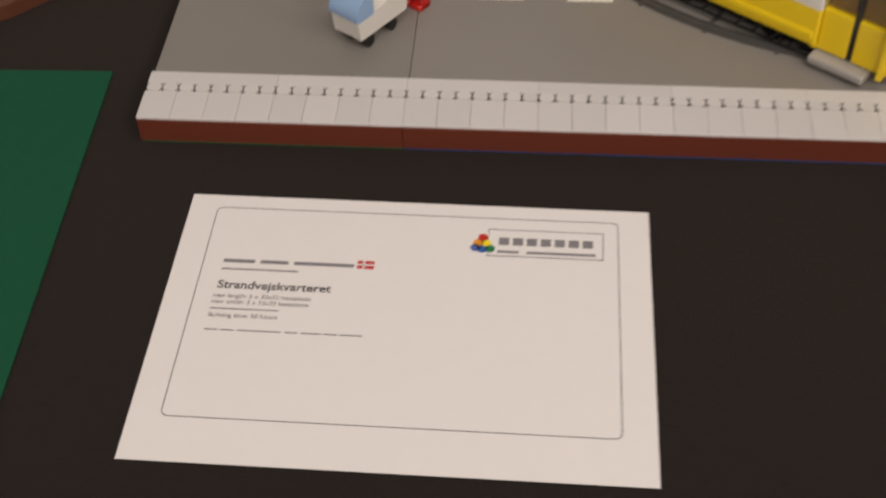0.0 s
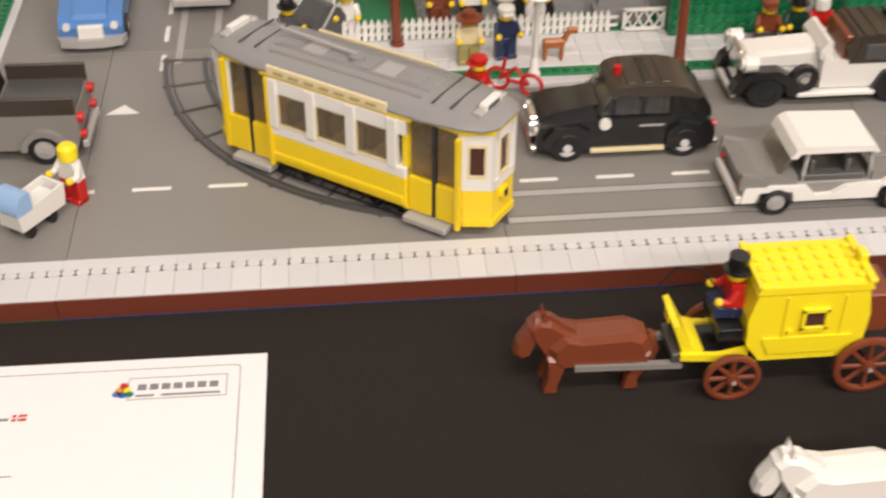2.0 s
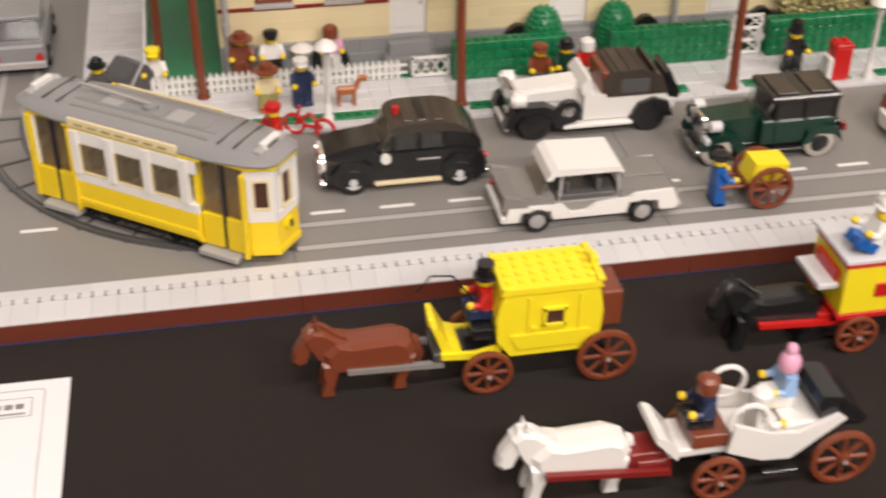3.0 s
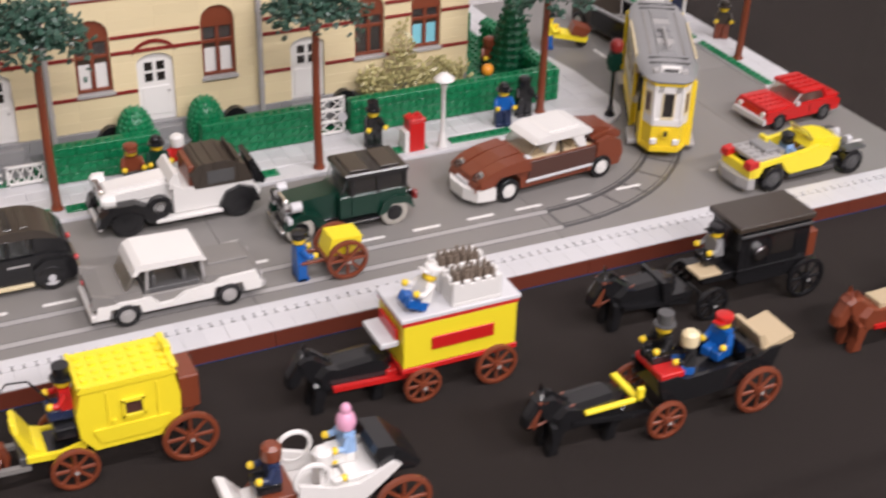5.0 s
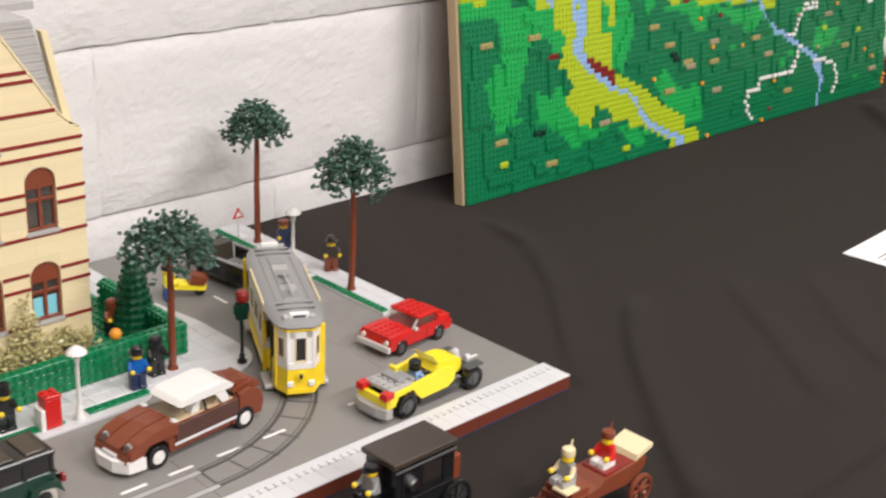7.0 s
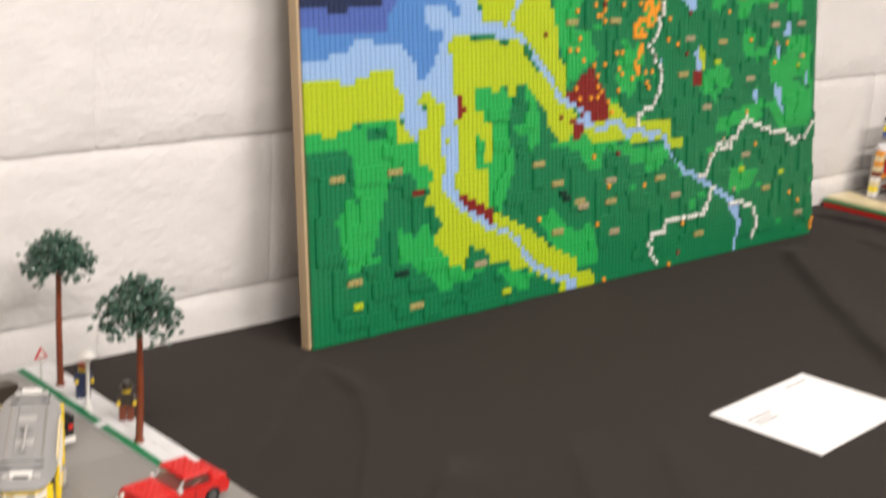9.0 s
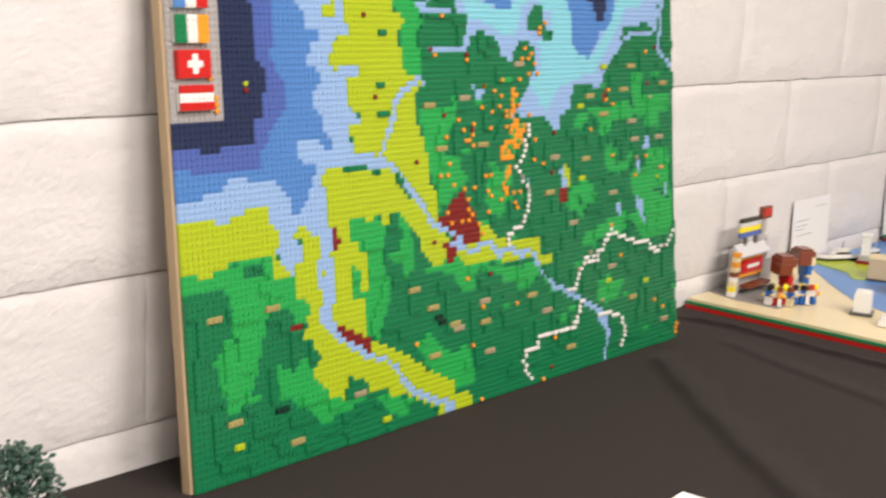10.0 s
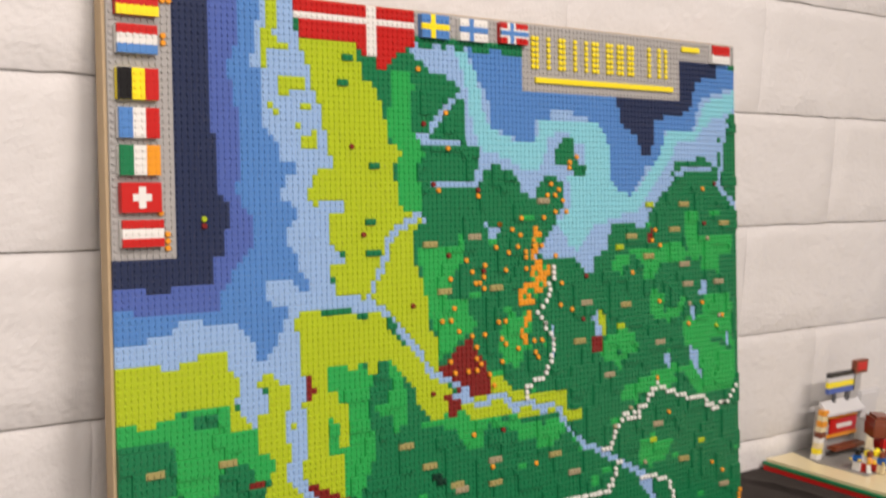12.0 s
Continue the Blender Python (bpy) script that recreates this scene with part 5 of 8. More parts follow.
def street_lamp(x, y, h, label):
    t = thing("street_lamp", label, "street lamp", pose(x / 1000, y / 1000, PZ / 1000), "white street lamps")
    part("base", Shape().lathe(0, 0, 0, [(4.4, 0), (4.4, 3), (3.2, 4.5), (3.2, 12), (2.2, 14)], 12), WHITE, t, smooth=True)
    part("post", Shape().lathe(0, 0, 13, [(2.1, 0), (1.9, h - 34), (3.0, h - 32), (3.2, h - 24)], 12), WHITE, t, smooth=True)
    part("shade", Shape().lathe(0, 0, h - 12, [(3.4, -2), (9.5, 1), (9.2, 2.4), (4, 6.5), (1, 7.6)], 16), WHITE, t, "white dish shade", smooth=True)


street_lamp(873, 220, 76, "white plastic street lamp with a dish shade on the green verge")
street_lamp(428, 223, 72, "white plastic street lamp with a dish shade near the fence")
street_lamp(1249, 396, 72, "white plastic street lamp with a dish shade on the side verge")
pb = thing("post_box", "red toy post box with a white notice side", "post box", pose(0.848, 0.226, PZ / 1000))
part("body", Shape().box(-7.5, 7.5, -7, 7, 0, 28, 0.5), RED, pb)
part("cap", Shape().box(-8, 8, -7.4, 7.4, 28, 31.2, 0.5).studs(-8, -8, 2, 2, 31), RED, pb)
part("notice", Shape().box(-12, -7.7, -7, 6, 0, 20, 0.4), WHITE, pb, "white side block")
tl = thing("traffic_light", "dark green slim traffic light with a red head", "traffic light", pose(1.05, 0.222, PZ / 1000))
part("post", Shape().cyl(0, 0, 0, 1.8, 54, n=8).cyl(0, 0, 0, 5, 2.4, n=10).cyl(0, 0, 2.4, 3, 6, n=8), BLACK, tl)
part("housing", Shape().box(-5, 5, -4, 4, 46, 64, 0.6).box(-7.5, -5, -3, 3, 52, 62, 0.5).box(5, 7.5, -3, 3, 52, 62, 0.5), DARKGREEN, tl)
part("lamp_head", Shape().lathe(0, -1, 64, [(4, 0), (6.5, 3), (6.5, 9), (5, 12), (2, 13)], 12), DARKRED, tl)
sg = thing("warning_sign", "small white triangular warning sign with a red edge", "road sign", pose(1.247, 0.5, PZ / 1000))
part("post", Shape().cyl(0, 0, 0, 1.2, 26, n=8), WHITE, sg)
part("plate", Shape().prism([(-8, 26), (8, 26), (0, 39)], "y", -1, 0.6), RED, sg, "red-edged triangle")
part("face", Shape().prism([(-4.6, 28), (4.6, 28), (0, 35.5)], "y", -1.5, -0.9), WHITE, sg)


# ---- toy figures and animals: one plain mesh each ----
def figure(x, y, z, turn, label, torso, legs, head=FLESH, hat=None, hatmat=BLACK, sit=False, arms=None, tilt=0):
    s = Shape()
    mats = [legs, torso, head, hatmat, arms or torso]
    s.slot = 0
    if sit:
        s.box(-3.6, 3.6, -7.6, 7.6, 0, 7, 0.8)
        for d in (-4, 4):
            s.box(3, 12, d - 3.6, d + 3.6, 0.5, 7.5, 0.8)
        b = 7
    else:
        for d in (-4, 4):
            s.box(-3.6, 3.8, d - 3.7, d + 3.7, 0, 14, 0.7)
            s.box(-3.6, 5.4, d - 3.7, d + 3.7, 0, 3.4, 0.6)
        s.box(-3.6, 3.6, -7.6, 7.6, 13, 16.5, 0.6)
        b = 16.5
    s.slot = 1
    s.add([(-3.6, -7.6, b), (3.6, -7.6, b), (3.6, 7.6, b), (-3.6, 7.6, b), (-3.4, -5.4, b + 12.8), (3.4, -5.4, b + 12.8), (3.4, 5.4, b + 12.8), (-3.4, 5.4, b + 12.8)],
          [(0, 1, 2, 3), (4, 5, 6, 7), (0, 1, 5, 4), (1, 2, 6, 5), (2, 3, 7, 6), (3, 0, 4, 7)])
    s.slot = 4
    for d in (-1, 1):
        s.rod((0, d * 6.6, b + 11), (4.5, d * 8.6, b + 4.5), 2.3, 8, 2.0)
        s.rod((4.5, d * 8.6, b + 4.5), (8.5, d * 8.2, b + 4.8), 2.0, 8)
    s.slot = 2
    for d in (-1, 1):
        s.ball(10, d * 8.1, b + 4.9, 2.5, n=8)
    s.lathe(0, 0, b + 12.8, [(2.6, 0), (4.6, 1.2), (5.0, 2.2), (5.0, 7.0), (4.4, 8.4), (2.4, 9.4)], 12)
    s.slot = 3
    t = b + 19
    if hat == "bowler":
        s.lathe(0, 0, t, [(7.6, 0), (7.6, 1.0), (5.4, 1.3), (5.2, 5), (3, 7.2)], 12)
    elif hat == "top":
        s.lathe(0, 0, t, [(7.4, 0), (7.4, 1.0), (5.2, 1.3), (5.4, 9)], 12)
    elif hat == "cap":
        s.lathe(0, 0, t - 1, [(5.4, 0), (6.4, 3.4), (6.0, 5), (3, 6)], 12).box(2, 8.5, -4, 4, t - 0.4, t + 0.8, 0.3)
    elif hat == "hair":
        s.lathe(0, 0, t - 5.5, [(5.9, 0), (6.3, 4), (6, 8), (3.6, 10)], 12)
    elif hat == "bonnet":
        s.lathe(0, 0, t - 3, [(5.5, -2), (6.2, 2), (5.4, 6), (3, 8.4), (3.4, 11), (2.6, 13.4), (1.0, 14.4)], 12)
    elif hat == "wide":
        s.lathe(0, 0, t - 1, [(10, 0), (10, 1.2), (5.4, 2), (5, 6), (2.6, 7)], 14)
    elif hat == "plume":
        s.lathe(0, 0, t, [(5.4, 0), (6, 2), (5.4, 6), (2, 8)], 10).rod((-2, 0, t + 5), (-4, 0, t + 13), 1.4, 6, 0.6)
    return solid("toy_figure", s, mats, label, "toy figure", pose(x / 1000, y / 1000, z / 1000, 0, tilt, turn), "toy figures", smooth=True)


def horse(x, y, z, mat, label, bridle=None, saddle=None):
    """Faces the -x way; x, y is the middle of its body."""
    s = Shape()

    def slab_of(poly, w, y=0.0, shrink=0.8, edge=0.55):
        """A thick outline with faceted flanks."""
        n = len(poly)
        cx, cz = sum(p[0] for p in poly) / n, sum(p[1] for p in poly) / n
        small = [(cx + (px - cx) * shrink, cz + (pz - cz) * shrink) for px, pz in poly]
        v = []
        for q, yy in ((small, y - w), (poly, y - w * edge), (poly, y + w * edge), (small, y + w)):
            v += [(px, yy, pz) for px, pz in q]
        f = [tuple(range(n))[::-1], tuple(range(3 * n, 4 * n))]
        for k in range(3):
            f += [(k * n + i, k * n + (i + 1) % n, (k + 1) * n + (i + 1) % n, (k + 1) * n + i) for i in range(n)]
        s.add(v, f)

    s.slot = 0
    slab_of([(-25, 22), (-21, 17.5), (-8, 18), (8, 19), (20, 17.5), (27, 20), (29, 26), (26, 33), (19, 36), (-10, 34.5), (-19, 37), (-26, 30)], 10.5, 0, 0.84)
    slab_of([(-9, 34), (-16, 38), (-24, 44.5), (-31, 46), (-36, 42), (-34, 35), (-28, 24), (-22, 20)], 6.6, 0, 0.8)
    slab_of([(-26, 46.5), (-32, 46.5), (-41.5, 31), (-43, 24), (-39.5, 20.5), (-35, 22), (-31, 33), (-26, 38)], 5.2, 0, 0.8)
    slab_of([(-10, 36), (-16, 40), (-24, 47), (-27, 48), (-24, 43), (-16, 37)], 2.0, 0, 0.9)
    for d in (-1, 1):
        slab_of([(-26, 45), (-30, 45), (-28.5, 51)], 1.5, d * 3.4, 0.7)
        slab_of([(-26, 25), (-15, 23), (-18, 12), (-20, 5), (-19.5, 0), (-27.5, 0), (-27, 4), (-25, 11)], 3.8, d * 6.0, 0.86)
        slab_of([(13, 25), (28, 25), (26, 15), (22, 8), (22.5, 0), (14.5, 0), (15.5, 7), (17.5, 14)], 3.8, d * 6.2, 0.86)
    slab_of([(27, 33), (31, 31), (34, 20), (32, 11), (29, 12), (28, 22)], 2.6, 0, 0.7)
    if saddle is not None:
        s.slot = 2
        slab_of([(-9, 30), (14, 30), (15, 36.6), (9, 37.6), (-5, 37), (-9, 37.8)], 8.4, 0, 0.94, 0.85)
    if bridle is not None:
        s.slot = 1
        for c, w, h in ((-40, 4.6, 25.5), (-33, 5.6, 42)):
            for d in (-1, 1):
                s.box(c - 1.0, c + 7.0, d * w - 0.7, d * w + 0.7, h - 1, h + 1, 0.3)
            s.box(c - 1.4, c + 0.4, -w, w, h - 1, h + 1, 0.3)
        for d in (-1, 1):
            s.rod((-39.5, d * 5.0, 25), (-29, d * 5.8, 43), 1.0, 6)
            s.rod((-36.5, d * 5.2, 23), (-32, d * 5.8, 42), 0.8, 6)
            s.rod((-34.5, d * 5.4, 25), (-9, d * 7.0, 36), 0.7, 6)
    return solid("toy_horse", s, [mat, bridle or mat, saddle or mat], label, "toy horse", pose(x / 1000, y / 1000, z / 1000), "toy horses")


# ---- wheels ----
def cart_wheel(parent, x, y, r, mat=BROWN):
    w = part("wheel", Shape().wheel(x, y, r, r, 3.6, r * 0.83), mat, parent, "spoked wheel", smooth=True)
    sp = Shape()
    for k in range(8):
        a = math.pi * k / 4
        sp.rod((x, y, r), (x + r * 0.86 * math.cos(a), y, r + r * 0.86 * math.sin(a)), 1.15, 6, 1.4)
    part("spokes", sp, mat, w)
    part("hub", Shape().cyl(x, y - 3, r, 3.4, 6, "y", 12).cyl(x, y - 4.2, r, 1.6, 8.4, "y", 8), mat, w)
    part("hub_pin", Shape().cyl(x, y - 4.8, r, 1.3, 9.6, "y", 8), GREY, w)


def car_wheel(parent, x, y, r, w=6.5, rim=GREY, tyre=BLACK):
    t = part("wheel", Shape().wheel(x, y, r, r, w, r * 0.62), tyre, parent, smooth=True)
    part("rim", Shape().cyl(x, y - w * 0.4, r, r * 0.62, w * 0.8, "y", 16).cyl(x, y - w * 0.52, r, r * 0.3, w * 1.04, "y", 10), rim, t, "rim", smooth=True)


def four(parent, xf, xr, half, r, w=6.5, rim=GREY, tyre=BLACK):
    for x in (xf, xr):
        for d in (-1, 1):
            car_wheel(parent, x, d * half, r, w, rim, tyre)


# ---- trams ----
class Body(Shape):
    """Body parts are drawn on a low plan and raised to the full height."""
    def mesh(self, name, mats, scale=0.001, smooth=False):
        lo, hi = [0, 9, 30, 57, 60, 110], [0, 9, 33, 71, 74, 124]
        self.v = [(x, y, float(np.interp(z, lo, hi))) for x, y, z in self.v]
        return Shape.mesh(self, name, mats, scale, smooth)


def tram(m, label, number):
    t = thing("tram", label, "tram", m, "toy trams")
    L, W, z0 = 200, 53, 9.0
    hw = W / 2
    hp = hw - 4.5

    def ring(s, a, b, w, za, zb):
        """A body section with tapered ends."""
        s.prism([(a + 15, -w), (b - 15, -w), (b, -w * 0.58), (b, w * 0.58), (b - 15, w), (a + 15, w), (a, w * 0.58), (a, -w * 0.58)], "z", za, zb)
        return s
    part("underframe", Shape().box(40, L - 40, -hw + 4, hw - 4, 5, z0 + 2, 0.6), BLACK, t)
    for x in (62, 134):
        part("bogie", Shape().box(x - 17, x + 17, -hw + 6, hw - 6, 2.5, 7.5, 0.8), BLACK, t)
        for d in (-1, 1):
            for e in (-10, 10):
                part("wheel", Shape().cyl(x + e, d * (hw - 8) - 2, 5.5, 5.4, 4, "y", 14), BLACK, t)
    for d in (-1, 1):
        part("step", Shape().box(21, 51, d * hw - 5 if d > 0 else -hw - 4, d * hw + 4 if d > 0 else -hw + 5, 3.4, 8, 0.8), GREY, t, "grey boarding step")
        part("step", Shape().box(L - 51, L - 21, d * hw - 5 if d > 0 else -hw - 4, d * hw + 4 if d > 0 else -hw + 5, 3.4, 8, 0.8), GREY, t, "grey boarding step")
        part("lifeguard", Shape().box(52, L - 52, d * hw - 0.6, d * hw + 0.6, 3.6, 5.0, 0.2), BLACK, t)
        for k in range(9):
            part("lifeguard_bar", Shape().rod((56 + 10 * k, d * hw, 5), (60 + 10 * k, d * (hw - 2), 9), 0.6, 5), BLACK, t)
    low = ring(Body(), 0, L, hp - 0.6, z0, 30)
    part("platform_body", low, GOLD, t, "yellow platform ends")
    part("side_panel", Body().box(50, L - 50, -hw - 0.6, hw + 0.6, z0 + 2, 29, 0.8).box(52, L - 52, -hw - 1.6, hw + 1.6, z0 + 5, z0 + 9, 0.6), GOLD, t, "yellow lower side panel")
    part("waist_rail", Body().box(50, L - 50, -hw - 0.9, hw + 0.9, 29, 34.4, 0.5).box(50, L - 50, -hw - 0.6, hw + 0.6, 50, 57, 0.4), WHITE, t, "white waist rail")
    for d in (-1, 1):
        for x in (52, 80, 109, 138):
            part("pillar", Body().box(x, x + 6.5, d * hw - 2.2, d * hw + 0.8 if d > 0 else d * hw + 2.2, 33.5, 57, 0.4), WHITE, t, "white window pillar")
        for x in (58.5, 86.5, 115.5):
            part("window_pane", Body().box(x, x + 22.8, d * hw - 0.5, d * hw + 0.2, 34, 50.5, 0.05), TRAM_GLASS, t, "smoky brown window")
            part("window_frame", Body().box(x, x + 22.8, d * hw - 1.2, d * hw + 0.9, 34.2, 35.6, 0.2).box(x, x + 1.2, d * hw - 1.2, d * hw + 0.9, 35, 50, 0.2).box(x + 21.6, x + 22.8, d * hw - 1.2, d * hw + 0.9, 35, 50, 0.2), TAN, t)
        for x0 in (16, L - 50):
            part("door_leaf", Body().box(x0, x0 + 15.5, d * hp - 2, d * hp + (0.2 if d > 0 else 2), z0, 30, 0.4), GOLD, t, "yellow folding door")
            part("door_leaf", Body().box(x0 + 18.5, x0 + 34, d * hp - 2, d * hp + (0.2 if d > 0 else 2), z0, 30, 0.4), GOLD, t, "yellow folding door")
            part("door_pane", Body().box(x0, x0 + 34, d * (hp - 1.4) - 0.3, d * (hp - 1.4) + 0.3, 30, 57, 0.05), TRAM_GLASS, t, "smoky brown door window")
            part("door_bar", Body().box(x0 + 15.6, x0 + 18.4, d * hp - 1.4, d * hp + 1.0, z0, 57, 0.3), BLACK, t, "black door bar")
            part("door_post", Body().box(x0 - 3.5, x0, d * hp - 3, d * hp + (0 if d > 0 else 3), z0, 57, 0.3), GOLD, t)
            part("door_post", Body().box(x0 + 34, x0 + 37, d * hw - 2.4, d * hw + 1.2, z0, 57, 0.3), GOLD, t)
    fw = hp * 0.58
    for e, s in ((0, 1), (L, -1)):
        a, b = sorted((e, e + s * 3))
        p0, p1 = sorted((e - s * 0.6, e + s * 1.2))
        cab = Body().box(a, b, -fw, -5, 30, 57, 0.4).box(a, b, 5, fw, 30, 57, 0.4)
        cab.box(min(a, p0), max(b, p1), -fw, fw, 29.6, 34.5, 0.4).box(a, b, -fw, fw, 51.5, 58, 0.4)
        part("cab_front", cab, WHITE, t, "white cab front")
        part("cab_pane", Body().box(*sorted((e + s, e + s * 2)), -5, 5, 34, 52, 0.05), DARKBROWN if number == 5 else DARKPANE, t, "dark cab window")
        part("cab_window_frame", Body().box(p0, p1, -5.8, -4.4, 34, 52, 0.2).box(p0, p1, 4.4, 5.8, 34, 52, 0.2).box(p0, p1, -5, 5, 34, 35.6, 0.2), TAN, t)
        for c_ in (-fw + 0.9, fw - 0.9):
            part("front_rib", Body().box(p0, p1, c_ - 1.3, c_ + 1.3, 31, 57, 0.3), WHITE, t)
        for d in (-1, 1):
            def cheek(za, zb, u0, u1, out=0.0):
                """A flat piece along the slanted corner, u from 0 at the front to 1 at the side."""
                q = [(e + s * (15 * u), d * (fw + (hp - 0.4 - fw) * u + out)) for u in (u0, u1)]
                return [q[0], q[1], (q[1][0] + s * 0.8, q[1][1] - d * 2.4), (q[0][0] + s * 0.8, q[0][1] - d * 2.4)], "z", za, zb
            ck = Body().prism(*cheek(30, 57, 0, 0.2)).prism(*cheek(30, 57, 0.82, 1.0)).prism(*cheek(30, 36, 0.2, 0.82)).prism(*cheek(52, 57, 0.2, 0.82))
            part("cab_cheek", ck, WHITE, t, "white cab cheek")
            part("cheek_window", Body().prism(*cheek(36, 52, 0.2, 0.27, 0.3)).prism(*cheek(36, 52, 0.75, 0.82, 0.3)).prism(*cheek(36, 37.4, 0.27, 0.75, 0.3)).prism(*cheek(50.6, 52, 0.27, 0.75, 0.3)), TAN, t, "cream corner window frame")
            part("cheek_pane", Body().prism(*cheek(37.4, 50.6, 0.27, 0.75, -0.6)), DARKBROWN, t)
            part("corner_post", Body().box(*sorted((e + s * 14.6, e + s * 18)), *sorted((d * (hp - 3.2), d * hp)), 30, 57, 0.4), WHITE, t)
        part("bumper", ring(Body(), e - 1.2 if e == 0 else e - 34, e + 34 if e == 0 else e + 1.2, hp * 0.98, z0 - 1, z0 + 3), GOLD, t)
        lamp = part("number_plate", Shape().cyl(min(e, e - s * 2.2), 0, 26, 4.6, 2.2, "x", 14), GOLD, t, "round number plate")
        part("number_mark", Shape().box(e - s * 2.5 - 0.3, e - s * 2.5 + 0.3, -1.6, 1.6, 23.6, 28.4, 0.1), BLACK, lamp)
        for d in (-1, 1):
            part("headlight", Shape().box(min(e, e - s * 2), max(e, e - s * 2), d * fw * 0.78 - 3, d * fw * 0.78 + 3, 15, 21, 0.8), WHITE, t, "white headlight block") if number == 8 else None
    part("cornice", ring(Body(), -1, L + 1, hp + 0.6, 57, 60).box(46, L - 46, -hw - 0.5, hw + 0.5, 57.1, 59.9, 0.4), GOLD, t, "yellow cornice")
    roof = Shape()
    rows_ = ((0.8, 74), (1.2, 75.6), (-0.4, 77.6), (-3.0, 79.6), (-6.5, 81.2), (-11, 82.4), (-15, 83))
    for out, z in rows_:
        w, a, b = hw + out, -1 - 1.6 * out, L + 1 + 1.6 * out
        n_ = w - 4
        roof.v += [(a + 16, -n_, z), (a + 42, -w, z), (b - 42, -w, z), (b - 16, -n_, z), (b - 5, -n_ * 0.8, z), (b, -n_ * 0.5, z), (b, n_ * 0.5, z), (b - 5, n_ * 0.8, z), (b - 16, n_, z), (b - 42, w, z), (a + 42, w, z), (a + 16, n_, z), (a + 5, n_ * 0.8, z), (a, n_ * 0.5, z), (a, -n_ * 0.5, z), (a + 5, -n_ * 0.8, z)]
    for k in range(len(rows_) - 1):
        for q in range(16):
            roof.f.append((16 * k + q, 16 * k + (q + 1) % 16, 16 * k + 16 + (q + 1) % 16, 16 * k + 16 + q))
    roof.f += [tuple(range(16))[::-1], tuple(range(16 * len(rows_) - 16, 16 * len(rows_)))]
    roof.m = [0] * len(roof.f)
    part("roof", roof, MIDGREY, t, "grey rounded roof", smooth=True)
    part("clerestory", Body().box(44, L - 44, -9, 9, 68.4, 70.0, 0.6), MIDGREY, t, "grey raised roof middle")
    for e_ in (24, 36, L - 38, L - 26):
        part("roof_seam", Shape().box(e_, e_ + 1.2, -hw + 9, hw - 9, 82.2, 83.6, 0.2), DARKGREY, t)
    for d in (-1, 1):
        part("roof_step", Shape().box(46, L - 46, d * 15 - 1.4, d * 15 + 1.4, 80.5, 82.8, 0.4), ROADGREY, t)
    for k in range(6):
        part("roof_tile", Body().box(48 + 17 * k, 62 + 17 * k, -7.6, 7.6, 69.9, 70.7, 0.3), GREY if k % 3 == 1 else MIDGREY, t)
    for d in (-1, 1):
        part("destination_board", Body().box(52, L - 62, d * (hw + 0.4) - 1, d * (hw + 0.4) + 1, 59, 65.5, 0.4), TAN, t, "cream roof board with unreadable marks")
        for k in range(7):
            part("board_mark", Body().box(58 + 11 * k, 65 + 11 * k, d * (hw + 1.6) - 0.3, d * (hw + 1.6) + 0.3, 61.2, 62.8, 0.1), OLIVE, t)
    for e, s in ((10, -1), (L - 10, 1)):
        part("sign_box", Body().box(e - 2.4, e + 2.4, -9, 9, 65, 71.5, 0.6), WHITE, t, "white end sign box")
        part("sign_mark", Body().box(e + s * 2.5 - 0.3, e + s * 2.5 + 0.3, -6, 6, 67.2, 69.6, 0.1), DARKGREY, t)
        part("sign_block", Body().box(e - 3, e + 3, -15, -9.2, 64.5, 69, 0.8).box(e - 3, e + 3, 9.2, 15, 64.5, 69, 0.8), GREY, t)
        part("roof_lamp", Body().ball(e - s * 2, 12.5, 66.5, 3.2, n=10), GREY, t)
    part("trolley_base", Body().cyl(L / 2, 0, 70.3, 5, 3, n=12), MIDGREY, t)
    part("trolley_pole", Body().rod((L / 2, 0, 73.5), (L / 2 - 56, 0, 76), 1.2, 8), GREY, t)
    part("ceiling_lining", Body().box(50, L - 50, -hw + 3, hw - 3, 55.5, 56.6, 0.2), OLIVE, t)
    # added board: its olive colour stands in for a lit interior behind the panes
    part("centre_partition", Body().box(52, L - 52, -0.8, 0.8, 24, 52, 0.2), OLIVE, t)
    for k in range(3):
        part("seat_row", Body().box(60 + 28 * k, 66 + 28 * k, -hw + 5, -4, 24, 44, 0.6).box(60 + 28 * k, 66 + 28 * k, 4, hw - 5, 24, 44, 0.6).box(66 + 28 * k, 76 + 28 * k, -hw + 5, hw - 5, 24, 34, 0.6), SOFTTOP, t, "dark brown seats")


tram(pose(0.2219, 0.1678, RZ / 1000, 0, 0, -36.8), "yellow and white toy tram with grey roof on the curved track", 5)
tram(pose(1.048, 0.128, RZ / 1000, 0, 0, 61.5), "yellow and white toy tram with grey roof coming round the corner", 8)

# ---- motor cars: x forward, middle of the car on the ground ----
def car_base(name, label, x, y, turn, group="toy cars"):
    return thing(name, label, "toy car", pose(x / 1000, y / 1000, RZ / 1000, 0, 0, turn), group)


def lights(p, xf, xr, half, z, front=WHITE, rear=RED, r=2.8):
    for d in (-1, 1):
        part("headlight", Shape().cyl(xf - 1, d * half, z, r, 2.6, "x", 12), front, p, "round headlight")
        part("tail_light", Shape().cyl(xr - 1.4, d * half, z, r * 0.75, 2.4, "x", 10), rear, p, "red tail light")


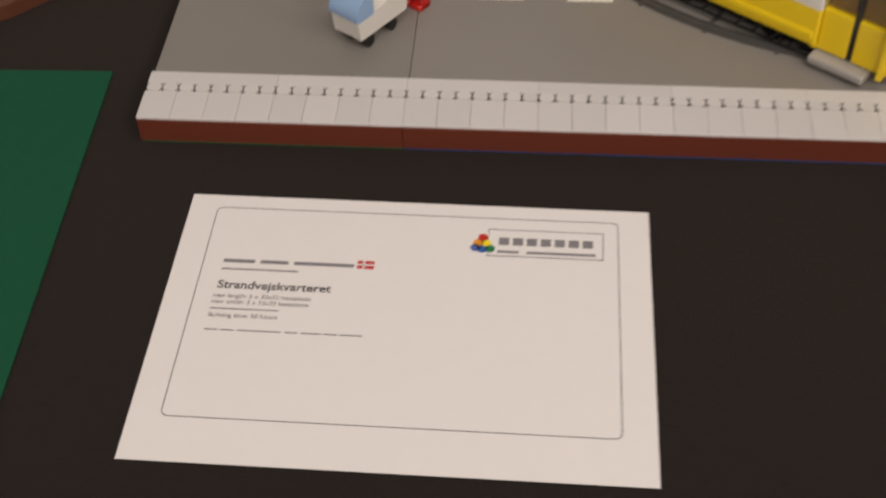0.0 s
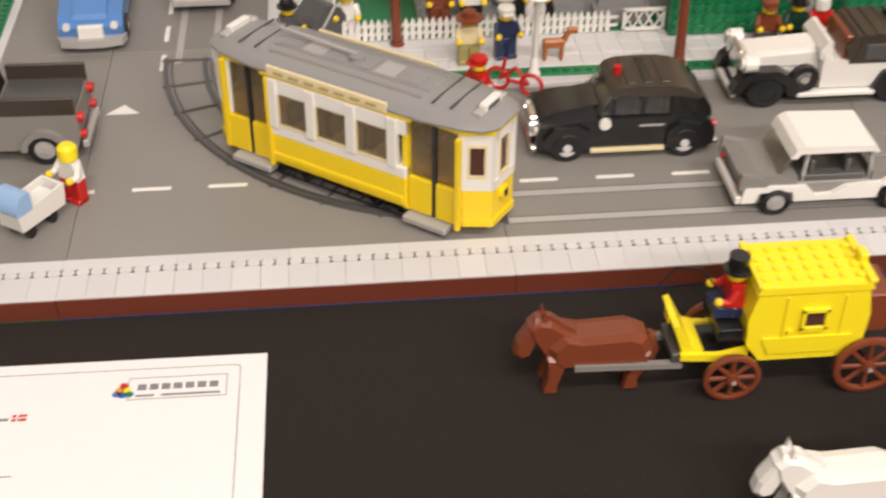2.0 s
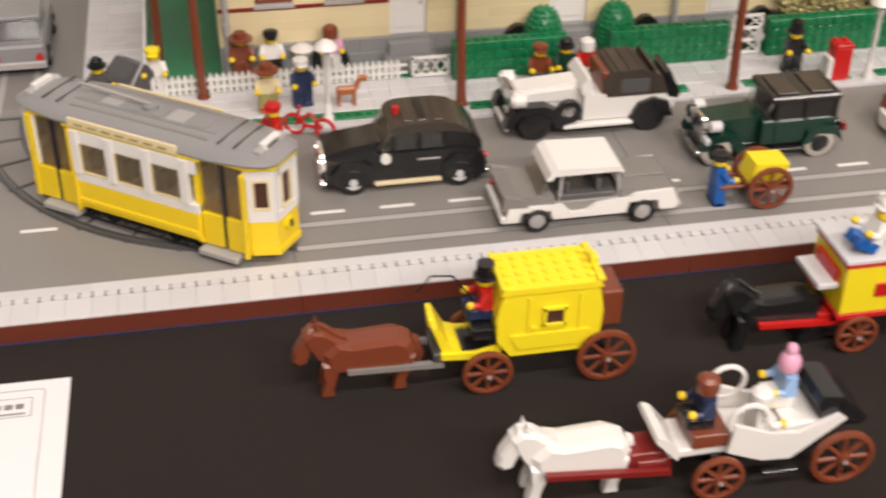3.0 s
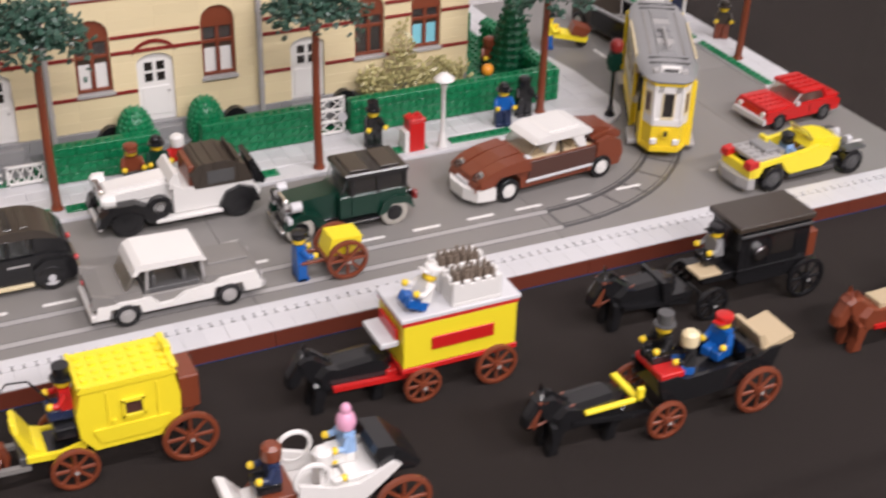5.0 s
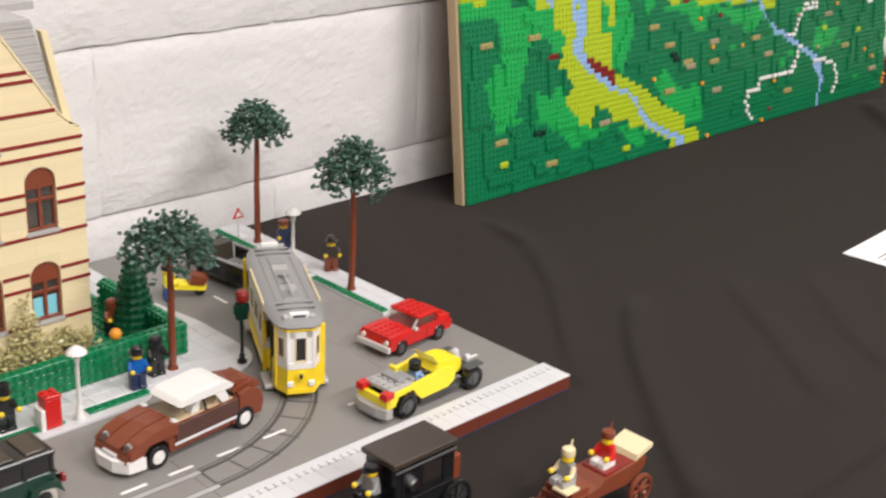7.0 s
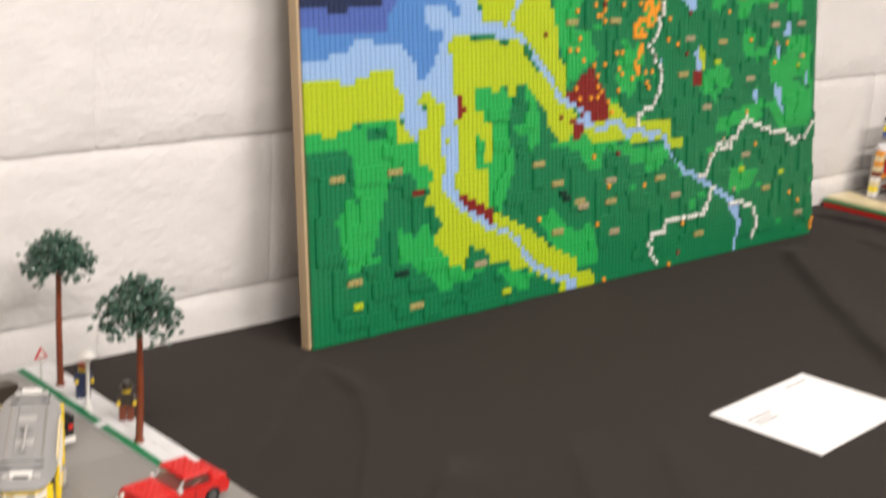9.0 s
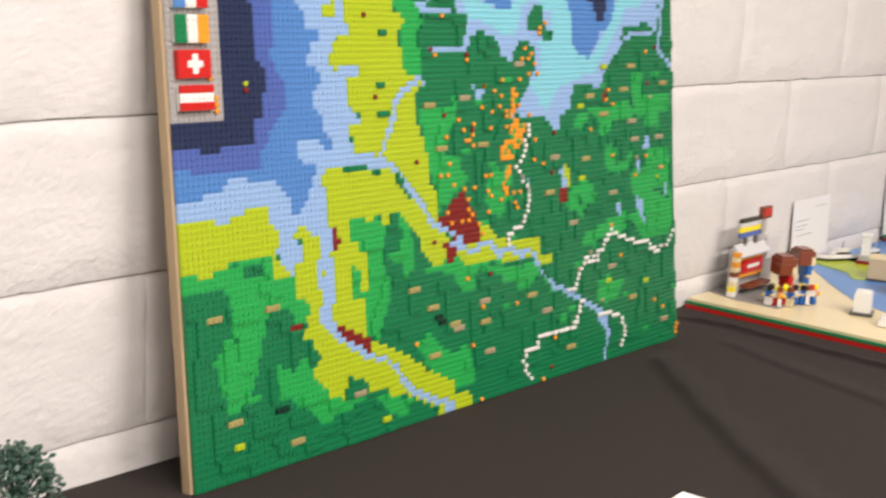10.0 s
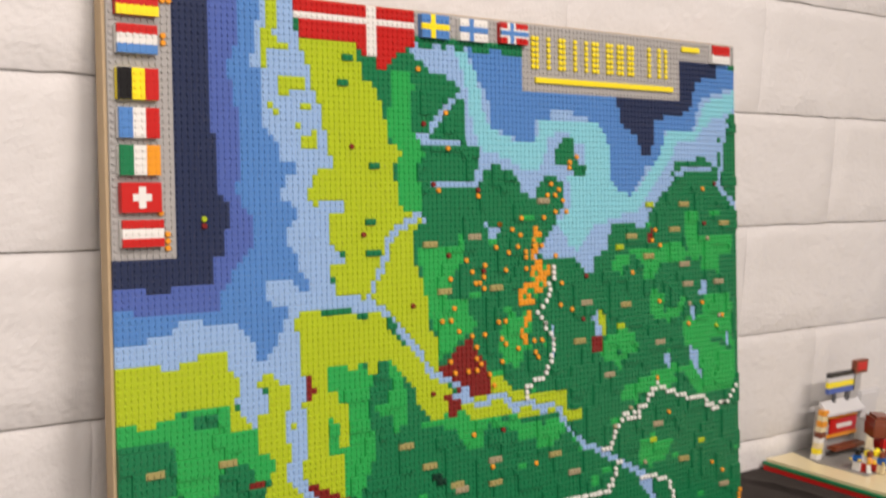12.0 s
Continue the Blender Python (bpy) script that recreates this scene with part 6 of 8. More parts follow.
def cabin(p, poly, w, roofmat, z_roof, pane=GLASS):
    """Glass house: panes inside a roof and pillars; poly is (x rear low, x rear high, x front high, x front low, z low)."""
    a, b, c, d, z = poly
    part("side_window", Shape().prism([(a, z), (d, z), (c, z_roof), (b, z_roof)], "y", -w + 0.8, -w + 1.4), pane, p, "clear side window")
    part("side_window", Shape().prism([(a, z), (d, z), (c, z_roof), (b, z_roof)], "y", w - 1.4, w - 0.8), pane, p, "clear side window")
    part("windscreen", Shape().prism([(d, z), (d - 1.0, z), (c - 1.0, z_roof), (c, z_roof)], "y", -w + 1, w - 1), pane, p, "clear windscreen")
    part("rear_window", Shape().prism([(a, z), (a + 1.0, z), (b + 1.0, z_roof), (b, z_roof)], "y", -w + 1, w - 1), pane, p)


# black taxi with rounded top
c = car_base("black_saloon", "shiny black toy saloon car with a red roof lamp", 471, 141, 180)
prof = [(-57, 7), (57, 7), (58, 14), (56, 24), (20, 28), (14, 29), (-40, 29), (-52, 26), (-57, 20), (-58, 14)]
part("body", Shape().prism(prof, "y", -23, 23), BLACK, c)
part("bonnet", Shape().prism([(16, 27), (50, 23), (55, 20), (55, 26), (46, 30), (20, 34.5), (16, 34.5)], "y", -14, 14), BLACK, c, "black bonnet", smooth=True)
part("rear_quarter", Shape().prism([(-55, 26), (-54, 33), (-48, 40), (-36, 46), (-28, 46), (-28, 28)], "y", -20.5, 20.5), BLACK, c, "black rear quarter", smooth=True)
part("roof", Shape().prism([(-47, 39), (-33, 42), (8, 43), (11, 44), (8, 47.4), (2, 49.4), (-12, 50), (-26, 49.6), (-36, 47.6), (-44, 43)], "y", -20.6, 20.6), SOFTTOP, c, "ribbed dark brown roof", smooth=True)
for k in range(3):
    part("roof_rib", Shape().box(-27 + 11 * k, -21 + 11 * k, -17, 17, 45, 50.7, 0.5), BLACK if k == 1 else SOFTTOP, c)
part("cabin_floor", Shape().box(-28, 16, -19, 19, 28.6, 29.6, 0.1), DARKGREY, c)
part("seat_back", Shape().box(-27, -23, -18, 18, 29, 40, 0.8), SOFTTOP, c, "dark rear seat")
part("seat_back", Shape().box(-12, -8, -18, 18, 29, 38, 0.8), SOFTTOP, c, "dark front seat")
for d in (-1, 1):
    part("side_window", Shape().box(-27, 12, d * 19.8 - 0.3, d * 19.8 + 0.3, 29.6, 42, 0.1), GLASS, c, "clear side window")
    for x in (-10, 9):
        part("pillar", Shape().box(x - 1.4, x + 1.4, d * 20 - 0.9, d * 20 + 0.9, 29, 43, 0.3), BLACK, c)
    part("sill_strip", Shape().box(-24, -8, d * 23.3 - 0.4, d * 23.3 + 0.4, 22.4, 23.6, 0.1), GREY, c)
    part("fender", Shape().prism([(24, 7), (50, 7), (54, 16), (47, 24), (32, 26), (24, 21)], "y", d * 23 - 3, d * 23 + 3), BLACK, c, "rounded front wing", smooth=True)
    part("fender", Shape().prism([(-54, 7), (-26, 7), (-26, 19), (-34, 25), (-48, 24)], "y", d * 23 - 3, d * 23 + 3), BLACK, c, "rounded rear wing", smooth=True)
    part("running_board", Shape().box(-25, 23, d * 24 - 2, d * 24 + 2, 5.5, 8, 0.3), TAN, c, "pale running board")
    part("mirror", Shape().cyl(15, d * 26 - 1.5, 27, 3.8, 3, "y", 12), WHITE, c, "round white side lamp")
part("windscreen", Shape().prism([(17, 30), (19.4, 30), (11, 44), (8.6, 44)], "y", -19, 19), PALE_GLASS, c, "milky windscreen")
part("grille", Shape().box(55, 60, -9, 9, 10, 24, 0.8).box(55, 61.5, -13, -9.4, 12, 22, 0.8).box(55, 61.5, 9.4, 13, 12, 22, 0.8), CHROME, c, "chrome grille")
part("bumper", Shape().box(57, 61, -22, 22, 6, 9.4, 0.6), CHROME, c, "chrome bumper")
part("bumper", Shape().box(-61, -57, -22, 22, 6, 9.4, 0.6), CHROME, c, "chrome bumper")
lights(c, 57, -58, 17, 19)
part("roof_lamp", Shape().cyl(4, 0, 48, 2.6, 6, n=10), RED, c, "red roof lamp")
four(c, 38, -38, 23.5, 10, 6, PALE)
figure(464, 150, RZ + 12, 180, "toy driver sitting inside the black saloon", DARKGREY, BLACK, hat="cap", hatmat=BLACK, sit=True)

# open white and grey convertible with a white hard top
c = car_base("white_convertible", "grey and white toy convertible with a flat white roof", 586, 70, 0)
part("chassis", Shape().box(-58, 58, -20, 20, 6, 10, 0.5), MIDGREY, c)
part("side_panel", Shape().prism([(-60, 9), (-51, 9), (-49, 16), (-29, 16), (-27, 9), (24, 9), (26, 17), (46, 17), (48, 9), (60, 9), (61, 14), (57, 24), (30, 23), (26, 20), (4, 18), (-4, 13), (-14, 12.5), (-20, 19), (-58, 20)], "y", -24, -20.5), WHITE, c, "white lower side panel")
part("side_panel", Shape().prism([(-60, 9), (-51, 9), (-49, 16), (-29, 16), (-27, 9), (24, 9), (26, 17), (46, 17), (48, 9), (60, 9), (61, 14), (57, 24), (30, 23), (26, 20), (4, 18), (-4, 13), (-14, 12.5), (-20, 19), (-58, 20)], "y", 20.5, 24), WHITE, c, "white lower side panel")
part("tub", Shape().box(-58, 58, -20.4, 20.4, 10, 20, 0.6), ROADGREY, c, "grey body")
part("boot_lid", Shape().prism([(-60, 19), (-26, 19), (-26, 25), (-50, 26), (-60, 24)], "y", -21, 21), ROADGREY, c, "grey boot lid")
part("bonnet", Shape().prism([(20, 19), (60, 19), (61, 22), (56, 25), (20, 26)], "y", -21, 21).box(26, 56, -6, 6, 25, 27, 0.4), ROADGREY, c, "grey bonnet")
for x0, x1 in ((-18, -10), (4, 12)):
    part("seat", Shape().box(x0, x0 + 3.4, -17, 17, 18, 33, 0.8), DARKGREY, c)
for d in (-1, 1):
    for x in (-22, 20):
        part("roof_post", Shape().rod((x, d * 18, 20), (x * 0.92, d * 17, 41), 1.3, 6), GREY, c)
part("windscreen", Shape().prism([(20, 22), (22, 22), (18.6, 40), (16.6, 40)], "y", -17, 17), GLASS, c, "clear windscreen")
part("roof", Shape().prism([(-32, 37), (-28, 37), (-26, 40), (18, 40), (20, 38.8), (22, 39.6), (19, 44), (-24, 45.4), (-29, 43)], "y", -20.5, 20.5), WHITE, c, "smooth white roof with sloping ends")
part("rear_window", Shape().prism([(-38, 24), (-36, 24), (-28, 38), (-30, 38)], "y", -18, 18), PALE_GLASS, c, "milky rear window")
part("interior", Shape().box(-24, 16, -19, 19, 19.8, 24, 0.4), DARKGREY, c, "dark seats and floor")
for d in (-1, 1):
    part("tail_fin", Shape().prism([(-62, 18), (-44, 20), (-46, 25), (-61, 29)], "y", d * 21.5 - 2, d * 21.5 + 2), ROADGREY, c, "grey tail fin")
part("bumper", Shape().box(60, 64, -23, 23, 9, 13, 0.6), GREY, c)
part("bumper", Shape().box(-63, -59, -23, 23, 8, 13, 0.6), WHITE, c)
lights(c, 61, -60, 17, 18, GREY, RED, 2.6)
four(c, 36, -38, 22, 9, 6, GREY)

# white open tourer with black wings and a brown hood
c = car_base("vintage_tourer", "white vintage toy tourer with black wings and dark brown hood", 622, 193, 180)
part("chassis", Shape().box(-66, 62, -14, 14, 8, 13, 0.5), BLACK, c)
part("bonnet", Shape().prism([(6, 13), (58, 13), (58, 33), (6, 36)], "y", -13, 13), WHITE, c, "long white bonnet")
part("bonnet_lid", Shape().prism([(8, 35.6), (58, 33), (56, 36), (8, 39.5)], "y", -9, 9), WHITE, c)
part("body", Shape().prism([(-62, 12), (6, 12), (6, 38), (-2, 32), (-58, 30), (-66, 20)], "y", -20, 20), WHITE, c, "white body")
part("hood", Shape().prism([(-60, 30), (-12, 30), (-8, 43), (-16, 50.4), (-38, 51.4), (-54, 45)], "y", -20.5, 20.5), SOFTTOP, c, "folded dark brown hood")
for k in range(4):
    part("hood_rib", Shape().prism([(-50 + 11 * k, 31), (-48 + 11 * k, 31), (-46 + 9 * k, 51.9), (-48 + 9 * k, 51.9)], "y", -21, 21), SOFTTOP, c)
for d in (-1, 1):
    part("side_screen", Shape().box(-44, -22, d * 20.9 - 0.3, d * 20.9 + 0.3, 33, 44, 0.1), DARKGREY, c, "dark side screen")
part("radiator", Shape().box(57, 62, -10, 10, 13, 37, 1.2), CHROME, c, "bright radiator")
part("scuttle", Shape().prism([(-2, 30), (8, 33), (9, 40), (4, 46), (1, 46), (0, 38)], "y", -19, 19), WHITE, c, "white upright scuttle")
part("front_seat", Shape().box(-13, -8, -17, 17, 31, 49, 0.8), BROWN, c, "red-brown seat back")
part("trunk", Shape().prism([(-62, 24), (-58, 44), (-62, 46), (-72, 26), (-70, 22)], "y", -15, 15), BLACK, c, "black slanted luggage case")
for z_ in (20, 26):
    for d in (-1, 1):
        part("bonnet_vent", Shape().box(12, 50, d * 13.1 - 0.3, d * 13.1 + 0.3, z_, z_ + 1, 0.1), GREY, c)
for d in (-1, 1):
    part("lamp_block", Shape().cyl(52, d * 19, 33, 6.2, 9, "x", 12).cyl(61, d * 19, 33, 4.6, 2, "x", 10), WHITE, c, "large white lamp")
for d in (-1, 1):
    part("front_wing", Shape().prism([(18, 9), (24, 21), (36, 28), (54, 28), (65, 20), (68, 12), (62, 12), (55, 21), (40, 23), (32, 18), (28, 9)], "y", d * 19 - 5, d * 19 + 5), BLACK, c, "curved black wing")
    part("rear_wing", Shape().prism([(-64, 12), (-60, 24), (-48, 28), (-36, 24), (-30, 12), (-36, 12), (-42, 19), (-50, 20), (-58, 12)], "y", d * 20 - 4, d * 20 + 4), BLACK, c, "curved black wing")
    part("running_board", Shape().box(-32, 22, d * 21 - 4, d * 21 + 4, 8, 11, 0.4), WHITE, c)
    part("headlight", Shape().cyl(58, d * 12, 32, 5.4, 5, "x", 14), CHROME, c, "large bright headlight")
    part("spare_wheel", Shape().wheel(18, d * 21, 21, 10, 5, 5.5), BLACK, c, "spare wheel")
for d in (-1, 1):
    part("hub_shine", Shape().cyl(18, d * 23.8 - 0.5, 21, 3.2, 1, "y", 10), CHROME, c)
four(c, 44, -46, 20, 12.5, 7, BLACK)
part("bumper", Shape().box(64, 67, -21, 21, 8, 12, 0.6), WHITE, c)

# dark green vintage car
c = car_base("vintage_saloon", "dark green vintage toy car with a black top and white-ringed wheels", 739, 131, 180)
part("chassis", Shape().box(-54, 50, -13, 13, 8, 12, 0.4), BLACK, c)
part("bonnet", Shape().prism([(4, 12), (46, 12), (46, 31), (4, 34)], "y", -12, 12), DARKGREEN, c, "dark green bonnet")
part("body", Shape().box(-52, 6, -19, 19, 12, 32, 1.0), DARKGREEN, c, "dark green body")
part("cabin", Shape().box(-50, -2, -18, 18, 32, 46, 0.6), DARKPANE, c, "dark glazed cabin")
for x in (-50, -27, -5):
    for d in (-1, 1):
        part("post", Shape().box(x - 1.6, x + 1.6, d * 18.4 - 1, d * 18.4 + 1, 31, 47, 0.3), BLACK, c)
part("roof", Shape().box(-53, 2, -20.5, 20.5, 46, 51, 1.2), BLACK, c, "flat shiny black roof")
part("radiator", Shape().box(45, 49, -9, 9, 12, 33, 0.8), CHROME, c, "bright radiator")
for d in (-1, 1):
    part("front_wing", Shape().prism([(16, 9), (22, 20), (36, 26), (48, 22), (52, 13), (48, 13), (42, 19), (32, 20), (24, 9)], "y", d * 18 - 4.5, d * 18 + 4.5), DARKGREEN, c, "curved wing")
    part("rear_wing", Shape().prism([(-58, 12), (-54, 23), (-42, 27), (-30, 22), (-26, 12), (-31, 12), (-38, 20), (-50, 19)], "y", d * 18 - 4.5, d * 18 + 4.5), DARKGREEN, c, "curved wing")
    part("running_board", Shape().box(-26, 18, d * 19 - 4, d * 19 + 4, 8, 10.4, 0.3), BLACK, c)
    part("headlight", Shape().cyl(46, d * 13, 29, 5, 5, "x", 14), CHROME, c, "bright headlight")
    part("door", Shape().box(-26, -4, d * 19.4 - 0.5, d * 19.4 + 0.5, 14, 31.4, 0.3), DARKGREEN, c, "dark green door")
    part("side_lamp", Shape().cyl(38, d * 18, 31, 4.4, 8, "x", 12).box(46, 50, d * 18 - 5, d * 18 + 5, 18, 23, 0.8), PALE, c, "pale side lamp")
part("roof_panel", Shape().box(-46, -30, -16, 16, 51, 52.4, 0.4).box(-20, -4, -16, 16, 51, 52.4, 0.4), SOFTTOP, c, "dark brown roof panel")
part("windscreen", Shape().prism([(2, 33), (4, 33), (0, 46), (-2, 46)], "y", -17, 17), GLASS, c, "clear windscreen")
part("tail_lamp", Shape().box(-62, -58, -18, -13, 18, 25, 0.6).box(-62, -58, 13, 18, 18, 25, 0.6), DARKRED, c, "dark red tail lamp")
four(c, 40, -40, 19, 11.5, 6.5, BLACK, CREAM)
part("bumper", Shape().box(52, 55, -20, 20, 9, 12, 0.5), CHROME, c)
part("luggage_rack", Shape().box(-60, -53, -12, 12, 12, 24, 0.6), BLACK, c)

# brown estate with white roof
c = car_base("brown_estate", "reddish-brown toy estate car with a white roof and bumper", 924, 137, 186)
prof = [(-70, 8), (30, 8), (31, 17), (36, 23), (50, 23), (56, 17), (58, 9), (72, 10), (76, 15), (75, 20), (70, 25), (46, 31), (26, 33), (20, 31), (-46, 31), (-72, 30), (-75, 22), (-74, 13)]
part("body", Shape().prism(prof, "y", -21, 21), BROWN, c, "reddish-brown body")
part("bonnet", Shape().prism([(22, 32), (46, 30.5), (70, 23), (74, 21), (73, 24.5), (60, 30), (44, 34.4), (24, 36.4)], "y", -9, 9), BROWN, c, "wedge-shaped bonnet middle")
for d in (-1, 1):
    part("front_wing", Shape().prism([(22, 24), (33, 24.5), (54, 24.5), (62, 18), (72, 17), (73, 23), (64, 29.5), (48, 34), (24, 36)], "y", d * 17 - 6.5, d * 17 + 6.8), BROWN, c, "raised front wing")
    # the highlight on the wing, painted as a small pale block
    part("wing_glint", Shape().box(22, 27, d * 20 - 3, d * 20 + 3.6, 34.8, 36.8, 0.6), PALE, c, "pale tile on the wing")
    part("door_panel", Shape().box(-46, 24, d * 21.6 - 0.8, d * 21.6 + 1.0, 16, 31.6, 0.4), DARKBROWN, c, "dark brown door panel")
    part("side_strip", Shape().box(-46, 26, d * 22.8 - 0.8, d * 22.8 + 0.6, 13.2, 15.6, 0.3), PALE, c, "pale side strip")
    part("rear_wing", Shape().prism([(-72, 9), (-38, 9), (-38, 13), (-47, 14), (-47, 34), (-60, 37), (-72, 31), (-75, 20)], "y", d * 20.5 - 2, d * 20.5 + 2.4), BROWN, c, "rear wing covering the wheel")
    part("pillar", Shape().rod((-12, d * 18.6, 32), (-10, d * 17.6, 43), 1.1, 6), BLACK, c, "thin black pillar")
    part("roof_stay", Shape().prism([(-38, 32), (-30, 32), (-22, 43), (-34, 43)], "y", d * 18.4 - 0.8, d * 18.4 + 0.8), WHITE, c, "white slanted roof stay")
    part("headlight", Shape().cyl(66, d * 15, 24, 4.6, 6, "x", 12).cyl(71, d * 15, 24, 3.2, 2.4, "x", 10), GLASS, c, "clear round headlight")
    part("lamp_bezel", Shape().cyl(66, d * 15, 24, 5.2, 3, "x", 12), CHROME, c)
    part("tail_light", Shape().box(-76.5, -73, d * 16 - 3, d * 16 + 3, 14, 22, 0.6), PALE, c, "pale tail lamp")
part("boot", Shape().prism([(-72, 31), (-46, 34), (-44, 36), (-50, 38), (-70, 40), (-76, 36), (-76, 31)], "y", -16, 16), BROWN, c, "brown boot lid")
part("boot_spoiler", Shape().prism([(-66, 37), (-44, 40), (-46, 45), (-66, 41)], "y", -13, 13), BROWN, c, "tilted brown boot panel")
part("windscreen", Shape().prism([(26, 33), (24, 33), (12, 44), (14, 44)], "y", -18.4, 18.4), PALE_GLASS, c, "clear windscreen")
part("rear_window", Shape().prism([(-47, 33), (-45.6, 33), (-37, 43), (-38.4, 43)], "y", -17, 17), PALE_GLASS, c)
part("cabin_floor", Shape().box(-44, 22, -17.6, 17.6, 30.6, 31.6, 0.2), RUGTAN, c)
for x in (-32, -6):
    for d in (-1, 1):
        part("seat", Shape().prism([(x, 32), (x + 8, 32), (x + 6, 38), (x + 2, 42), (x - 2, 42)], "y", d * 9 - 7, d * 9 + 7), WHITE if x > -20 else RUGTAN, c, "pale seat")
part("roof", Shape().prism([(-41, 43.4), (14, 44), (18, 45.2), (13, 49), (4, 50.6), (-30, 51.4), (-39, 49.4), (-43, 46)], "y", -19.6, 19.6).prism([(-34, 51), (3, 50.2), (-2, 52), (-28, 52.6)], "y", -15, 15), WHITE, c, "thick rounded white roof")
part("front_bumper", Shape().prism([(58, -25.5), (74, -23), (81, -10), (81, 10), (74, 23), (58, 25.5)], "z", 6, 16.5), WHITE, c, "white curved bumper")
part("grille", Shape().box(73, 77, -9, 9, 15, 20, 0.4), PALE, c)
four(c, 44, -52, 21.5, 10.5, 6, WHITE)

# red low car
c = car_base("red_coupe", "bright red studded toy coupe parked behind a yellow buggy", 1211, 162, 184)
part("body", Shape().prism([(-52, 9), (-42, 9), (-40, 15), (-24, 15), (-22, 9), (22, 9), (24, 15), (40, 15), (42, 9), (50, 9), (52, 13), (50, 20), (8, 22), (-48, 22), (-54, 18)], "y", -22, 22), RED, c, "red body")
part("bonnet", Shape().box(12, 50, -20, 20, 20, 23.4, 0.4).studs(16, -16, 4, 4, 22.6), RED, c, "flat red studded bonnet")
part("boot", Shape().box(-52, -30, -20, 20, 21.6, 24.6, 0.5).studs(-50, -16, 2, 4, 24.4), RED, c, "red studded boot")
cabin(c, (-34, -26, 0, 12, 22), 19, RED, 31.5, PALE_GLASS)
part("seat", Shape().box(-22, -14, -15, 15, 21, 28, 0.8), GREY, c)
part("roof", Shape().box(-30, 3, -20, 20, 31.4, 34.6, 0.6).studs(-29, -16, 4, 4, 34.4), RED, c, "red studded roof")
for d in (-1, 1):
    part("roof_post", Shape().rod((11, d * 18, 22), (1, d * 18, 32), 1.2, 6), GREY, c)
    part("roof_post", Shape().rod((-36, d * 18, 22), (-28, d * 18, 32), 2.2, 6), RED, c)
    part("mirror", Shape().box(8, 12, d * 22 - 1.4, d * 22 + 2.4 if d > 0 else d * 22 + 1.4, 22, 26, 0.6), PALE, c, "pale door mirror")
    part("door_seam", Shape().box(-10, -9, d * 22.2 - 0.3, d * 22.2 + 0.3, 10, 21, 0.1), DARKRED, c)
part("bumper", Shape().box(50, 55, -22, 22, 8, 14, 0.5), PALE, c, "pale front bumper")
lights(c, 51, -53, 16, 17)
four(c, 32, -32, 19.5, 8.6, 6, DARKGREY)
c.scale.x = 0.87

# yellow buggy
c = car_base("yellow_buggy", "yellow open toy buggy with big black wheels", 1138, 63, 1)
part("chassis", Shape().box(-44, 56, -13, 13, 8, 13, 0.5).box(-16, 34, -19, 19, 7, 11, 0.5), DARKGREY, c)
for d in (-1, 1):
    part("side_panel", Shape().prism([(-58, 14), (-50, 15), (-46, 23), (-28, 25), (-20, 15), (-16, 12), (18, 13), (26, 18), (28, 30), (12, 34), (2, 31), (-18, 29), (-26, 29), (-58, 27)], "y", d * 17.5 - 2.5, d * 17.5 + 2.5), YELLOW, c, "yellow side panel with cut-out wheel arch")
    part("tail_light", Shape().prism([(-62, 23), (-52, 25), (-52, 30), (-61, 29)], "y", d * 16 - 4.5, d * 16 + 4.5), RED, c, "slanted red tail light")
    part("front_arm", Shape().rod((36, d * 6, 12), (51, d * 20, 12), 2.2, 8).rod((46, d * 6, 18), (51, d * 20, 13), 1.6, 8), DARKGREY, c)
    part("front_mudguard", Shape().box(40, 62, d * 19 - 5, d * 19 + 5, 23.4, 26, 0.6), DARKGREY, c, "dark grey mudguard")
part("cockpit_floor", Shape().box(-26, 16, -15, 15, 12.8, 15, 0.3), GREY, c)
part("cowl", Shape().prism([(6, 28), (26, 18), (42, 20), (42, 32), (30, 36), (12, 37)], "y", -12.5, 12.5), YELLOW, c, "yellow tapered nose", smooth=True)
part("rear_deck", Shape().box(-54, -26, -17, 17, 27, 31, 0.6).studs(-53, -16, 3, 4, 30.8), GREY, c, "grey studded rear deck")
part("deck_ridge", Shape().box(-40, -28, -12, 12, 31, 35, 0.8), MIDGREY, c)
part("rear_bumper", Shape().prism([(-56, -23), (-62, -21), (-66, -10), (-66, 10), (-62, 21), (-56, 23)], "z", 6, 15), GREY, c, "grey rear bumper")
part("rear_panel", Shape().box(-60, -55, -20, 20, 15, 24, 0.5), YELLOW, c, "yellow rear panel")
part("seat_back", Shape().box(-26, -20, -14, 14, 15, 33, 0.8), MIDGREY, c, "grey seat back")
part("seat_trim", Shape().box(-28, -24, 4, 14, 31, 38, 0.8), YELLOW, c)
part("windscreen", Shape().prism([(10, 35), (12, 35), (4, 45), (2, 45)], "y", -12, 12), PALE_GLASS, c, "low windscreen")
part("steering_wheel", Shape().wheel(2, 3, 25, 5, 1.6, 3.6), BROWN, c)
part("engine", Shape().box(42, 56, -8, 8, 12, 24, 0.8), DARKGREY, c, "dark front engine")
part("radiator", Shape().cyl(41, 0, 26, 9, 5, "x", 14), GREY, c, "grey radiator ring")
part("headlamps", Shape().cyl(52, -8, 27, 3.6, 5, "x", 10).cyl(52, 8, 27, 3.6, 5, "x", 10), PALE, c, "pale head lamps")
four(c, 51, -36, 19, 11.5, 9, DARKGREY)
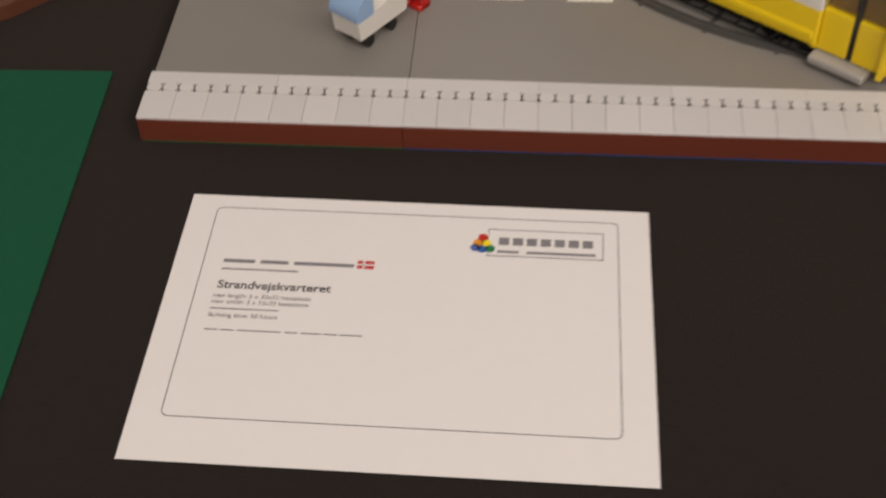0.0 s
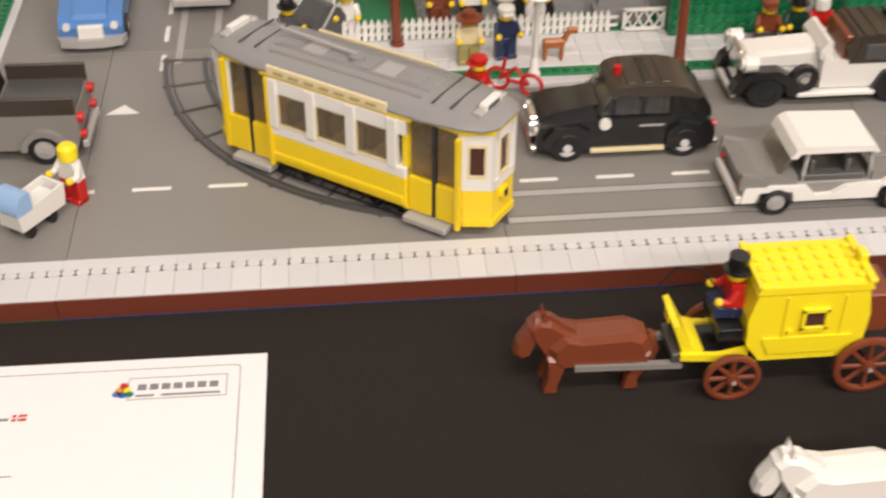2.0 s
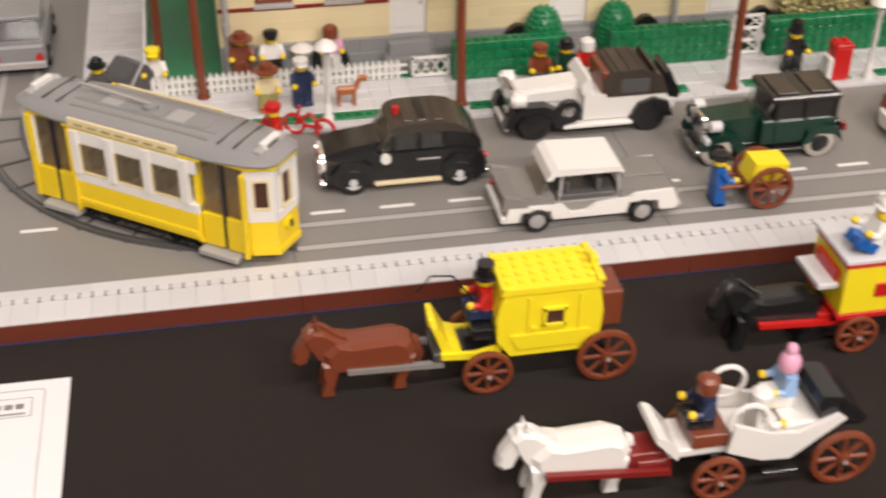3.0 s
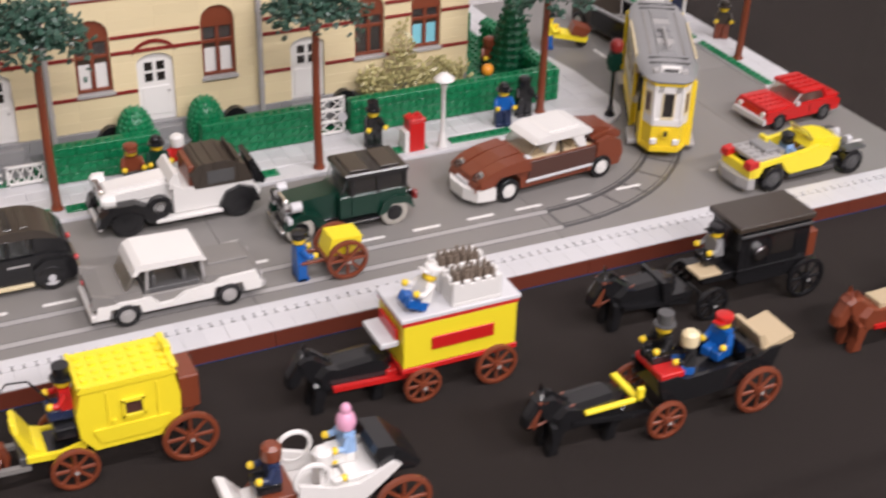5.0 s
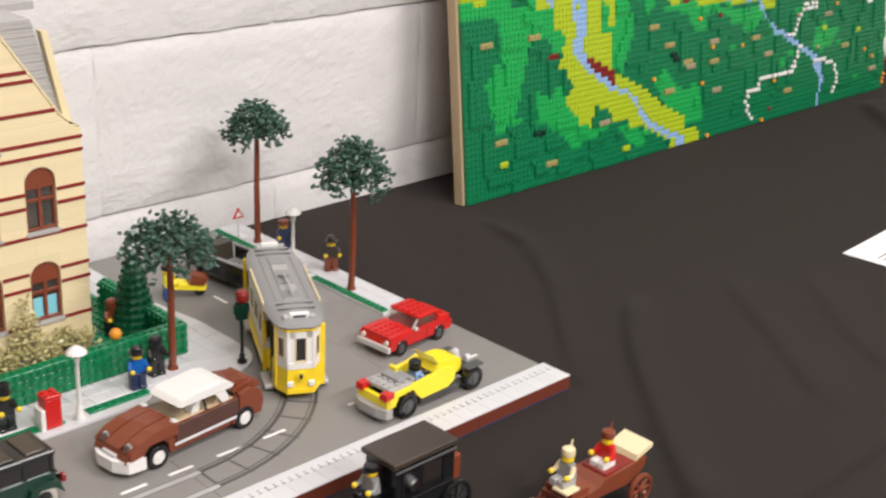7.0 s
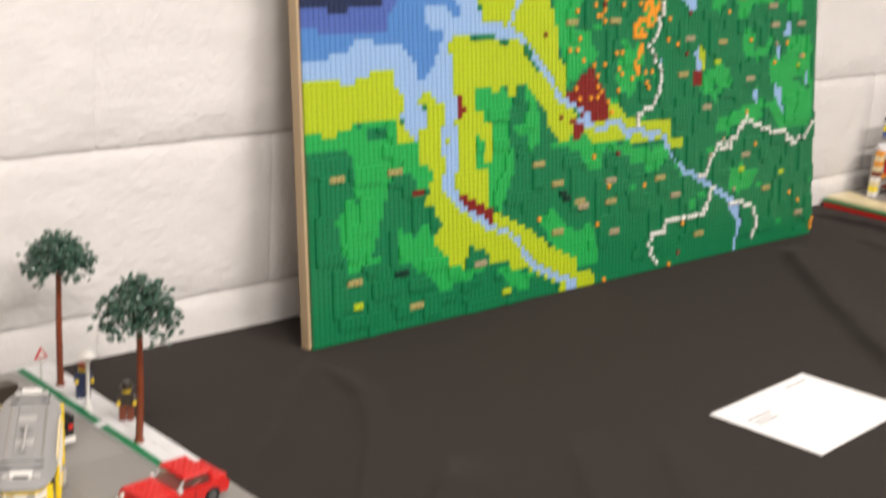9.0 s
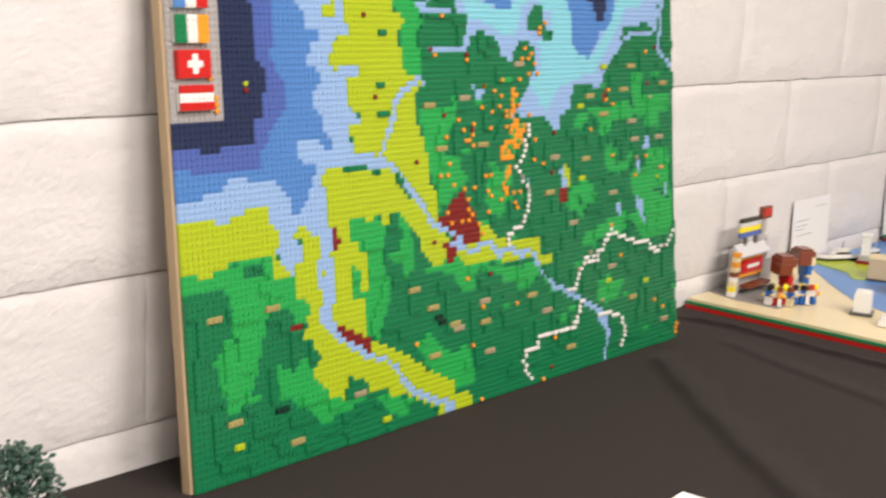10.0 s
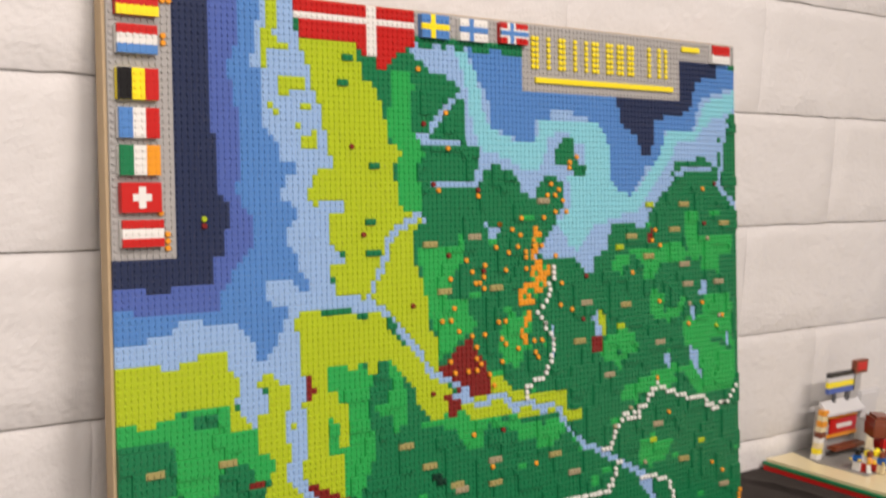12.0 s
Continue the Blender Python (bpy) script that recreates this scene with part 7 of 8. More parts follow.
figure(1130, 62, RZ + 12, 1, "seated toy driver with a light blue shirt", LIGHTBLUE, DARKGREY, hat="hair", hatmat=BLACK, sit=True)

# grey pickup
c = car_base("grey_pickup", "dark grey toy pickup truck with chrome lamps on the road", 72, 169, 178)
part("body", Shape().prism([(-52, 9), (52, 9), (54, 20), (48, 30), (24, 34), (-54, 34), (-55, 20)], "y", -24, 24), ROADGREY, c, "dark grey body")
part("cab", Shape().prism([(-2, 34), (30, 34), (20, 50), (2, 50)], "y", -21, 21), DARKPANE, c, "dark cab windows")
part("cab_roof", Shape().box(0, 23, -22.5, 22.5, 50, 54, 0.8), SOFTTOP, c)
part("load_bed", Shape().box(-53, -4, -21, 21, 33.6, 36, 0.3), DARKGREY, c)
for d in (-1, 1):
    part("bed_side", Shape().box(-54, -3, d * 22.5 - 1.5, d * 22.5 + 1.5, 34, 46, 0.5), SOFTTOP, c, "dark load side")
    for xw in (34, -32):
        part("wing", Shape().prism([(xw + 15 * math.cos(a), 10 + 15 * math.sin(a)) for a in np.linspace(0, math.pi, 9)] + [(xw - 11, 10)] + [(xw + 11 * math.cos(a), 10 + 11 * math.sin(a)) for a in np.linspace(math.pi, 0, 7)], "y", d * 25 - 3, d * 25 + 3), ROADGREY, c, "rounded wing")
    part("tail_lamp", Shape().cyl(-58, d * 19, 30, 3.4, 4, "x", 10).cyl(-58, d * 19, 18, 3, 4, "x", 10), RED, c, "red tail lamp")
    part("head_lamp", Shape().cyl(50, d * 18, 29, 5, 5, "x", 12), CHROME, c, "chrome head lamp")
part("rear_bumper", Shape().box(-59, -55, -22, 22, 9, 14, 0.6), GREY, c)
part("front_bumper", Shape().box(54, 58, -24, 24, 8, 14, 0.6), CHROME, c)
four(c, 34, -32, 24.5, 11, 6, GREY)

# blue car and grey car in the side street
c = car_base("blue_car", "bright blue toy car with grey bumper in the side street", 112, 348, -88)
part("body", Shape().prism([(-55, 8), (52, 8), (54, 18), (46, 24), (14, 30), (-52, 30), (-56, 16)], "y", -23, 23), MIDBLUE, c, "bright blue body")
part("bonnet", Shape().prism([(12, 29), (50, 22), (48, 26), (14, 33)], "y", -12, 12), MIDBLUE, c)
cabin(c, (-44, -34, 0, 12, 30), 20, MIDBLUE, 43)
part("roof", Shape().box(-36, 2, -21, 21, 43, 47, 1.0), MIDBLUE, c)
part("grille", Shape().box(52, 57, -9, 9, 10, 20, 0.6), WHITE, c, "pale grille")
part("bumper", Shape().prism([(50, -25), (58, -22), (61, -8), (61, 8), (58, 22), (50, 25)], "z", 5, 11), GREY, c, "light grey bumper")
lights(c, 53, -55, 17, 19)
four(c, 34, -34, 22, 9, 6)
c = car_base("grey_car", "grey toy car with red tail lights on the side street rails", 190, 398, 90)
part("body", Shape().box(-50, 50, -22, 22, 8, 26, 2), MIDGREY, c, "grey body")
cabin(c, (-38, -30, 6, 18, 26), 19, MIDGREY, 40)
part("roof", Shape().box(-32, 8, -20, 20, 40, 44, 1), MIDGREY, c)
part("bumper", Shape().box(-54, -50, -22, 22, 7, 13, 0.8), GREY, c)
lights(c, 50, -50, 17, 16, WHITE, RED, 4.2)
four(c, 32, -32, 21, 9, 6)
c = car_base("dark_lorry", "dark flat-bed toy lorry with black sides behind the tram", 1168, 398, 97)
part("chassis", Shape().box(-66, 60, -20, 20, 8, 14, 0.8), DARKGREY, c, "dark chassis")
part("load_floor", Shape().box(-70, 22, -21, 21, 14, 18, 0.6).studs(-64, -16, 10, 4, 17.8), ROADGREY, c, "grey studded load floor")
for d in (-1, 1):
    part("load_side", Shape().box(-70, 22, d * 22 - 1.5, d * 22 + 1.5, 12, 32, 0.6), BLACK, c, "black load side")
    part("side_rail", Shape().box(-71, 23, d * 22 - 2, d * 22 + 2, 32.1, 34.4, 0.5), MIDGREY, c, "grey top rail")
    part("tail_lamp", Shape().cyl(-74, d * 17, 22, 3, 3.4, "x", 10), RED, c, "red tail lamp")
    part("head_lamp", Shape().cyl(58, d * 15, 22, 4, 4, "x", 12), PALE, c, "pale head lamp")
part("tail_board", Shape().box(-73, -70.2, -21, 21, 12, 30, 0.6), BLACK, c, "black tail board")
part("cab", Shape().prism([(24, 14), (58, 14), (58, 26), (50, 28), (44, 36), (26, 37)], "y", -21, 21), SOFTTOP, c, "dark cab with sloping front")
part("cab_window", Shape().prism([(45.4, 35), (51, 28.6), (52, 28.9), (46.4, 35.4)], "y", -17, 17), DARKPANE, c, "dark windscreen")
part("rear_bumper", Shape().box(-78, -73.2, -20, 20, 7, 12, 0.5), WHITE, c, "white rear bumper")
four(c, 42, -46, 21, 10, 7)

# ---- small things on the street ----
b = thing("baby_pram", "white toy pram with a light blue hood on the road", "pram", pose(0.105, 0.074, RZ / 1000, 0, 0, 235) @ Matrix.Scale(0.84, 4, (1, 0, 0)))
part("body", Shape().prism([(-22, 8), (20, 8), (22, 20), (-24, 22)], "y", -9, -7).prism([(-22, 8), (20, 8), (22, 20), (-24, 22)], "y", 7, 9).box(-22, 20, -7, 7, 8, 10, 0.3).prism([(18, 9), (20, 9), (22, 20), (19.6, 20)], "y", -7, 7).prism([(-22, 9), (-20, 9), (-21.6, 22), (-24, 22)], "y", -7, 7), WHITE, b, "white boxy pram body")
part("inside", Shape().box(-18, 8, -6.6, 6.6, 12, 18.4, 0.8), WHITE, b)
part("hood", Shape().prism([(8, 19.6), (22.4, 19.6)] + [(12 + 11 * math.cos(a), 21 + 11 * math.sin(a)) for a in np.linspace(0.0, 0.62 * math.pi, 8)], "y", -9.4, 9.4), LIGHTBLUE, b, "light blue rounded hood", smooth=True)
for x in (-10, 11):
    for d in (-1, 1):
        part("wheel", Shape().cyl(x, d * 6 - 2, 4, 4, 4, "y", 12), BLACK, b)
    part("axle", Shape().box(x - 1.5, x + 1.5, -6, 6, 3.4, 8.2, 0.3), BLACK, b)
figure(126, 100, RZ, 235, "toy figure with yellow hair pushing a white pram", WHITE, RED, hat="hair", hatmat=YELLOW)

k = thing("barrel_cart", "brown hand cart carrying a yellow block on spoked wheels", "hand cart", pose(0.714, 0.062, RZ / 1000))
part("bed", Shape().box(-16, 16, -11, 11, 15, 19, 0.5), BROWN, k)
part("load", Shape().prism([(-14, 19), (12, 19), (14, 32), (-10, 33)], "y", -10, 10), YELLOW, k, "yellow load")
part("shaft", Shape().box(-34, -14, -9, -7, 15, 17.4, 0.4).box(-34, -14, 7, 9, 15, 17.4, 0.4), BROWN, k)
for d in (-1, 1):
    cart_wheel(k, 0, d * 15, 16.5)
figure(681, 62, RZ, 0, "toy figure in blue with a dark cap pushing a hand cart", BLUE, BLUE, hat="cap", hatmat=BLACK)

k = thing("market_cart", "yellow hand cart with brown goods in the side street", "hand cart", pose(1.105, 0.395, RZ / 1000, 0, 0, -20))
part("tray", Shape().prism([(-20, 14), (16, 8), (18, 14), (-20, 20)], "y", -9, 9), YELLOW, k, "yellow tray")
part("load", Shape().prism([(-2, 16), (14, 13), (20, 22), (2, 28)], "y", -9, 9), BROWN, k, "brown goods")
part("wheel", Shape().cyl(12, -2, 6, 6, 4, "y", 12), BLACK, k)
figure(1082, 402, RZ, -20, "toy figure with a yellow coat behind a hand cart", YELLOW, BLUE, hat="cap")

m = thing("motorcycle", "white and grey toy motorcycle in the road", "motorcycle", pose(0.374, 0.178, RZ / 1000, 0, 0, 205))
part("frame", Shape().box(-16, 14, -3, 3, 8, 17, 1.2), WHITE, m, "white frame")
part("fairing", Shape().prism([(8, 12), (20, 12), (16, 25), (10, 26)], "y", -5, 5), WHITE, m)
for x in (-15, 17):
    part("wheel", Shape().wheel(x, 0, 8, 8, 4, 5), DARKGREY, m)
    part("wheel_disc", Shape().cyl(x, -1.2, 8, 5, 2.4, "y", 12), GREY, m)
figure(384, 186, RZ + 10, 205, "red toy motorcycle rider sitting on the machine", RED, RED, hat="cap", hatmat=RED, sit=True)
b = thing("bicycle", "red toy bicycle lying by the verge", "bicycle", pose(0.412, 0.205, RZ / 1000, 0, 0, 150))
part("frame", Shape().rod((-10, 0, 9), (0, 0, 20), 1.3).rod((0, 0, 20), (12, 0, 9), 1.3).rod((-10, 0, 9), (4, 0, 9), 1.3).rod((10, 0, 12), (8, 0, 25), 1.3), RED, b)
for x in (-12, 13):
    part("wheel", Shape().wheel(x, 0, 9, 9, 2.6, 6.8), RED, b)
d_ = Shape()
d_.box(-8, 8, -3, 3, 9, 16, 1.5).rod((7, 0, 14), (11, 0, 22), 2.4, 8, 1.8).box(9, 17, -2, 2, 20, 24.5, 0.8)
for x in (-6, 6):
    for y in (-2, 2):
        d_.rod((x, y, 10), (x, y, 0), 1.5, 6, 1.2)
solid("toy_dog", d_, plastic("orange_brown_plastic", 0.38, 0.12, 0.03), "small brown toy dog on the pavement", "toy dog", pose(0.445, 0.246, PZ / 1000))
g = thing("grey_sidecar", "dark grey toy cart with folded covers beside the pavement", "cart", pose(0.277, 0.284, PZ / 1000, 0, 0, 40))
part("cover", Shape().prism([(-20, 0), (18, 0), (22, 14), (14, 28), (2, 34), (-14, 22)], "y", -12, 12), DARKGREY, g, "dark folded cover")
part("strut", Shape().rod((-18, -13, 4), (8, -13, 33), 1.4).rod((-18, 13, 4), (8, 13, 33), 1.4), MIDGREY, g)

P = PZ
figure(257, 274, P, -70, "toy figure with a black bowler hat beside a dark cart", DARKGREY, BLACK, hat="bowler")
figure(411, 252, P, -80, "toy figure with a white cap and blue suit on the pavement", NAVY, NAVY, hat="cap", hatmat=WHITE)
figure(384, 246, P, -90, "toy figure in tan with a brown hat on the pavement", TAN, OLIVE, hat="wide", hatmat=BROWN)
figure(392, 300, P + 3, -90, "toy figure with black cap and white shirt on the lawn", WHITE, BLACK, hat="cap", hatmat=BLACK)
figure(368, 300, P + 3, -90, "toy figure with a broad brown hat on the lawn", BROWN, BROWN, hat="wide", hatmat=BROWN)
figure(440, 302, P + 3, -90, "toy figure with brown hair and white apron by the fence", PINK, WHITE, hat="hair", hatmat=BROWN)
figure(299, 290, P, -90, "small toy figure with yellow cap by the picket fence", WHITE, WHITE, hat="cap", hatmat=YELLOW)
figure(600, 246, P, -90, "toy figure with a brown cap behind the white tourer", BROWN, DARKGREY, hat="cap", hatmat=BROWN)
figure(622, 248, P, -90, "toy figure in dark green with a black bowler hat", DARKGREEN, BLACK, hat="bowler")
figure(640, 250, P, -90, "toy figure with a white bonnet behind the tourer hood", RED, WHITE, hat="hair", hatmat=WHITE)
figure(815, 243, P, -90, "toy policeman figure in black with a tall helmet", BLACK, BLACK, hat="top")
figure(944, 240, P, -100, "toy policeman figure in blue with a black helmet", BLUE, NAVY, hat="bowler")
figure(972, 252, P, -90, "toy figure all in black with a hood", BLACK, BLACK, hat="hair", head=BLACK)
figure(1270, 352, P, -120, "toy figure in dark brown at the pavement edge", SOFTTOP, BROWN, hat="bowler", hatmat=SOFTTOP)
figure(1262, 431, P, -110, "toy figure in dark blue with a red cap by the lamp", NAVY, NAVY, hat="cap", hatmat=BROWN)
figure(985, 352, P + 1, -90, "toy figure with brown hair on the lawn", BROWN, BLACK, hat="hair", hatmat=BROWN)
solid("orange_ball", Shape().ball(0, 0, 0, 6, n=14), ORANGE, "small orange toy ball on the hedge top", "ball", pose(0.948, 0.282, (PZ + 38.5) / 1000), smooth=True)
solid("urn", Shape().lathe(0, 0, 0, [(4, 0), (4, 2), (2, 4), (2, 12), (9, 20), (9.6, 22), (4, 26)], 14), WHITE, "white toy garden urn on the lawn", "urn", pose(0.417, 0.303, (PZ + 2) / 1000), smooth=True)

# ---- the horse-drawn parade on the cloth ----
def shafts(t, x0, x1, y, z0, z1, mat, wide=13):
    """Two flat studless bars beside the horse."""
    for d in (-1, 1):
        c = y + d * wide * 0.5
        part("shaft", Shape().prism([(x0, z0 - 1.6), (x1, z1 - 1.6), (x1, z1 + 1.6), (x0, z0 + 1.6)], "y", c - 1.9, c + 1.9), mat, t)


def carriage(name, label, x, y, xf, xr, rf, rr, half, wheelmat=BROWN):
    """x, y: the middle between the axles; front is the -x way."""
    t = thing(name, label, "carriage", pose(x / 1000, y / 1000, 0), "horse-drawn vehicles")
    for xx, r in ((xf, rf), (xr, rr)):
        for d in (-1, 1):
            cart_wheel(t, xx, d * half, r, wheelmat)
        part("axle", Shape().rod((xx, -half, r), (xx, half, r), 1.5, 8), BLACK, t)
    return t


def raise_body(t, mm, shift=0.0):
    """Lift all but the running gear."""
    for ob in t.children:
        if ob.name.split(".")[0] not in ("wheel", "axle", "shaft", "shaft_block", "perch"):
            ob.location.z += mm / 1000
            ob.location.x += shift / 1000


# yellow mail coach
t = carriage("mail_coach", "bright yellow toy mail coach with brown spoked wheels", 518, -76, -36, 35, 15, 18, 22)
part("body", Shape().prism([(-22, 17), (20, 17), (31, 28), (32, 44), (29, 61), (-27, 61), (-31, 44), (-30, 28)], "y", -18, 18), YELLOW, t, "yellow coach body")
part("side_moulding", Shape().prism([(-18, 22), (17, 22), (24, 30), (24, 32), (-22, 32), (-22, 30)], "y", -19.0, -18), YELLOW, t)
for x in (-13, 17):
    part("door_edge", Shape().box(x, x + 1.4, -18.8, -18, 32, 58, 0.3), YELLOW, t)
part("window", Shape().box(-2, 8, -18.8, -18.2, 39, 48, 0.2), DARKBROWN, t, "small brown window")
part("window_frame", Shape().box(-4, -2, -20, -18, 37, 50, 0.2).box(8, 10, -20, -18, 37, 50, 0.2).box(-4, 10, -20, -18, 36.4, 39, 0.2).box(-4, 10, -20, -18, 48, 50.4, 0.2), YELLOW, t)
part("door_handle", Shape().cyl(-9, -20, 36, 1.4, 3, "y", 8), YELLOW, t)
part("roof", Shape().prism([(-29, 60.8), (31, 60.8), (29, 64.6), (-27, 64.6)], "y", -19, 19).studs(-27, -16, 7, 4, 64.4), YELLOW, t, "studded yellow roof")
part("roof_rail", Shape().box(27, 31.5, -19, 19, 64.4, 67, 0.5).box(27, 31.5, -4, 4, 66, 71, 0.5), YELLOW, t)
part("roof_rail", Shape().box(-29, -26, -19, 19, 64.4, 66.4, 0.5), YELLOW, t)
part("driver_bench", Shape().box(-44, -31, -15, 15, 28, 36, 0.6), BLACK, t)
part("footboard", Shape().prism([(-60, 18), (-50, 18), (-50, 22), (-56, 24), (-64, 39), (-67, 38)], "y", -13, 13), YELLOW, t, "yellow footboard")
part("board_notch", Shape().box(-67.8, -64.4, -4, 4, 33, 39.4, 0.4), YELLOW, t)
for d in (-1, 1):
    part("front_frame", Shape().prism([(-62, 17), (-40, 15), (-27, 18), (-27, 23), (-42, 19.5), (-62, 21)], "y", d * 13.5 - 1.5, d * 13.5 + 1.5), YELLOW, t)
part("foot_floor", Shape().box(-60, -30, -11, 11, 16, 19, 0.5), BLACK, t)
part("perch", Shape().box(-56, 40, -3, 3, 12, 16, 0.5), BLACK, t)
part("trunk", Shape().box(32.5, 45, -13, 13, 28, 52, 0.8), BROWN, t, "brown luggage trunk")
part("trunk_strap", Shape().box(45, 45.8, -9, -6, 28, 52, 0.2).box(45, 45.8, 6, 9, 28, 52, 0.2), SOFTTOP, t)
part("whip", Shape().rod((-42, -8, 52), (-54, -4, 68), 0.7, 6).rod((-54, -4, 68), (-66, -2, 68), 0.6, 6).rod((-66, -2, 68), (-74, 0, 56), 0.5, 6), BLACK, t)
shafts(t, -60, -116, 0, 17, 19, ROADGREY, 23)
part("swingletree", Shape().box(-66, -58, -13, 13, 14, 20, 0.6), DARKGREY, t)
raise_body(t, 5)
figure(484, -76, 42, 180, "seated toy coachman in red with a black top hat", RED, NAVY, hat="top", sit=True)
horse(414, -77, 0, BROWN, "reddish-brown toy horse harnessed to the mail coach")

# white wedding carriage
t = carriage("white_carriage", "white open toy carriage with brown wheels and black folded hood", 617, -182, -35, 34, 14.5, 18, 22)
hull = [(-30, 28), (-10, 20), (6, 19), (34, 42), (30, 45), (8, 36), (-8, 38), (-28, 46)]
part("body", Shape().prism([(-30, 26), (-10, 20), (6, 20), (28, 38), (20, 38), (4, 27), (-26, 30)], "y", -15, 15), WHITE, t, "white curved body")
for d in (-1, 1):
    part("side", Shape().prism(hull, "y", d * 17 - 1.5, d * 17 + 1.5), WHITE, t, "white curved side")
    part("hoop", Shape().wheel(-20, d * 16, 47, 11.5, 2.4, 9.2), WHITE, t, "white hoop")
part("seat", Shape().box(2, 22, -14, 14, 34, 39, 0.8), WHITE, t)
part("front_board", Shape().prism([(-56, 24), (-54, 28), (-63, 39), (-68, 41), (-69, 38)], "y", -15, 15), WHITE, t, "white slanted footboard")
part("front_floor", Shape().box(-60, -26, -13, 13, 24, 29, 0.6), WHITE, t)
part("bench", Shape().box(-48, -28, -14, 14, 29, 38, 0.6), BROWN, t, "brown driver bench")
part("hood", Shape().prism([(24, 36), (44, 34), (48, 38), (32, 54), (20, 56), (18, 50)], "y", -15, 15), BLACK, t, "black folded hood")
part("hood_fold", Shape().prism([(30, 37), (46, 36), (47, 38), (32, 50)], "y", -16, 16), BLACK, t)
part("step", Shape().box(-10, 10, -22, -18, 12, 14, 0.4), BLACK, t)
part("undercarriage", Shape().box(-50, 36, -6, 6, 13, 19.8, 0.6).box(-37, -33, -18, 18, 13, 25, 0.6), BLACK, t)
shafts(t, -58, -126, 0, 15, 22, DARKRED, 25)
part("shaft_block", Shape().box(-80, -56, -9, 9, 14, 26, 0.6).box(-76, -60, -11, 11, 18, 22, 0.6), DARKRED, t, "dark red shaft block")
figure(578, -184, 38, 180, "seated toy driver with brown hair and dark coat", NAVY, BLACK, hat="hair", hatmat=BROWN, sit=True)
figure(606, -190, 30, 0, "seated toy bride figure with white veil", WHITE, WHITE, hat="hair", hatmat=WHITE, sit=True)
figure(626, -176, 39, 180, "seated toy figure with a tall pink bonnet and light blue dress", LIGHTBLUE, WHITE, hat="bonnet", hatmat=PINK, sit=True)
horse(510, -181, 0, WHITE, "white toy horse harnessed to an open white carriage")

# yellow and red dairy wagon
t = carriage("delivery_wagon", "yellow and red toy delivery wagon with crates on the roof", 738, -78, -28, 27, 13.5, 15.6, 22)
part("body", Shape().box(-40, 43, -21, 21, 24, 57, 0.6), YELLOW, t, "yellow box body")
part("sill", Shape().box(-41, 44, -21.6, 21.6, 20, 24, 0.5), RED, t, "red sill")
part("cornice", Shape().box(-41, 44, -21.6, 21.6, 57, 60, 0.5), RED, t, "red cornice")
part("side_panel", Shape().box(-20, 26, -22, -20.8, 35, 45, 0.5), RED, t, "red side panel")
part("roof", Shape().box(-42, 45, -22, 22, 60, 63.2, 0.5), PALE, t, "pale grey roof")
part("front_step", Shape().box(-54, -41, -16, 16, 40, 44, 0.6), PALE, t, "grey front step")
part("front_panel", Shape().box(-43, -40.5, -14, 14, 40, 52, 0.4), RED, t)
for cx, cy in ((12, 10.4), (13, -10.4)):
    box_ = Shape().box(cx - 18, cx + 18, cy - 9.6, cy + 9.6, 63.3, 66, 0.4)
    for d in (-1, 1):
        box_.box(cx - 18, cx + 18, cy + d * 8.6 - 1, cy + d * 8.6 + 1, 66, 79, 0.4).box(cx + d * 17 - 1, cx + d * 17 + 1, cy - 7.5, cy + 7.5, 66, 79, 0.4)
    cr = part("crate", box_, WHITE, t, "open white crate with a notched rim")
    for q in range(5):
        for d in (-1, 1):
            part("rim_block", Shape().box(cx - 17.6 + 7.6 * q, cx - 12.8 + 7.6 * q, cy + d * 8.6 - 1.4, cy + d * 8.6 + 1.4, 78.8, 81.6, 0.4), WHITE, cr)
    for d in (-1, 1):
        part("rim_block", Shape().box(cx + d * 17 - 1.4, cx + d * 17 + 1.4, cy - 3, cy + 3, 78.8, 82.4, 0.4), WHITE, cr)
    for p in range(6):
        for q in range(3):
            gx, gy = cx - 12.5 + 5 * p + random.uniform(-0.8, 0.8), cy - 5 + 5 * q + random.uniform(-0.8, 0.8)
            item = Shape().rod((gx, gy, 66), (gx, gy, 80), 2.1, 8).rod((gx, gy, 80), (gx + random.uniform(-0.6, 0.6), gy, 86 + random.uniform(-1, 1)), 1.7, 8, 1.0)
            part("packed_item", item, BOTTLE, cr, "grey-brown bottle")
shafts(t, -34, -88, 0, 18, 21, RED, 26)
part("pole_block", Shape().box(-48, -30, -12, 12, 12, 19, 0.6), RED, t, "red front frame")
raise_body(t, 5, -2)
figure(709, -89, 69.6, 184, "toy driver in white and blue leaning back on the wagon roof", WHITE, BLUE, hat="cap", hatmat=WHITE, sit=True, arms=WHITE, tilt=-24)
horse(664, -78, 0, BLACK, "glossy black toy horse harnessed to the delivery wagon")

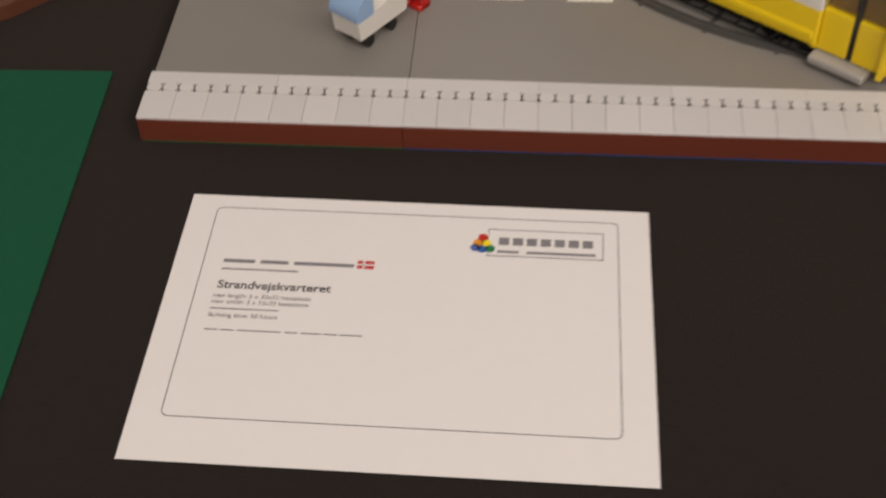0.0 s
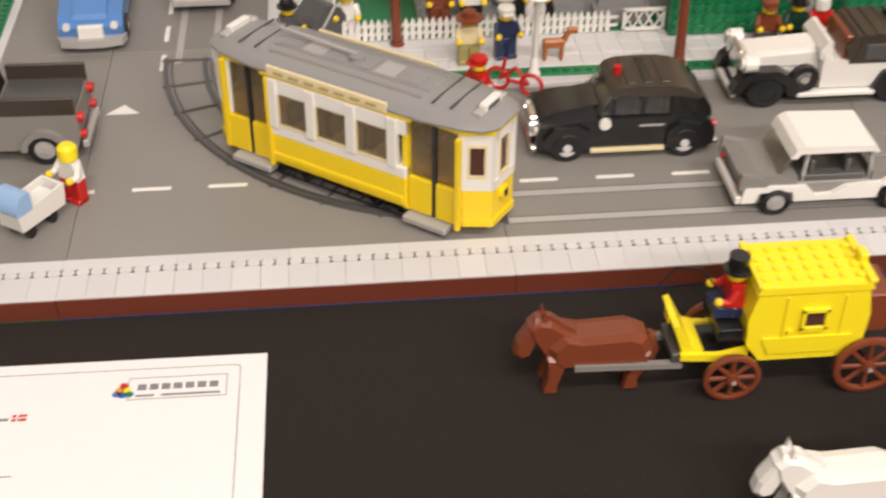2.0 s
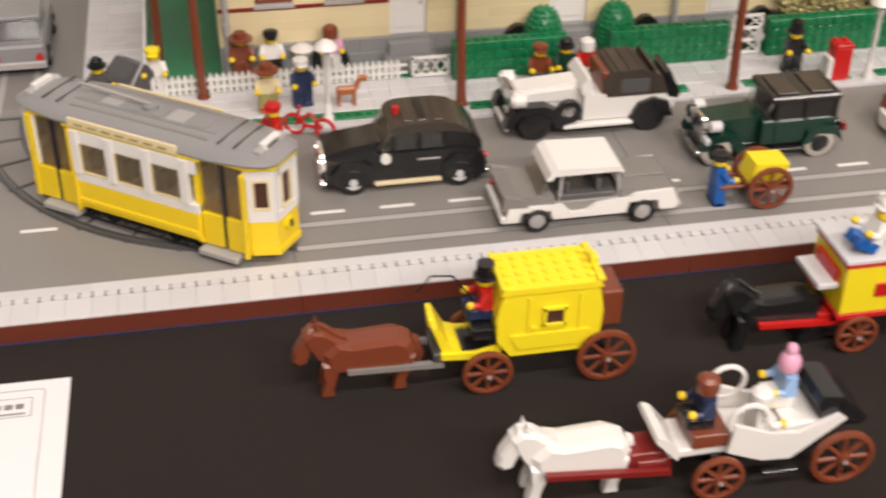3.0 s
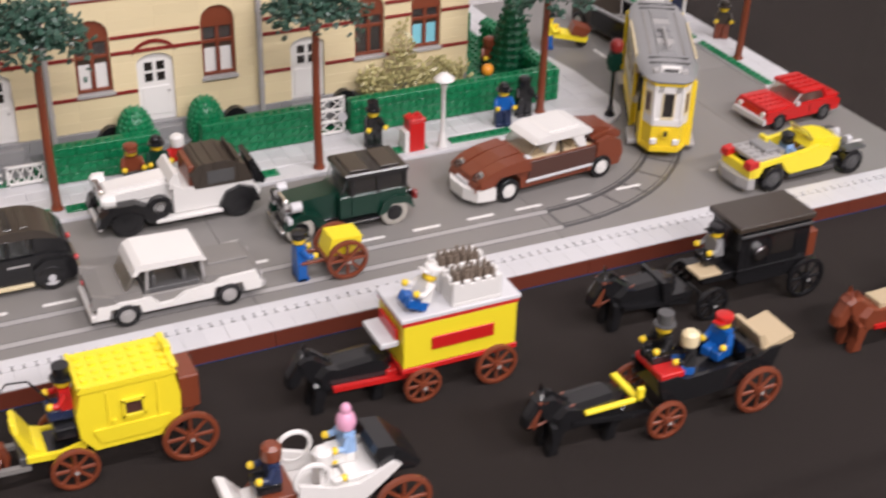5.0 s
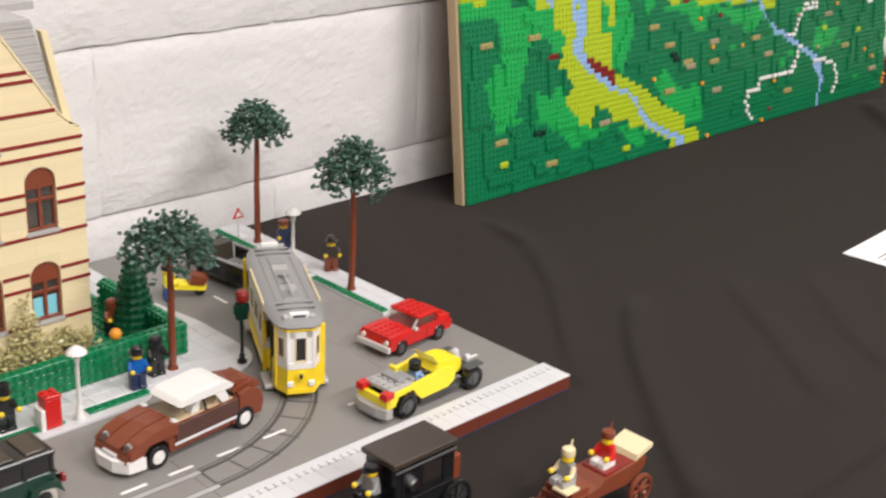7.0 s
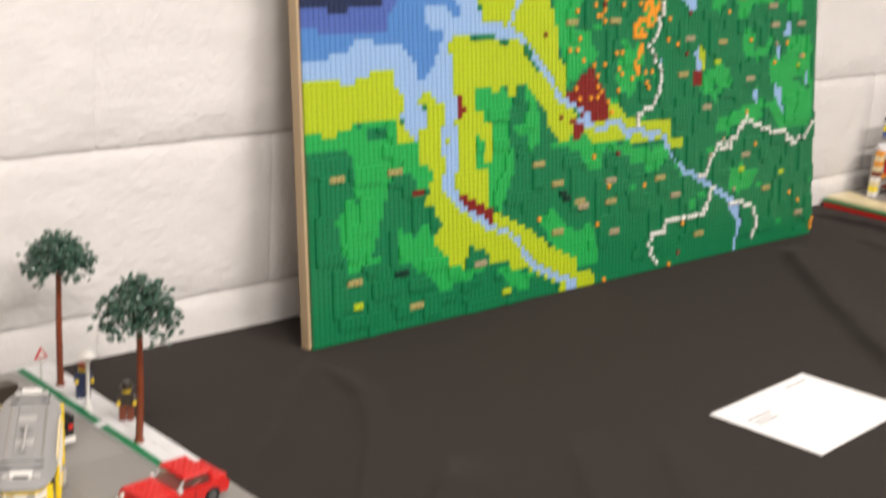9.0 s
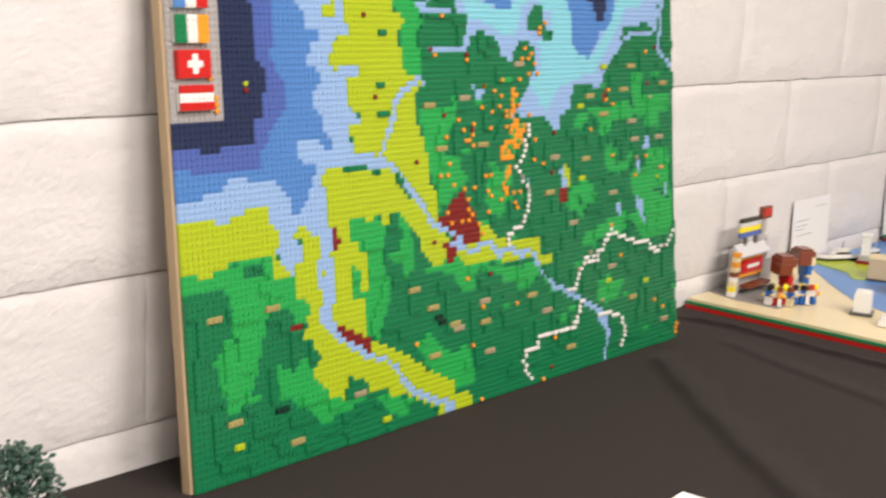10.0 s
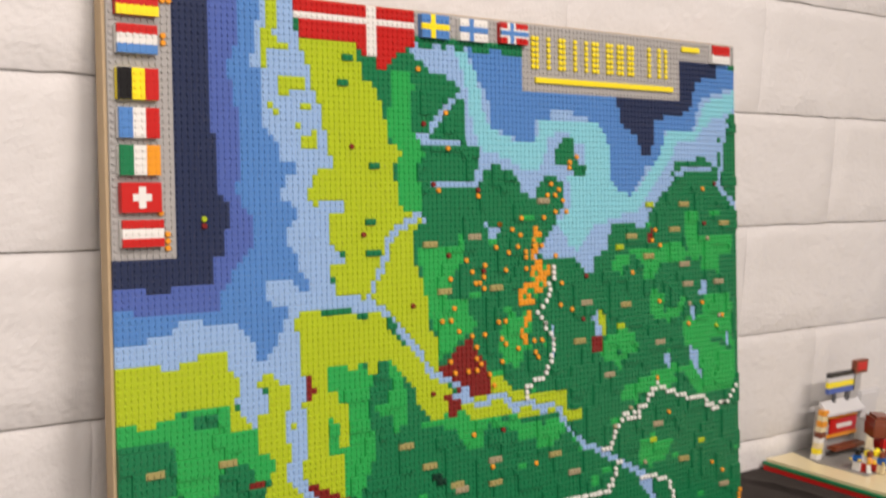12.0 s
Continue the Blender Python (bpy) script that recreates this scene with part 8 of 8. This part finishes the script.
# black landau with three riders
t = carriage("black_landau", "black open toy landau with red seats and brown wheels", 878, -174, -39, 33, 14.5, 18, 23)
part("body", Shape().prism([(-44, 34), (-40, 20), (-24, 14), (28, 14), (46, 22), (52, 38), (44, 38), (34, 33), (-22, 31), (-30, 35)], "y", -17, -14).prism([(-44, 34), (-40, 20), (-24, 14), (28, 14), (46, 22), (52, 38), (44, 38), (34, 33), (-22, 31), (-30, 35)], "y", 14, 17).prism([(-40, 20), (-24, 14), (28, 14), (46, 22), (40, 26), (-36, 26)], "y", -14, 14), BLACK, t, "black curved body")
part("seat", Shape().box(-42, -24, -16, 16, 33, 38, 0.8), RED, t, "red seat")
part("seat_back", Shape().box(24, 30, -15, 15, 28, 42, 0.8), BLACK, t)
part("tailboard", Shape().prism([(40, 34), (62, 40), (62, 44), (40, 38)], "y", -15, 15), RUGTAN, t, "tan tailboard")
part("rug", Shape().prism([(38, 36), (44, 37), (38, 48), (34, 48)], "y", -14, 14), RUGTAN, t, "tan folded rug")
shafts(t, -46, -104, 0, 15, 24, BLACK, 24)
part("yoke", Shape().box(-96, -56, -15.5, -12, 22, 25, 0.5).box(-60, -55, -15.5, 15.5, 22, 25, 0.5).box(-58, -53, -15.5, -12, 24, 32, 0.5), YELLOW, t, "yellow angled yoke")
raise_body(t, 7)
figure(848, -170, 44, 180, "seated toy driver in black with a top hat", BLACK, BLACK, hat="top", hatmat=DARKGREY, sit=True)
figure(862, -180, 37, 160, "seated toy rider with cream hair and black coat", BLACK, BLUE, hat="hair", hatmat=TAN, sit=True, arms=BLACK)
figure(894, -172, 37, 200, "seated toy rider in blue with a red cap", BLUE, BLUE, hat="cap", hatmat=RED, sit=True)
horse(786, -176, 0, BLACK, "glossy black toy horse with a brown bridle before the landau", BROWN)

# closed black coach
t = carriage("black_coach", "closed glossy black toy coach with black wheels", 986, -70, -38, 47, 14, 17, 22, BLACK)
part("body", Shape().prism([(-6, 18), (46, 18), (53, 28), (53, 64), (-10, 64), (-10, 26)], "y", -18, 18), BLACK, t, "closed black body")
part("roof", Shape().box(-14, 55, -20, 20, 64, 69, 0.8), SOFTTOP, t, "flat dark roof")
part("roof_rail", Shape().box(-12, 53, -20.6, -19.2, 60, 62, 0.3), DARKGREY, t)
part("side_ridge", Shape().box(-10, 53, -19, -17.8, 30, 32, 0.3).box(-4, -1, -19, -17.8, 32, 60, 0.3).box(14, 16, -19, -17.8, 32, 60, 0.3).box(40, 42, -19, -17.8, 32, 60, 0.3), BLACK, t)
part("window", Shape().box(18, 38, -18.6, -17.9, 40, 58, 0.2), DARKPANE, t, "dark window")
part("lantern", Shape().cyl(6, -22.5, 46, 6.2, 4.5, "y", 14).cyl(6, -23.6, 46, 4.2, 1.2, "y", 12), CHROME, t, "round bright lantern")
part("driver_bench", Shape().box(-38, -10, -15, 15, 24, 30, 0.6), BLACK, t)
part("driver_rug", Shape().box(-42, -22, -16, 2, 30, 33, 0.6), RUGTAN, t, "tan rug")
part("footboard", Shape().prism([(-70, 16), (-46, 18), (-46, 22), (-64, 22), (-70, 34), (-73, 34)], "y", -15, 15), BLACK, t)
part("luggage", Shape().box(55.5, 66, -13, 13, 26, 48, 0.8), BROWN, t, "brown luggage")
shafts(t, -52, -110, 0, 15, 22, BLACK, 24)
raise_body(t, 3, -6)
figure(960, -70, 37, 180, "seated toy driver in grey on the black coach", MIDGREY, BLACK, hat="cap", hatmat=BLACK, sit=True)
horse(896, -70, 0, BLACK, "glossy black toy horse with bridle before a closed coach", BROWN)

# brown open wagon
t = carriage("brown_wagon", "brown open toy wagon with cream back board", 1127, -158, -34, 36, 13, 15, 21)
part("body", Shape().prism([(-34, 20), (30, 16), (46, 26), (48, 34), (-6, 32), (-12, 28), (-36, 26)], "y", -16, 16), BROWN, t, "brown body")
part("inner", Shape().box(-2, 34, -13, 13, 31.6, 34, 0.4), DARKRED, t)
part("front_board", Shape().box(-48, -28, -16, 16, 22, 27, 0.6), BROWN, t, "brown front board")
part("driver_bench", Shape().box(-46, -24, -14, 14, 26, 33.5, 0.6), BROWN, t)
part("driver_rug", Shape().box(-52, -36, -14, 2, 33.6, 36, 0.5), TAN, t, "cream rug")
part("tailboard", Shape().prism([(34, 34), (56, 40), (56, 44), (36, 39)], "y", -15, 15), TAN, t, "cream tailboard")
shafts(t, -44, -96, 0, 18, 21, RED, 25)
raise_body(t, 6)
figure(1090, -158, 40, 180, "seated toy driver in grey with a cream plumed cap", MIDGREY, GREY, hat="plume", hatmat=TAN, sit=True, arms=TAN)
figure(1140, -158, 38, 180, "seated toy rider in red and white", RED, WHITE, hat="plume", hatmat=BROWN, sit=True)
horse(1044, -160, 0, BROWN, "brown toy horse with a tan back harnessed with red shafts", None, RUGTAN)


# ---- cards, felt and the neighbouring displays ----
card = thing("exhibit_card", "white printed A5 card with a thin black frame on the cloth", "card", pose(0.0335, -0.0385, 0.0002, 0, 0, -0.6))
part("sheet", Shape().box(0, 210, -148.5, 0, 0, 0.35, 0.05), PAPER, card, "white paper sheet")
CZ = 0.42


def bar(x0, x1, y, h, mat, name="print_bar"):
    part(name, Shape().box(x0, x1, y - h / 2, y + h / 2, 0.3, CZ, 0.01), mat, card)


def words(body, x, y, size, mat, shear=0):
    cu = bpy.data.curves.new("print", "FONT")
    cu.body, cu.size, cu.extrude, cu.offset = body, size / 1000, 0.00004, 0.00012 if size > 5 else 0.00003
    cu.shear = shear
    tmp = new("print", cu)
    me = bpy.data.meshes.new_from_object(tmp.evaluated_get(bpy.context.evaluated_depsgraph_get()))
    bpy.data.objects.remove(tmp)
    me.materials.append(mat)
    ob = new("print", me)
    ob.parent = card
    ob.location = (x / 1000, y / 1000, CZ / 1000)
    return ob


fx0, fx1, fy0, fy1 = 13, 196, -127, -8
bar(fx0 + 3, fx1 - 3, fy1, 0.4, INK, "frame_line")
bar(fx0 + 3, fx1 - 3, fy0, 0.4, INK, "frame_line")
part("frame_line", Shape().box(fx0 - 0.2, fx0 + 0.2, fy0 + 3, fy1 - 3, 0.3, CZ, 0.01), INK, card)
part("frame_line", Shape().box(fx1 - 0.2, fx1 + 0.2, fy0 + 3, fy1 - 3, 0.3, CZ, 0.01), INK, card)
for cx, cy, a0 in ((fx0 + 3, fy1 - 3, 90), (fx1 - 3, fy1 - 3, 0), (fx0 + 3, fy0 + 3, 180), (fx1 - 3, fy0 + 3, 270)):
    part("frame_line", arc_band(cx, cy, 3, 0.4, a0, a0 + 90, 0.3, CZ, 8), INK, card)
# a person's name becomes a bar; the flag beside it
for a, b in ((22, 36), (38.5, 51), (53.5, 80)):
    bar(a, b, -41.3, 2.0, GREYINK)
part("flag_mark", Shape().box(81.5, 89, -42.8, -38, 0.3, CZ, 0.01), RED, card, "small red flag with a white cross")
part("flag_cross", Shape().box(81.5, 89, -40.9, -39.9, CZ, CZ + 0.05, 0.005).box(83.8, 84.8, -42.8, -38, CZ, CZ + 0.05, 0.005), PAPER, card)
bar(22, 56, -46.2, 0.9, GREYINK)
words("Strandvejskvarteret", 22, -57.6, 6.3, INK)
words("max length: 5 x 32x32 baseplates", 21.3, -63, 3.2, GREYINK)
words("max width: 3 x 32x32 baseplates", 21.3, -66.5, 3.2, GREYINK)
bar(21.3, 51, -69.4, 0.7, GREYINK)
words("Building time: 50 hours", 21.4, -74.2, 3.2, GREYINK)
for a, b in ((21.4, 27), (28, 34), (35.5, 54), (55.5, 61), (62.5, 71), (72, 78), (79, 88.4)):
    bar(a, b, -81.2, 0.7, GREYINK)
# event badge, drawn as plain shapes
for x0, x1, y0, y1 in ((138, 189.5, -15.3, -14.8), (138, 189.5, -31.6, -31), (189, 189.5, -31.6, -14.8), (138, 138.4, -31.6, -14.8)):
    part("badge_frame", Shape().box(x0, x1, y0, y1, 0.3, CZ, 0.01), GREYINK, card)
for i, (bx, by, m_) in enumerate(((132.6, -26.8, VIOLET), (135.6, -27.6, BLUE), (139.2, -27.2, GREEN), (133.8, -23.8, ORANGE), (137.4, -23.8, YELLOW), (135.8, -20.4, RED))):
    part("badge_dot", Shape().cyl(bx, by, 0.3, 2.3, 0.14, n=12), m_, card)
for k in range(7):
    bar(143 + k * 6.2, 147.6 + k * 6.2, -22.2, 4.6, GREYINK)
for a, b in ((142.4, 152), (155.5, 186)):
    bar(a, b, -28.7, 1.6, GREYINK)

card2 = thing("exhibit_card", "plain white A5 card lying on the cloth", "card", pose(1.841, 0.0195, 0.0002, 0, 0, 3.6))
part("sheet", Shape().box(0, 217, -144, 0, 0, 0.35, 0.05), PAPER, card2)
for k, (a, b, yy) in enumerate(((150, 200, -14), (18, 70, -40), (18, 60, -48), (18, 64, -54))):
    part("print_bar", Shape().box(a, b, yy - 1.2, yy + 1.2, 0.3, CZ, 0.01), GREYINK, card2)

solid("green_felt", Shape().box(-330, 0, -296, 0, 0, 1.2, 0.3), FELT, "dark green felt sheet on the cloth", "felt", pose(-0.0265, 0.0495, 0.0002, 0, 0, 1.5))
rb = thing("brown_display_board", "rounded reddish-brown display base on the cloth", "base", pose(0, 0, 0))
part("plate", Shape().prism([(-14, 218), (-9, 210), (-9, 200), (-24, 164), (-60, 128), (-94, 93), (-130, 72), (-340, 66), (-340, 420), (-200, 340), (-110, 270), (-50, 236), (-24, 224)], "z", 0.3, 9), RUST, rb, "smooth red-brown plate")
rc = thing("white_race_car", "white toy racing car with red side marks on a brown board", "toy car", pose(-0.098, 0.205, 0.009, 0, 0, 24))
part("body", Shape().prism([(-46, 5), (46, 5), (48, 11), (20, 17), (4, 24), (-22, 24), (-46, 16)], "y", -17, 17), WHITE, rc)
part("stripe", Shape().box(-44, 20, -17.6, -16.8, 8, 13, 0.2), RED, rc, "red side mark")
part("blue_mark", Shape().box(6, 34, -8, 8, 16, 18.4, 0.3), NAVY, rc)
four(rc, 28, -28, 16, 7, 6, MIDGREY)

# display on the next table
DX0 = 2.945
dio = thing("beach_display", "tan toy brick beach base with a green and red edge", "base", pose(DX0, 0, 0), kind="structure")
part("base_block", Shape().box(0, 1200, -256, 552, 0, 9, 0.4), RED, dio, "red lower edge")
part("edge_plate", Shape().box(-1, 1200, -257, 553, 9.1, 15, 0.4), GREEN, dio, "green upper edge")
part("sand", Shape().box(5, 1200, -254, 550, 15.1, 21, 0.4), TAN, dio, "tan sand plate")
part("water", Shape().prism([(600, 550), (520, 527), (384, 415), (269, 308), (220, 209), (200, 100), (330, 0), (620, 60), (860, 250), (1000, 430), (1010, 550)], "z", 20.9, 22.4), MIDBLUE, dio, "blue water plate")
part("reed_bank", Shape().prism([(560, 535), (590, 545), (650, 490), (660, 430), (567, 396), (483, 371), (470, 400), (521, 436), (540, 480)], "z", 22.3, 25), LIME, dio, "lime bank")
part("stone_patch", Shape().prism([(90, 549), (64, 480), (66, 380), (150, 380), (230, 440), (250, 500), (230, 549)], "z", 20.9, 22.2), ROADGREY, dio, "grey ground patch")

st = thing("brick_kiosk", "colourful toy brick kiosk with striped top and red panel", "brick model", pose(3.02, 0.50, 0.0222))
part("back_wall", Shape().box(20, 190, 6, 14, 0, 96, 0.6), GREY, st, "pale back wall")
part("front_wall", Shape().box(34, 186, -2, 5.9, 44, 62, 0.6).box(34, 44, -2, 5.9, 0, 44, 0.6).box(140, 186, -2, 5.9, 0, 44, 0.6), GREY, st, "pale front wall")
part("red_panel", Shape().box(46, 136, -6, -2.1, 42, 70, 0.6), RED, st, "red sign panel")
part("red_frame", Shape().box(40, 142, -4, -2.1, 34, 41.6, 0.4).box(40, 142, -4, -2.1, 70.4, 80, 0.4), ORANGE, st, "orange band round the sign")
part("panel_mark", Shape().box(66, 118, -7, -6.1, 52, 60, 0.3), WHITE, st, "white bar on the red panel")
part("counter", Shape().box(40, 140, -26, -6.1, 14, 22, 0.6), BROWN, st, "brown counter")
part("awning", Shape().prism([(-14, 84), (5, 104), (8, 104), (8, 96), (-14, 80)], "x", 22, 150), PALE, st, "pale sloping awning")
part("pale_block", Shape().box(146, 200, -8, 5.8, 62, 110, 0.8).box(150, 214, -4, 5.8, 96, 114, 0.8), PALE, st, "pale stacked block")
for m_, z, h in ((VIOLET, 118, 11), (YELLOW, 129.1, 11), (PALE, 140.2, 9), (BLACK, 149.3, 9)):
    part("stripe", Shape().box(38, 128, 0, 8, z, z + h, 0.6), m_, st)
part("stripe_post", Shape().box(60, 68, 1, 7, 96, 118, 0.4).box(104, 112, 1, 7, 96, 118, 0.4), DARKGREY, st)
part("crest_post", Shape().box(122, 148, 0, 8, 118, 150, 0.5).box(116, 140, 0, 8, 104, 118, 0.5), GREY, st, "pale grey post")
part("crest", Shape().box(122, 166, -2, 8, 150, 176, 0.8), BROWN, st, "brown crest")
part("crest_face", Shape().box(128, 160, -3, -2.1, 156, 172, 0.3), RED, st, "red crest face")
for k in range(9):
    m_ = (WHITE, YELLOW, TAN, WHITE, BROWN, TAN, ORANGE, TAN, ORANGE)[k]
    part("side_brick", Shape().box(0 + 1.6 * k, 16 + 1.6 * k, -12 + (k % 2), 2, 10.2 * k, 10.2 * k + 10, 0.5), m_, st)


def big_figure(x, y, top, shirt, label):
    """A figure built of square bricks, one plain mesh."""
    s = Shape()
    mats = [BLUE, shirt, TAN, BROWN, BLACK]
    for slot, parts in ((0, ((-18, -2, -10, 10, 0, 20), (2, 18, -10, 10, 0, 20))), (1, ((-22, 22, -12, 12, 20, 52), (-33, -22, -8, 8, 28, 50), (22, 33, -8, 8, 28, 50))),
                        (2, ((-30, 30, -20, 14, 52, 84), (-32, -23, -7, 7, 20, 28), (23, 32, -7, 7, 20, 28))), (3, ((-34, 34, -16, 36, 76, top - 6), (-27, 27, -10, 30, top - 6, top), (-35, -29, -4, 36, 54, 84), (29, 35, -4, 36, 54, 84), (-34, 34, 14, 38, 52, 80))), (4, ((-16, -8, -21.5, -20, 64, 72), (8, 16, -21.5, -20, 64, 72)))):
        s.slot = slot
        for a in parts:
            s.box(*a, 1.0)
    return solid("brick_statue", s, mats, label, "brick model", pose(x, y, 0.0224, 0, 0, 52) @ Matrix.Diagonal((0.7, 0.7, 0.82, 1)), "large brick figures")


big_figure(3.150, 0.435, 102, RED, "large toy brick figure with red shirt and brown hair")
big_figure(3.284, 0.456, 96, BLUE, "large toy brick figure with brown hair near the water")
hb = random.Random(12)
for k in range(16):
    x, y = 3.03 + 0.0056 * k + hb.uniform(-0.008, 0.008), 0.408 + hb.uniform(-0.03, 0.02) - 0.0022 * k
    c1, c2, c3 = hb.choice((RED, WHITE, BLUE, ORANGE)), hb.choice((BLUE, WHITE, RED, TAN)), hb.choice((BROWN, YELLOW, RED, BLACK))
    figure(1000 * x, 1000 * y, 22.3, hb.uniform(180, 360), "small toy beach figure in bright clothes", c1, c2, hat="hair", hatmat=c3)


def boat(x, y, turn, s_, m1, m2, label):
    t = thing("toy_boat", label, "toy boat", pose(x, y, 0.0226, 0, 0, turn) @ Matrix.Scale(s_, 4), "toy boats")
    hull = [(-60, -14), (30, -16), (52, -8), (62, 0), (52, 8), (30, 16), (-60, 14)]
    part("hull", Shape().prism(hull, "z", 0, 9), m1, t, "boat hull")
    part("deck", Shape().prism([(0.94 * a, 1.06 * b) for a, b in hull], "z", 9.1, 14), m2, t, "pale deck")
    part("cabin", Shape().prism([(-40, 14), (14, 14), (2, 30), (-34, 30)], "y", -11, 11), WHITE, t, "white cabin")
    part("window_band", Shape().prism([(-37, 19), (10, 19), (5, 25), (-36, 25)], "y", -11.6, 11.6), DARKPANE, t, "dark window band")
    part("roof", Shape().box(-38, 4, -12.4, 12.4, 30.1, 33, 0.6), m2, t)
    part("mast", Shape().rod((-18, 0, 33), (-18, 0, 52), 1.2, 8), BLACK, t)
    part("rail", Shape().rod((52, -6, 20), (20, -14, 20), 0.8, 6).rod((52, 6, 20), (20, 14, 20), 0.8, 6), GREY, t)


for x, y, turn, s_, m1, m2 in ((3.58, 0.515, 150, 0.9, BLACK, WHITE), (3.66, 0.47, 160, 0.8, GREY, WHITE), (3.30, 0.20, 20, 0.8, BLACK, GREY), (3.72, 0.36, 40, 0.9, BLACK, WHITE)):
    boat(x, y, turn, s_, m1, m2, "small white and grey toy boat on the blue water")


def block_model(x, y, label, rows, studs=0):
    """A small model of stacked bricks; the last row carries studs."""
    t = thing("brick_tower", label, "brick model", pose(x, y, 0.0226, 0, 0, 18), "small brick models")
    z = 0
    for w, d, h, m_ in rows:
        s = Shape().box(-w / 2, w / 2, -d / 2, d / 2, z, z + h, 0.6)
        z += h
        if studs and z >= sum(r[2] for r in rows) - 0.1:
            s.studs(-8 * int(w / 16), -8 * int(d / 16), 2 * int(w / 16), 2 * int(d / 16), z - 0.1)
        part("layer", s, m_, t)
    return t, z


block_model(3.607, 0.454, "white toy brick tower on a dark base", ((52, 36, 10, DARKRED), (40, 28, 12, GREY), (22, 20, 44, WHITE), (26, 24, 6, WHITE)), 1)
block_model(3.46, 0.36, "pale grey toy brick cube on a dark plate", ((56, 48, 5, DARKGREY), (50, 42, 44, RUGTAN), (52, 44, 5, TAN)), 1)
gate_, z = block_model(3.357, 0.275, "white toy brick gateway with two dark openings", ((58, 34, 8, GREY), (50, 26, 38, WHITE), (54, 30, 8, WHITE)))
for x in (-12, 12):
    # the wall is solid here; a dark plate paints the shaded slit
    part("opening", Shape().box(x - 4, x + 4, -13.8, -13, 18, 40, 0.3), DARKPANE, gate_, "dark slit")
    part("pinnacle", Shape().cyl(x * 1.7, 0, z, 5, 14, n=10, r2=3), WHITE, gate_)
block_model(3.119, 0.25, "white toy brick cube on a dark grey plate", ((54, 44, 5, DARKGREY), (42, 34, 36, WHITE), (38, 30, 5, WHITE)), 1)
block_model(3.066, 0.176, "low white toy brick mound on the sand", ((40, 34, 10, WHITE), (30, 24, 8, WHITE)), 1)
spire, z = block_model(3.084, 0.138, "white pointed toy brick tower on a grey plate", ((56, 46, 5, DARKGREY), (46, 36, 18, WHITE), (30, 24, 16, WHITE)))
part("spire", Shape().lathe(0, 0, z, [(13, 0), (11, 14), (4, 34), (1, 40)], 10), WHITE, spire, "white cone")
for x, y, m_, h in ((3.20, 0.15, PALE, 26), (3.26, 0.11, WHITE, 34), (3.17, 0.09, YELLOW, 14), (3.40, 0.22, BROWN, 16), (3.52, 0.30, AQUA, 18), (3.76, 0.42, YELLOW, 8), (3.13, 0.05, GREY, 30)):
    block_model(x, y, "small stacked toy brick model on the beach display", ((44, 34, 5, DARKGREY), (34, 26, h, m_)), 1)
for x, z0, w, h in ((3.503, 0.0, 194, 156), (4.035, 0.0, 190, 182)):
    p = thing("standing_card", "white printed card leaning on the wall", "card", pose(x, 0.549, 0.0215, -2, 0, 0), "standing cards")
    part("sheet", Shape().box(-w / 2, w / 2, 0, 0.5, 0, h, 0.1), PAPER, p, "white sheet")
    for a, b, zz in ((20, 80, 22), (-80, -10, 50), (-80, -20, 62), (-80, -30, 70), (-80, 10, 84)):
        part("print_bar", Shape().box(a, b, -0.15, 0.05, h - zz - 0.6, h - zz + 0.6, 0.01), GREYINK, p)
dio2 = thing("second_display", "toy brick display base with red and green edge", "base", pose(DX0 + 0.99, 0, 0), kind="structure")
part("base_block", Shape().box(0, 205, 380, 545, 22.6, 34, 0.5), DARKRED, dio2)
part("edge_plate", Shape().box(-1, 206, 378, 546, 34.1, 40, 0.5), GREEN, dio2)
for k in range(4):
    t = thing("brick_ruin", "small tan toy brick structure on the far display", "brick model", pose(DX0 + 1.02 + 0.05 * k, 0.46 + 0.03 * (k % 2), 0.0402))
    h = hb.uniform(20, 48)
    part("wall", Shape().box(-18, 18, -12, 12, 0, h, 0.5).studs(-16, -12, 4, 3, h - 0.1), (TAN, OLIVE, BROWN)[k % 3], t)
    part("doorway", Shape().box(-7, 7, -13, -12.1, 0.5, 14, 0.4), BROWN, t)
